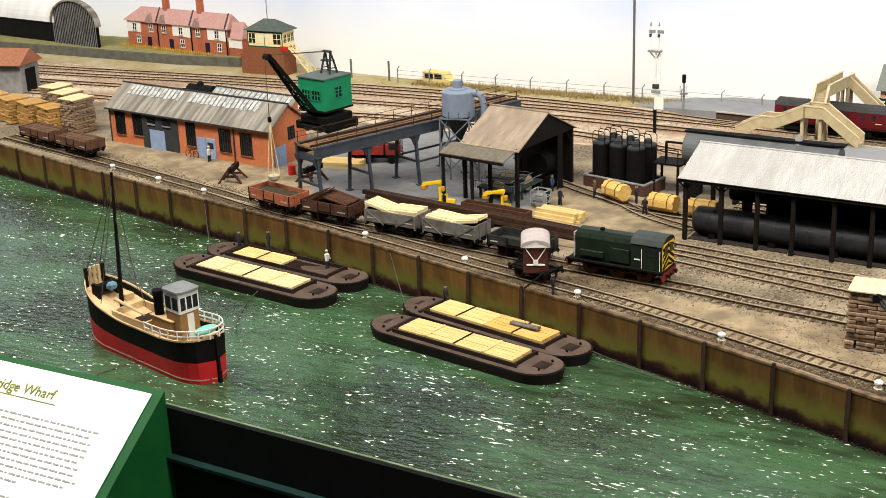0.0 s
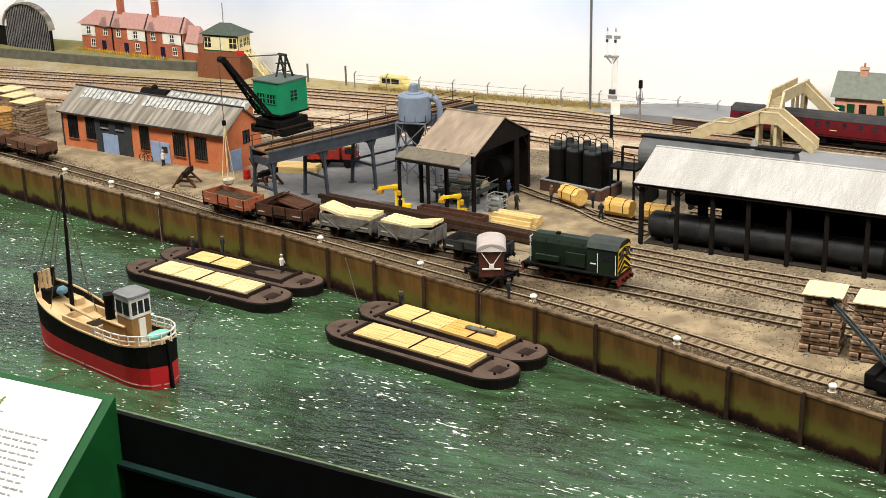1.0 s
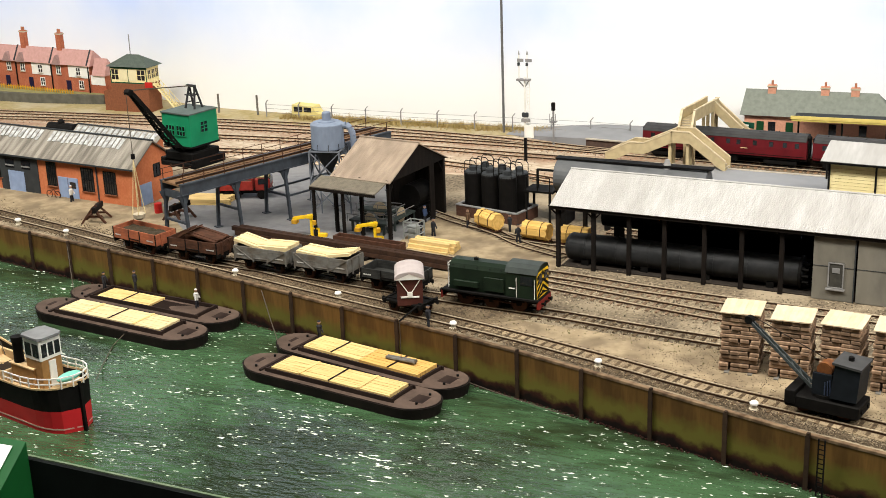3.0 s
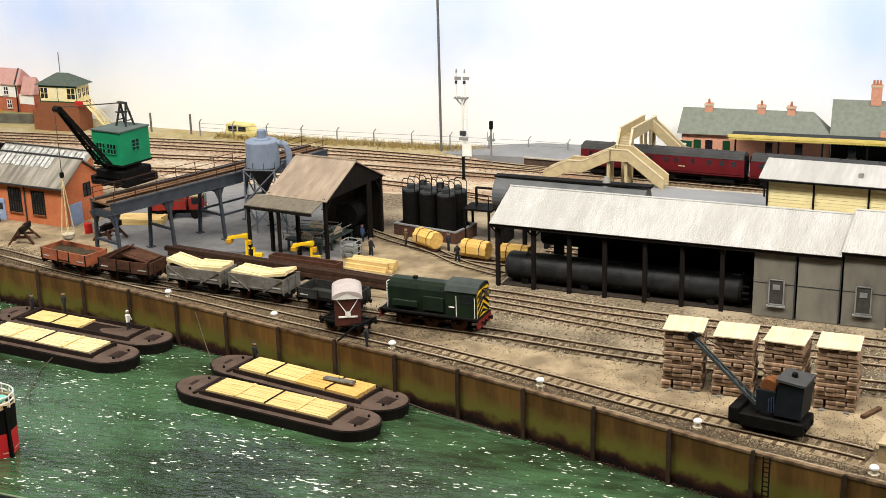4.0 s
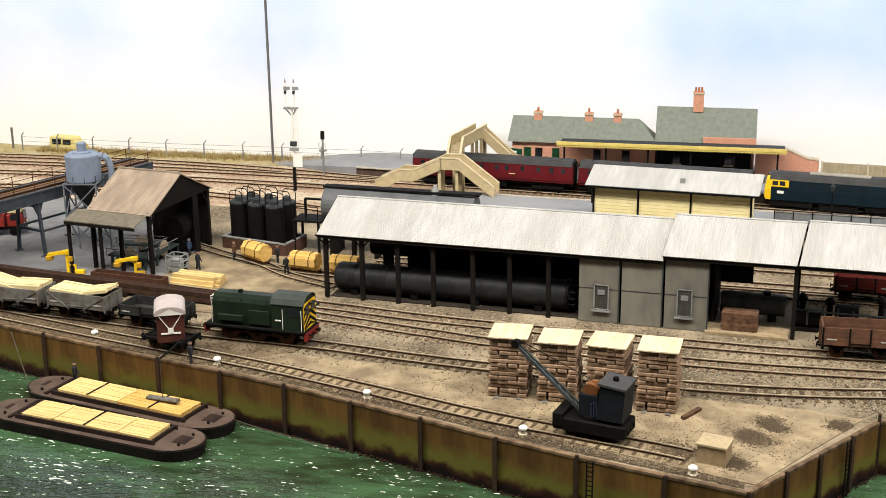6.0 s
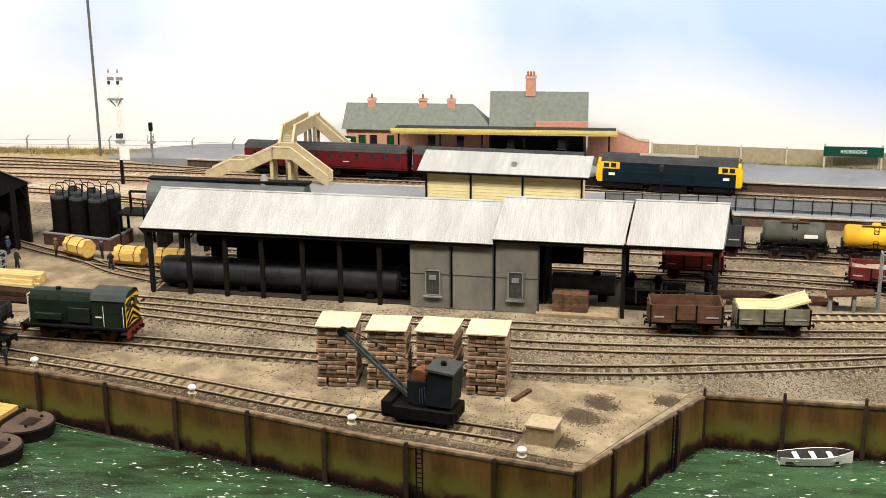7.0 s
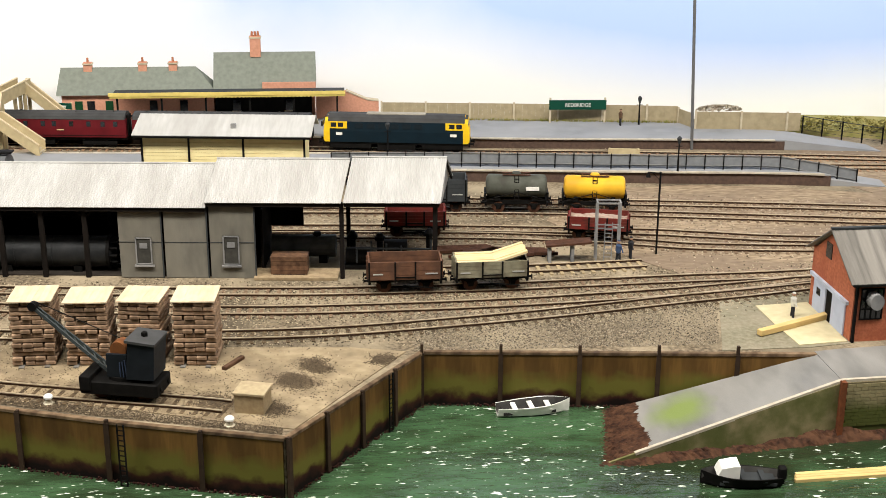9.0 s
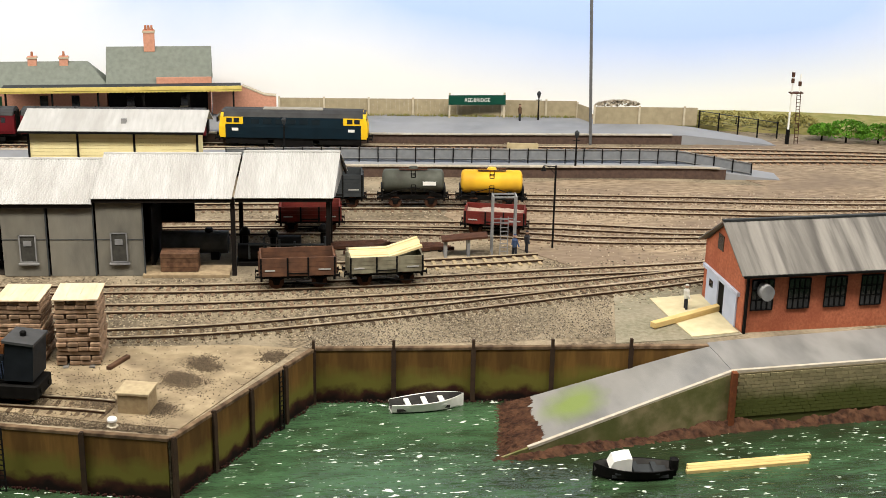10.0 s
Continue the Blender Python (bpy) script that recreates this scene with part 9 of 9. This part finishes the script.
    part("sign_plate", box(B(), 1, 13, -3.4, -2.4, 32, 48), WHITE, v, "white route plate")
    return v

SIGNAL_AT = at(-619, 1602) @ Matrix.Diagonal((1, 1, 1.09, 1))
bracket_signal(SIGNAL_AT)
def colour_light(m, label, h=70):
    v = thing("colour_light_signal", m, label, "signal", "colour light signals")
    part("post", rod(B(), (0, 0, 0), (0, 0, h), 1.5, 8), GREY_SHEET, v)
    part("head", box(B(), -2.6, 2.6, -2.4, 2.4, h - 2, h + 10, 0.8), BLACK, v)
    b = B()
    box(b, -5, 5, -4, 4, h - 19, h - 17.5)
    for x in (-4.5, 4.5):
        rod(b, (x, -3.5, h - 18), (x, -3.5, h - 6), 0.5, 5)
    part("cage", b, GREY_SHEET, v)
    return v

colour_light(at(-606, 1690), "small black-headed colour light signal", 56)
v = thing("lattice_signal", at(740, 1591), "thin white and rusty signal post with ladder", "signal")
part("post", rod(B(), (0, 0, 0), (0, 0, 96), 1.5, 8, 1.0), WHITE, v)
part("post_base", box(B(), -2.0, 2.0, -2.0, 2.0, 0, 20), BLACK, v)
part("doll", rod(B(), (10, 0, 69), (10, 0, 92), 0.9, 8), WHITE, v)
for x, z in ((0, 84), (0, 92), (10, 80)):
    part("lamp", box(B(), x - 2.2, x + 1.4, -2, 1.2, z - 3, z + 3, 0.4), RUST, v)
part("platform", box(B(), -3, 14, -4, 4, 67.5, 69), RUST, v)
b = B()
for s in (7, 12):
    rod(b, (s + 3, 0, 0), (s, 0, 68), 0.5, 5)
for k in range(14):
    box(b, 7.5 + 0.15 * (14 - k), 12.5 + 0.15 * (14 - k), -0.4, 0.4, 4 + 4.6 * k, 4.7 + 4.6 * k)
part("ladder", b, RUST, v, "rusty ladder")

def support_rod(x, y, label, lean=0.0):
    v = thing("support_rod", at(x, y), label, "rod", "support rods")
    part("rod_shaft", rod(B(), (0, 0, 0), (lean, 0, 560), 2.0, 8), mat("dull_rod", (0.13, 0.13, 0.13), rough=0.6), v)
support_rod(-707, 1757, "tall thin dark rod rising behind the railway")
support_rod(481, 1606, "tall thin dark rod rising from the platform", -25)

def lamp_post(x, y, z, h, label):
    v = thing("lamp_post", at(x, y, z), label, "lamp post", "platform lamps")
    part("post", rod(B(), (0, 0, 0), (0, 0, h), 1.3, 8, 0.8), BLACK, v)
    part("lantern", lathe(B(), [(1.4, h), (3.0, h + 6), (2.6, h + 7), (0.6, h + 9)], 8), DARK_GREY, v)
    part("cross_bar", bar(B(), (-4, 0, h - 3), (4, 0, h - 3), 0.8), BLACK, v)
for x, y, z, h in ((430, 1694, 13, 30), (424, 1450, 14, 34), (88, 1538, 14, 34), (-205, 1560, 14, 34)):
    lamp_post(x, y, z, h, "slender black platform lamp post")
v = thing("yard_lamp", at(342, 1197) @ Matrix.Diagonal((1, 1, 1.08, 1)), "tall black yard lamp with bracket arm", "lamp post")
part("post", rod(B(), (0, 0, 0), (0, 0, 78), 1.0, 8), BLACK, v)
b = B()
bar(b, (0, 0, 77), (-12, 0, 78), 0.8), bar(b, (0, 0, 70), (-8, 0, 77.5), 0.6)
part("arm", b, BLACK, v)
part("shade", lathe(B(), [(2.6, 73.5), (1.4, 76.5), (0.8, 78)], 10, (-12, 0)), BLACK, v)

def gauge_frame(m):
    v = thing("loading_frame", m, "pale grey loading frame with ladder and walkway", "frame")
    for x in (-11, 11):
        for y in (-6, 6):
            part("upright", box(B(), x - 0.8, x + 0.8, y - 0.8, y + 0.8, 0, 60), GREY_SHEET, v)
    for y in (-8, 8):
        for z, w in ((61, 2), (36, 1.4)):
            part("cross_rail", bar(B(), (-11, y * 0.75, z - 2), (11, y * 0.75, z - 2), w * 0.7), GREY_SHEET, v)
    for x in (-11, 11):
        for z, w in ((61, 2), (36, 1.4)):
            part("side_rail", bar(B(), (x, -6, z - 2), (x, 6, z - 2), w * 0.7), GREY_SHEET, v)
    b = B()
    for k in range(9):
        box(b, -3.6, 3.6, -7.6, -7.0, 5 + 4 * k, 5.7 + 4 * k)
    for s in (-3.6, 3.6):
        box(b, s - 0.4, s + 0.4, -7.8, -6.8, 0, 40)
    part("ladder", b, GREY_SHEET, v)
    part("walkway", slab(B(), [(-60, -12, 18), (-16, -12, 22), (-16, 4, 22), (-60, 4, 18)], 2), RUST, v, "rusty sloping walkway")
    for x in (-56, -34):
        part("trestle", box(B(), x - 1.5, x + 1.5, -10, 2, 0, 17), GREY_SHEET, v)
    return v

gauge_frame(at(290, 1184, 0, -4))
for k, (x, y, rz) in enumerate(((150, 1216, 3), (205, 1206, -4), (180, 1201, 2))):
    v = thing("rail_pile", at(x, y, 0, rz), "low rusty pile of spare rails and sleepers", "rail pile", "rail piles")
    for i in range(5):
        part("rail", box(B(), -44 + i * 4, 40 - i * 3, i * 3.4 - 8, i * 3.4 - 5.4, 1.5, 4.5), RUST, v)
    part("bearer", box(B(), -30, -26, -9, 9, 0, 1.5), TARRED, v)
    part("bearer", box(B(), 24, 28, -9, 9, 0, 1.5), TARRED, v)

v = thing("wire_fence", at(0, 0), "concrete post-and-wire lineside fence", "fence")
pl = smooth_line([(-1130, 1771), (-900, 1763), (-700, 1767), (-560, 1767), (-470, 1757)], 62)
for p in pl:
    b = B()
    bar(b, (p.x, p.y, 0), (p.x, p.y, 24), 1.6)
    bar(b, (p.x, p.y, 24), (p.x + 4, p.y, 29), 1.3)
    part("post", b, GREY_SHEET, v)
b = B()
for p, q in zip(pl, pl[1:]):
    for h in (8, 15, 22):
        rod(b, (p.x, p.y, h), (q.x, q.y, h), 0.25, 4)
tagged(part("wire", b, GREY_SHEET, v), kind="stuff")
for x, h in ((-1227, 33), (-1152, 34)):
    v = thing("telegraph_post", at(x, 1780), "short weathered timber lineside post", "post", "lineside posts")
    part("post_shaft", rod(B(), (0, 0, 0), (0, 0, h), 1.8, 7), WAGON_GREY, v)

v = thing("bank_fence", at(0, 0), "dark post-and-wire fence sloping down beside the platform ramp", "fence")
bank_run = [Vector((640 + 24.5 * k, 1651 - 7.4 * k, 11 - 2.6 * k)) for k in range(5)]
for p in bank_run:
    part("post", box(B(), p.x - 0.8, p.x + 0.8, p.y - 0.8, p.y + 0.8, p.z - 8, p.z + 22), BLACK, v)
for p, q in zip(bank_run, bank_run[1:]):
    for h in (3, 9, 15, 21):
        part("wire" if h < 20 else "rail", bar(B(), p + Vector((0, 0, h)), q + Vector((0, 0, h)), 0.4 if h < 20 else 0.9), DARK_GREY, v)

# ---- hillside and bushes at the far end ----
tagged(part("hillside", prism(B(), [(560, 1717), (690, 1666), (800, 1637), (1000, 1593), (1095, 1521), (1090, 1728), (800, 1748), (560, 1785)], 0, 8), mat("hill_grass", (0.20, 0.20, 0.06), (0.30, 0.26, 0.11), size=14, rough=1.0, bump=0.9, fine=2.5)), "low grassy hillside by the line", "hill", kind="structure")

def foliage(name, blobs, n, size, material, label, seed, leaf=2.4):
    """A bush of many small leaf blades scattered over several uneven lobes."""
    rng = random.Random(seed)
    v = thing(name, at(0, 0), label, "bush", "lineside bushes")
    b = B()
    for cx, cy, cz, rx, ry, rz in blobs:
        for k in range(n):
            u, a = rng.uniform(-0.25, 1), rng.uniform(0, 2 * math.pi)
            r = math.sqrt(max(0, 1 - u * u)) * rng.uniform(0.8, 1.05)
            c = Vector((cx + rx * r * math.cos(a), cy + ry * r * math.sin(a), max(cz - rz * 0.3, cz + rz * u * rng.uniform(0.85, 1.1))))
            d = Vector((rng.uniform(-1, 1), rng.uniform(-1, 1), rng.uniform(-0.4, 1))).normalized() * leaf * rng.uniform(0.6, 1.4)
            e = d.cross(Vector((rng.uniform(-1, 1), rng.uniform(-1, 1), rng.uniform(-1, 1)))).normalized() * leaf * 0.5
            b.faces.new([b.verts.new(c - d), b.verts.new(c + e), b.verts.new(c + d), b.verts.new(c - e)])
    tagged(part("leaves", b, material, v), kind="stuff")
    stem = B()
    for cx, cy, cz, rx, ry, rz in blobs:
        rod(stem, (cx, cy, 0), (cx, cy, cz + rz * 0.4), 1.6, 6, 0.6)
    part("stems", stem, TARRED, v)
    return v

LEAF_BRIGHT = mat("bright_leaf", (0.11, 0.26, 0.02), (0.06, 0.16, 0.015), size=6, rough=0.8, bump=0)
LEAF_DARK = mat("dark_leaf", (0.06, 0.085, 0.02), (0.09, 0.065, 0.02), size=6, rough=0.85, bump=0)
LEAF_DRY = mat("dry_leaf", (0.34, 0.29, 0.10), (0.24, 0.22, 0.07), size=8, rough=0.9, bump=0)
foliage("green_bush", [(822, 1593, 14, 32, 16, 16), (862, 1583, 12, 30, 16, 14), (795, 1608, 12, 20, 12, 10)], 900, 3, LEAF_BRIGHT, "bright green low leafy bushes", 4)
foliage("dark_bush", [(905, 1567, 20, 42, 20, 18), (960, 1552, 22, 44, 20, 20), (1020, 1531, 22, 40, 20, 20)], 900, 3, LEAF_DARK, "dark brown-green hedge bushes", 5)
foliage("dry_bush", [(700, 1674, 12, 60, 14, 13), (640, 1695, 10, 50, 14, 10), (770, 1657, 12, 40, 14, 12)], 900, 3, LEAF_DRY, "dry olive scrub on the bank", 6)
foliage("white_scrub", [(545, 1717, 28, 30, 8, 5)], 500, 3, mat("pale_scrub", (0.5, 0.45, 0.35), (0.2, 0.15, 0.1), size=5, rough=0.9, bump=0), "pale brambles above the fence", 8)

def tufts(name, region, n, h, material, label, seed, z=0.8):
    rng = random.Random(seed)
    b = B()
    for k in range(n):
        x, y = region(rng)
        for j in range(3):
            a = rng.uniform(0, 6.28)
            lean = Vector((math.cos(a), math.sin(a), 0)) * rng.uniform(0.2, 0.8) * h
            w = Vector((-math.sin(a), math.cos(a), 0)) * 0.5
            p = Vector((x + rng.uniform(-1.5, 1.5), y + rng.uniform(-1.5, 1.5), z))
            b.faces.new([b.verts.new(p - w), b.verts.new(p + w), b.verts.new(p + lean + Vector((0, 0, h * rng.uniform(0.6, 1.3))))])
    tagged(part(name, b, material), label, "grass", kind="stuff")

tufts("dry_grass_tufts", lambda r: (r.uniform(-1100, -420), 1774 + r.gauss(0, 9)), 3200, 7, mat("straw", (0.42, 0.33, 0.14), (0.34, 0.24, 0.09), size=12, rough=0.9, bump=0), "dry straw-coloured lineside grass tufts", 21)
tufts("yard_weeds", lambda r: (lambda x: (x, 1003 - 0.1 * (x + 300) + r.gauss(0, 10)))(r.uniform(-470, -150)), 90, 1.6, mat("yard_weed", (0.17, 0.16, 0.06), (0.12, 0.10, 0.045), size=8, rough=0.9, bump=0), "sparse olive weeds between the tracks", 22)
tufts("platform_grass", lambda r: (lambda x: (x, 1746 - 0.11 * (x - 86) + r.gauss(0, 1.5)))(r.uniform(90, 484)), 500, 3, mat("grass_green", (0.16, 0.18, 0.04), (0.24, 0.2, 0.06), size=8, rough=0.9, bump=0), "thin grass along the platform fence", 23, z=13)

# ---- loose ballast stones in the near yard ----
def stones(name, region, n, r0, r1, material, label, seed, z=0.6):
    rng = random.Random(seed)
    vs, fs = [], []
    for k in range(n):
        x, y = region(rng)
        r = rng.uniform(r0, r1)
        i = len(vs)
        a = rng.uniform(0, 6.28)
        for q in range(4):
            vs.append(((x + r * math.cos(a + q * 1.57) * rng.uniform(0.7, 1.2)) * MM, (y + r * math.sin(a + q * 1.57) * rng.uniform(0.7, 1.2)) * MM, z * MM))
        vs.append((x * MM, y * MM, (z + r * rng.uniform(0.6, 1.1)) * MM))
        fs += [(i, i + 1, i + 4), (i + 1, i + 2, i + 4), (i + 2, i + 3, i + 4), (i + 3, i, i + 4)]
    me = bpy.data.meshes.new(name)
    me.from_pydata(vs, [], fs)
    me.materials.append(material)
    tagged(new(name, me), label, "ballast", kind="stuff")

def island_mat(name, a, b):
    m = mat(name, a, b, size=3, rough=0.95, bump=0.2)
    n, l = m.node_tree.nodes, m.node_tree.links
    p = n["Principled BSDF"]
    g, r = n.new("ShaderNodeNewGeometry"), n.new("ShaderNodeValToRGB")
    r.color_ramp.elements[0].color, r.color_ramp.elements[1].color = rgb(a), rgb(b)
    l.new(g.outputs["Random Per Island"], r.inputs[0]), l.new(r.outputs[0], p.inputs["Base Color"])
    return m

STONE_MIX = island_mat("ballast_stone", (0.035, 0.026, 0.018), (0.46, 0.38, 0.26))
def quay_edge(x):
    for (x0, y0), (x1, y1) in zip(QUAY, QUAY[1:]):
        if x0 <= x <= x1:
            return y0 + (y1 - y0) * (x - x0) / (x1 - x0)
    return -1e9


def by_track(names, spread, x0=-9e9, x1=9e9):
    lines = [smooth_line(TRACKS[nm], 8) for nm in names]
    def f(r):
        while True:
            pl = lines[r.randrange(len(lines))]
            p = pl[r.randrange(len(pl))]
            x, y = p.x + r.uniform(-5, 5), p.y + r.gauss(0, spread)
            if y > quay_edge(x) + 4 and x0 + r.gauss(0, 14) < x < x1 + r.gauss(0, 14):
                return x, y
    return f
stones("ballast_stones", by_track(["wharf", "middle", "shed_front"], 17, -440), 34000, 0.5, 1.2, STONE_MIX, "loose grey-brown ballast stones round the yard tracks", 31)
stones("quay_ballast", by_track(["quay"], 12, -460), 7000, 0.4, 1.0, island_mat("sandy_stone", (0.09, 0.065, 0.04), (0.40, 0.31, 0.20)), "loose grey-brown ballast along the quay siding", 32)
stones("sooty_stones", by_track(["quay", "wharf"], 14, -1300, -440), 22000, 0.4, 1.1, island_mat("sooty_stone", (0.018, 0.013, 0.009), (0.20, 0.15, 0.095)), "dark oily ballast stones under the standing wagons", 37, z=0.9)
stones("rear_ballast", by_track(["sidings_a", "sidings_b", "sidings_c", "sidings_d", "main_near", "main_far", "loop", "yard_back"], 18), 36000, 0.6, 1.4, island_mat("pale_ballast_stone", (0.09, 0.065, 0.043), (0.48, 0.395, 0.285)), "pale dusty ballast stones round the rear tracks", 33)
stones("yard_gravel", lambda r: (lambda y: (r.uniform(92, 338 + 0.26 * (y - 950)), y))(967 + r.random() * (1060 - 967)), 11000, 0.4, 1.0, island_mat("brown_gravel", (0.05, 0.04, 0.029), (0.38, 0.32, 0.235)), "coarse grey-brown gravel by the inner quay", 34)
PATCHES = ((11, 945, 6), (16, 936, 4), (0, 911, 7), (-6, 918, 5), (66, 951, 5), (-17, 864, 6), (-61, 879, 8), (-120, 900, 10))
def on_apron(r):
    while True:
        if r.random() < 0.85:
            cx, cy, sp = PATCHES[r.randrange(len(PATCHES))]
            x, y = cx + r.gauss(0, sp), cy + r.gauss(0, sp)
        else:
            x = r.uniform(-300, 80)
            y = 905 - 0.28 * x + r.gauss(0, 26)
        if y > (852 - 0.36 * (x + 60) if x < 0 else 836 + 1.5 * x) and y < 985:
            return x, y
DARK_CRUMB = island_mat("dark_crumb", (0.03, 0.022, 0.014), (0.15, 0.112, 0.072))
stones("dirt_crumbs", on_apron, 13000, 0.3, 0.85, DARK_CRUMB, "patches of dark crumbled gravel on the dirt apron", 35, z=0.8)
def by_edge(r):
    x = r.uniform(-420, -8)
    return x, quay_edge(x) + 5 + abs(r.gauss(0, 9))
stones("edge_gravel", by_edge, 9000, 0.3, 0.8, DARK_CRUMB, "dark dirt and gravel along the quay edge", 36, z=0.6)

# ---- front board and information lectern ----
v = thing("front_board", at(0, 0), "black front board of the layout with thin pale top edge", "front board", kind="structure")
b = B()
for x0, x1 in ((-2400, 1106),):
    vs = [b.verts.new(p) for x in (x0, x1) for p in ((x, fascia_y(x) - 7, -420), (x, fascia_y(x), -420), (x, fascia_y(x), -39), (x, fascia_y(x) - 7, -39))]
    for q in ((0, 1, 2, 3), (7, 6, 5, 4), (0, 4, 5, 1), (1, 5, 6, 2), (2, 6, 7, 3), (3, 7, 4, 0)):
        b.faces.new([vs[i] for i in q])
part("board", b, BLACKCLOTH, v)
# paler strip paints the light caught along the board's top edge
part("edge_strip", bar(B(), (-2400, fascia_y(-2400) - 2, -38.4), (1100, fascia_y(1100) - 2, -38.4), 2.5, 1.2), mat("lit_green_edge", (0.16, 0.2, 0.13), (0.08, 0.12, 0.07), size=12, rough=0.6), v, "green top edge, coloured paler for the light on it")
part("ledge", bar(B(), (-2400, fascia_y(-2400) - 11, -86), (1100, fascia_y(1100) - 11, -86), 8, 3), mat("dark_teal_ledge", (0.010, 0.028, 0.026), rough=0.4), v, "dark teal ledge")
part("skirt", bar(B(), (-2400, fascia_y(-2400) - 3, -700), (1100, fascia_y(1100) - 3, -700), 4, 590), BLACKCLOTH, v, "black cloth skirt")

GREENBOARD = mat("lectern_green", (0.008, 0.085, 0.020), (0.006, 0.065, 0.016), size=30, rough=0.5, bump=0.1)
v = thing("information_lectern", at(-756, 682, -25), "green sloping information lectern with printed white sheet", "lectern")
SL = math.radians(35)
def lec(x, d, h=0.0):
    return (x, -d * math.cos(SL) - h * math.sin(SL) * 0, -d * math.sin(SL) + h)
b = B()
vs = [b.verts.new(p) for p in (lec(-420, -4), lec(4, -4), lec(4, 250), lec(-420, 250), (-420, 3, -190), (4, 3, -190), (4, lec(0, 250)[1], -190), (-420, lec(0, 250)[1], -190))]
for q in ((0, 1, 2, 3), (7, 6, 5, 4), (0, 4, 5, 1), (1, 5, 6, 2), (2, 6, 7, 3), (3, 7, 4, 0)):
    b.faces.new([vs[i] for i in q])
part("lectern_body", b, GREENBOARD, v, "dark green lectern body")
part("sheet", slab(B(), [lec(-410, 214, 1.6), lec(-6, 214, 1.6), lec(-6, 3, 1.6), lec(-410, 3, 1.6)], 0.6), mat("white_card", (0.86, 0.86, 0.84), (0.82, 0.82, 0.8), size=60, rough=0.5, bump=0.0), v, "white printed information sheet")
INK = mat("grey_ink", (0.33, 0.33, 0.32), (0.25, 0.25, 0.25), size=4, rough=0.6, bump=0)
tilt = pose(0, 0, 0, 35, 0, 0)
title = lettered("Redbridge Wharf", 14.5, v, Matrix.Translation(Vector(lec(-155, 26, 2.4)) * MM) @ tilt, mat("olive_ink", (0.22, 0.25, 0.04), rough=0.6, bump=0))
part("title_underline", slab(B(), [lec(-212, 35, 2.2), lec(-98, 35, 2.2), lec(-98, 34.2, 2.2), lec(-212, 34.2, 2.2)], 0.3), MATS["olive_ink"], v)
rng = random.Random(9)
for row in range(17):
    d = 50 + row * 6.1 + (9 if row > 10 else 0)
    b = B()
    x = -380.0
    end = -34 - rng.uniform(0, 12) - (60 if row in (10, 16) else 0)
    while x < end:
        w = rng.uniform(2.5, 10)
        slab(b, [lec(x, d + 1.7, 2.1), lec(min(x + w, end + 3), d + 1.7, 2.1), lec(min(x + w, end + 3), d, 2.1), lec(x, d, 2.1)], 0.2)
        x += w + 1.7
    tagged(part("text_line", b, INK, v, "line of small unreadable print"), kind="stuff")

# ---- slipway side stones and track sleepers, last ----
for x, z, w in SIDE_STONES:
    if x + w < 150:
        o = new("stone", st_me[w])
        o.parent, o.matrix_local = sl, m_st @ at(x, 0, z)
rest = B()
for x, z, w in SIDE_STONES:
    if x + w >= 150:
        box(rest, x + 0.15, x + w - 0.15, -1.3, 0, z + 0.15, z + 2.85)
tagged(part("side_stones", rest, WALLSTONE, sl, m=m_st), kind="stuff")
for tr, pts, pieces, me, spacing, z, half in LATE:
    pl = smooth_line(pts, spacing)
    if pieces:
        for i, p in enumerate(pl):
            d = (pl[min(i + 1, len(pl) - 1)] - pl[max(i - 1, 0)])
            s = new("sleeper", me)
            s.parent = tr
            s.matrix_local = at(p.x, p.y, z, math.degrees(math.atan2(d.y, d.x)) + random.uniform(-1.5, 1.5))
    else:
        bmx = B()
        for i, p in enumerate(pl):
            d = (pl[min(i + 1, len(pl) - 1)] - pl[max(i - 1, 0)]).normalized()
            q = Vector((-d.y, d.x, 0))
            bar(bmx, p - q * half + Vector((0, 0, z)), p + q * half + Vector((0, 0, z)), 3.2, 2.2)
        tagged(part("sleepers", bmx, SLEEPER_RUSTY if pts[0][0] < -2000 else SLEEPER_DUSTY, tr), kind="stuff")
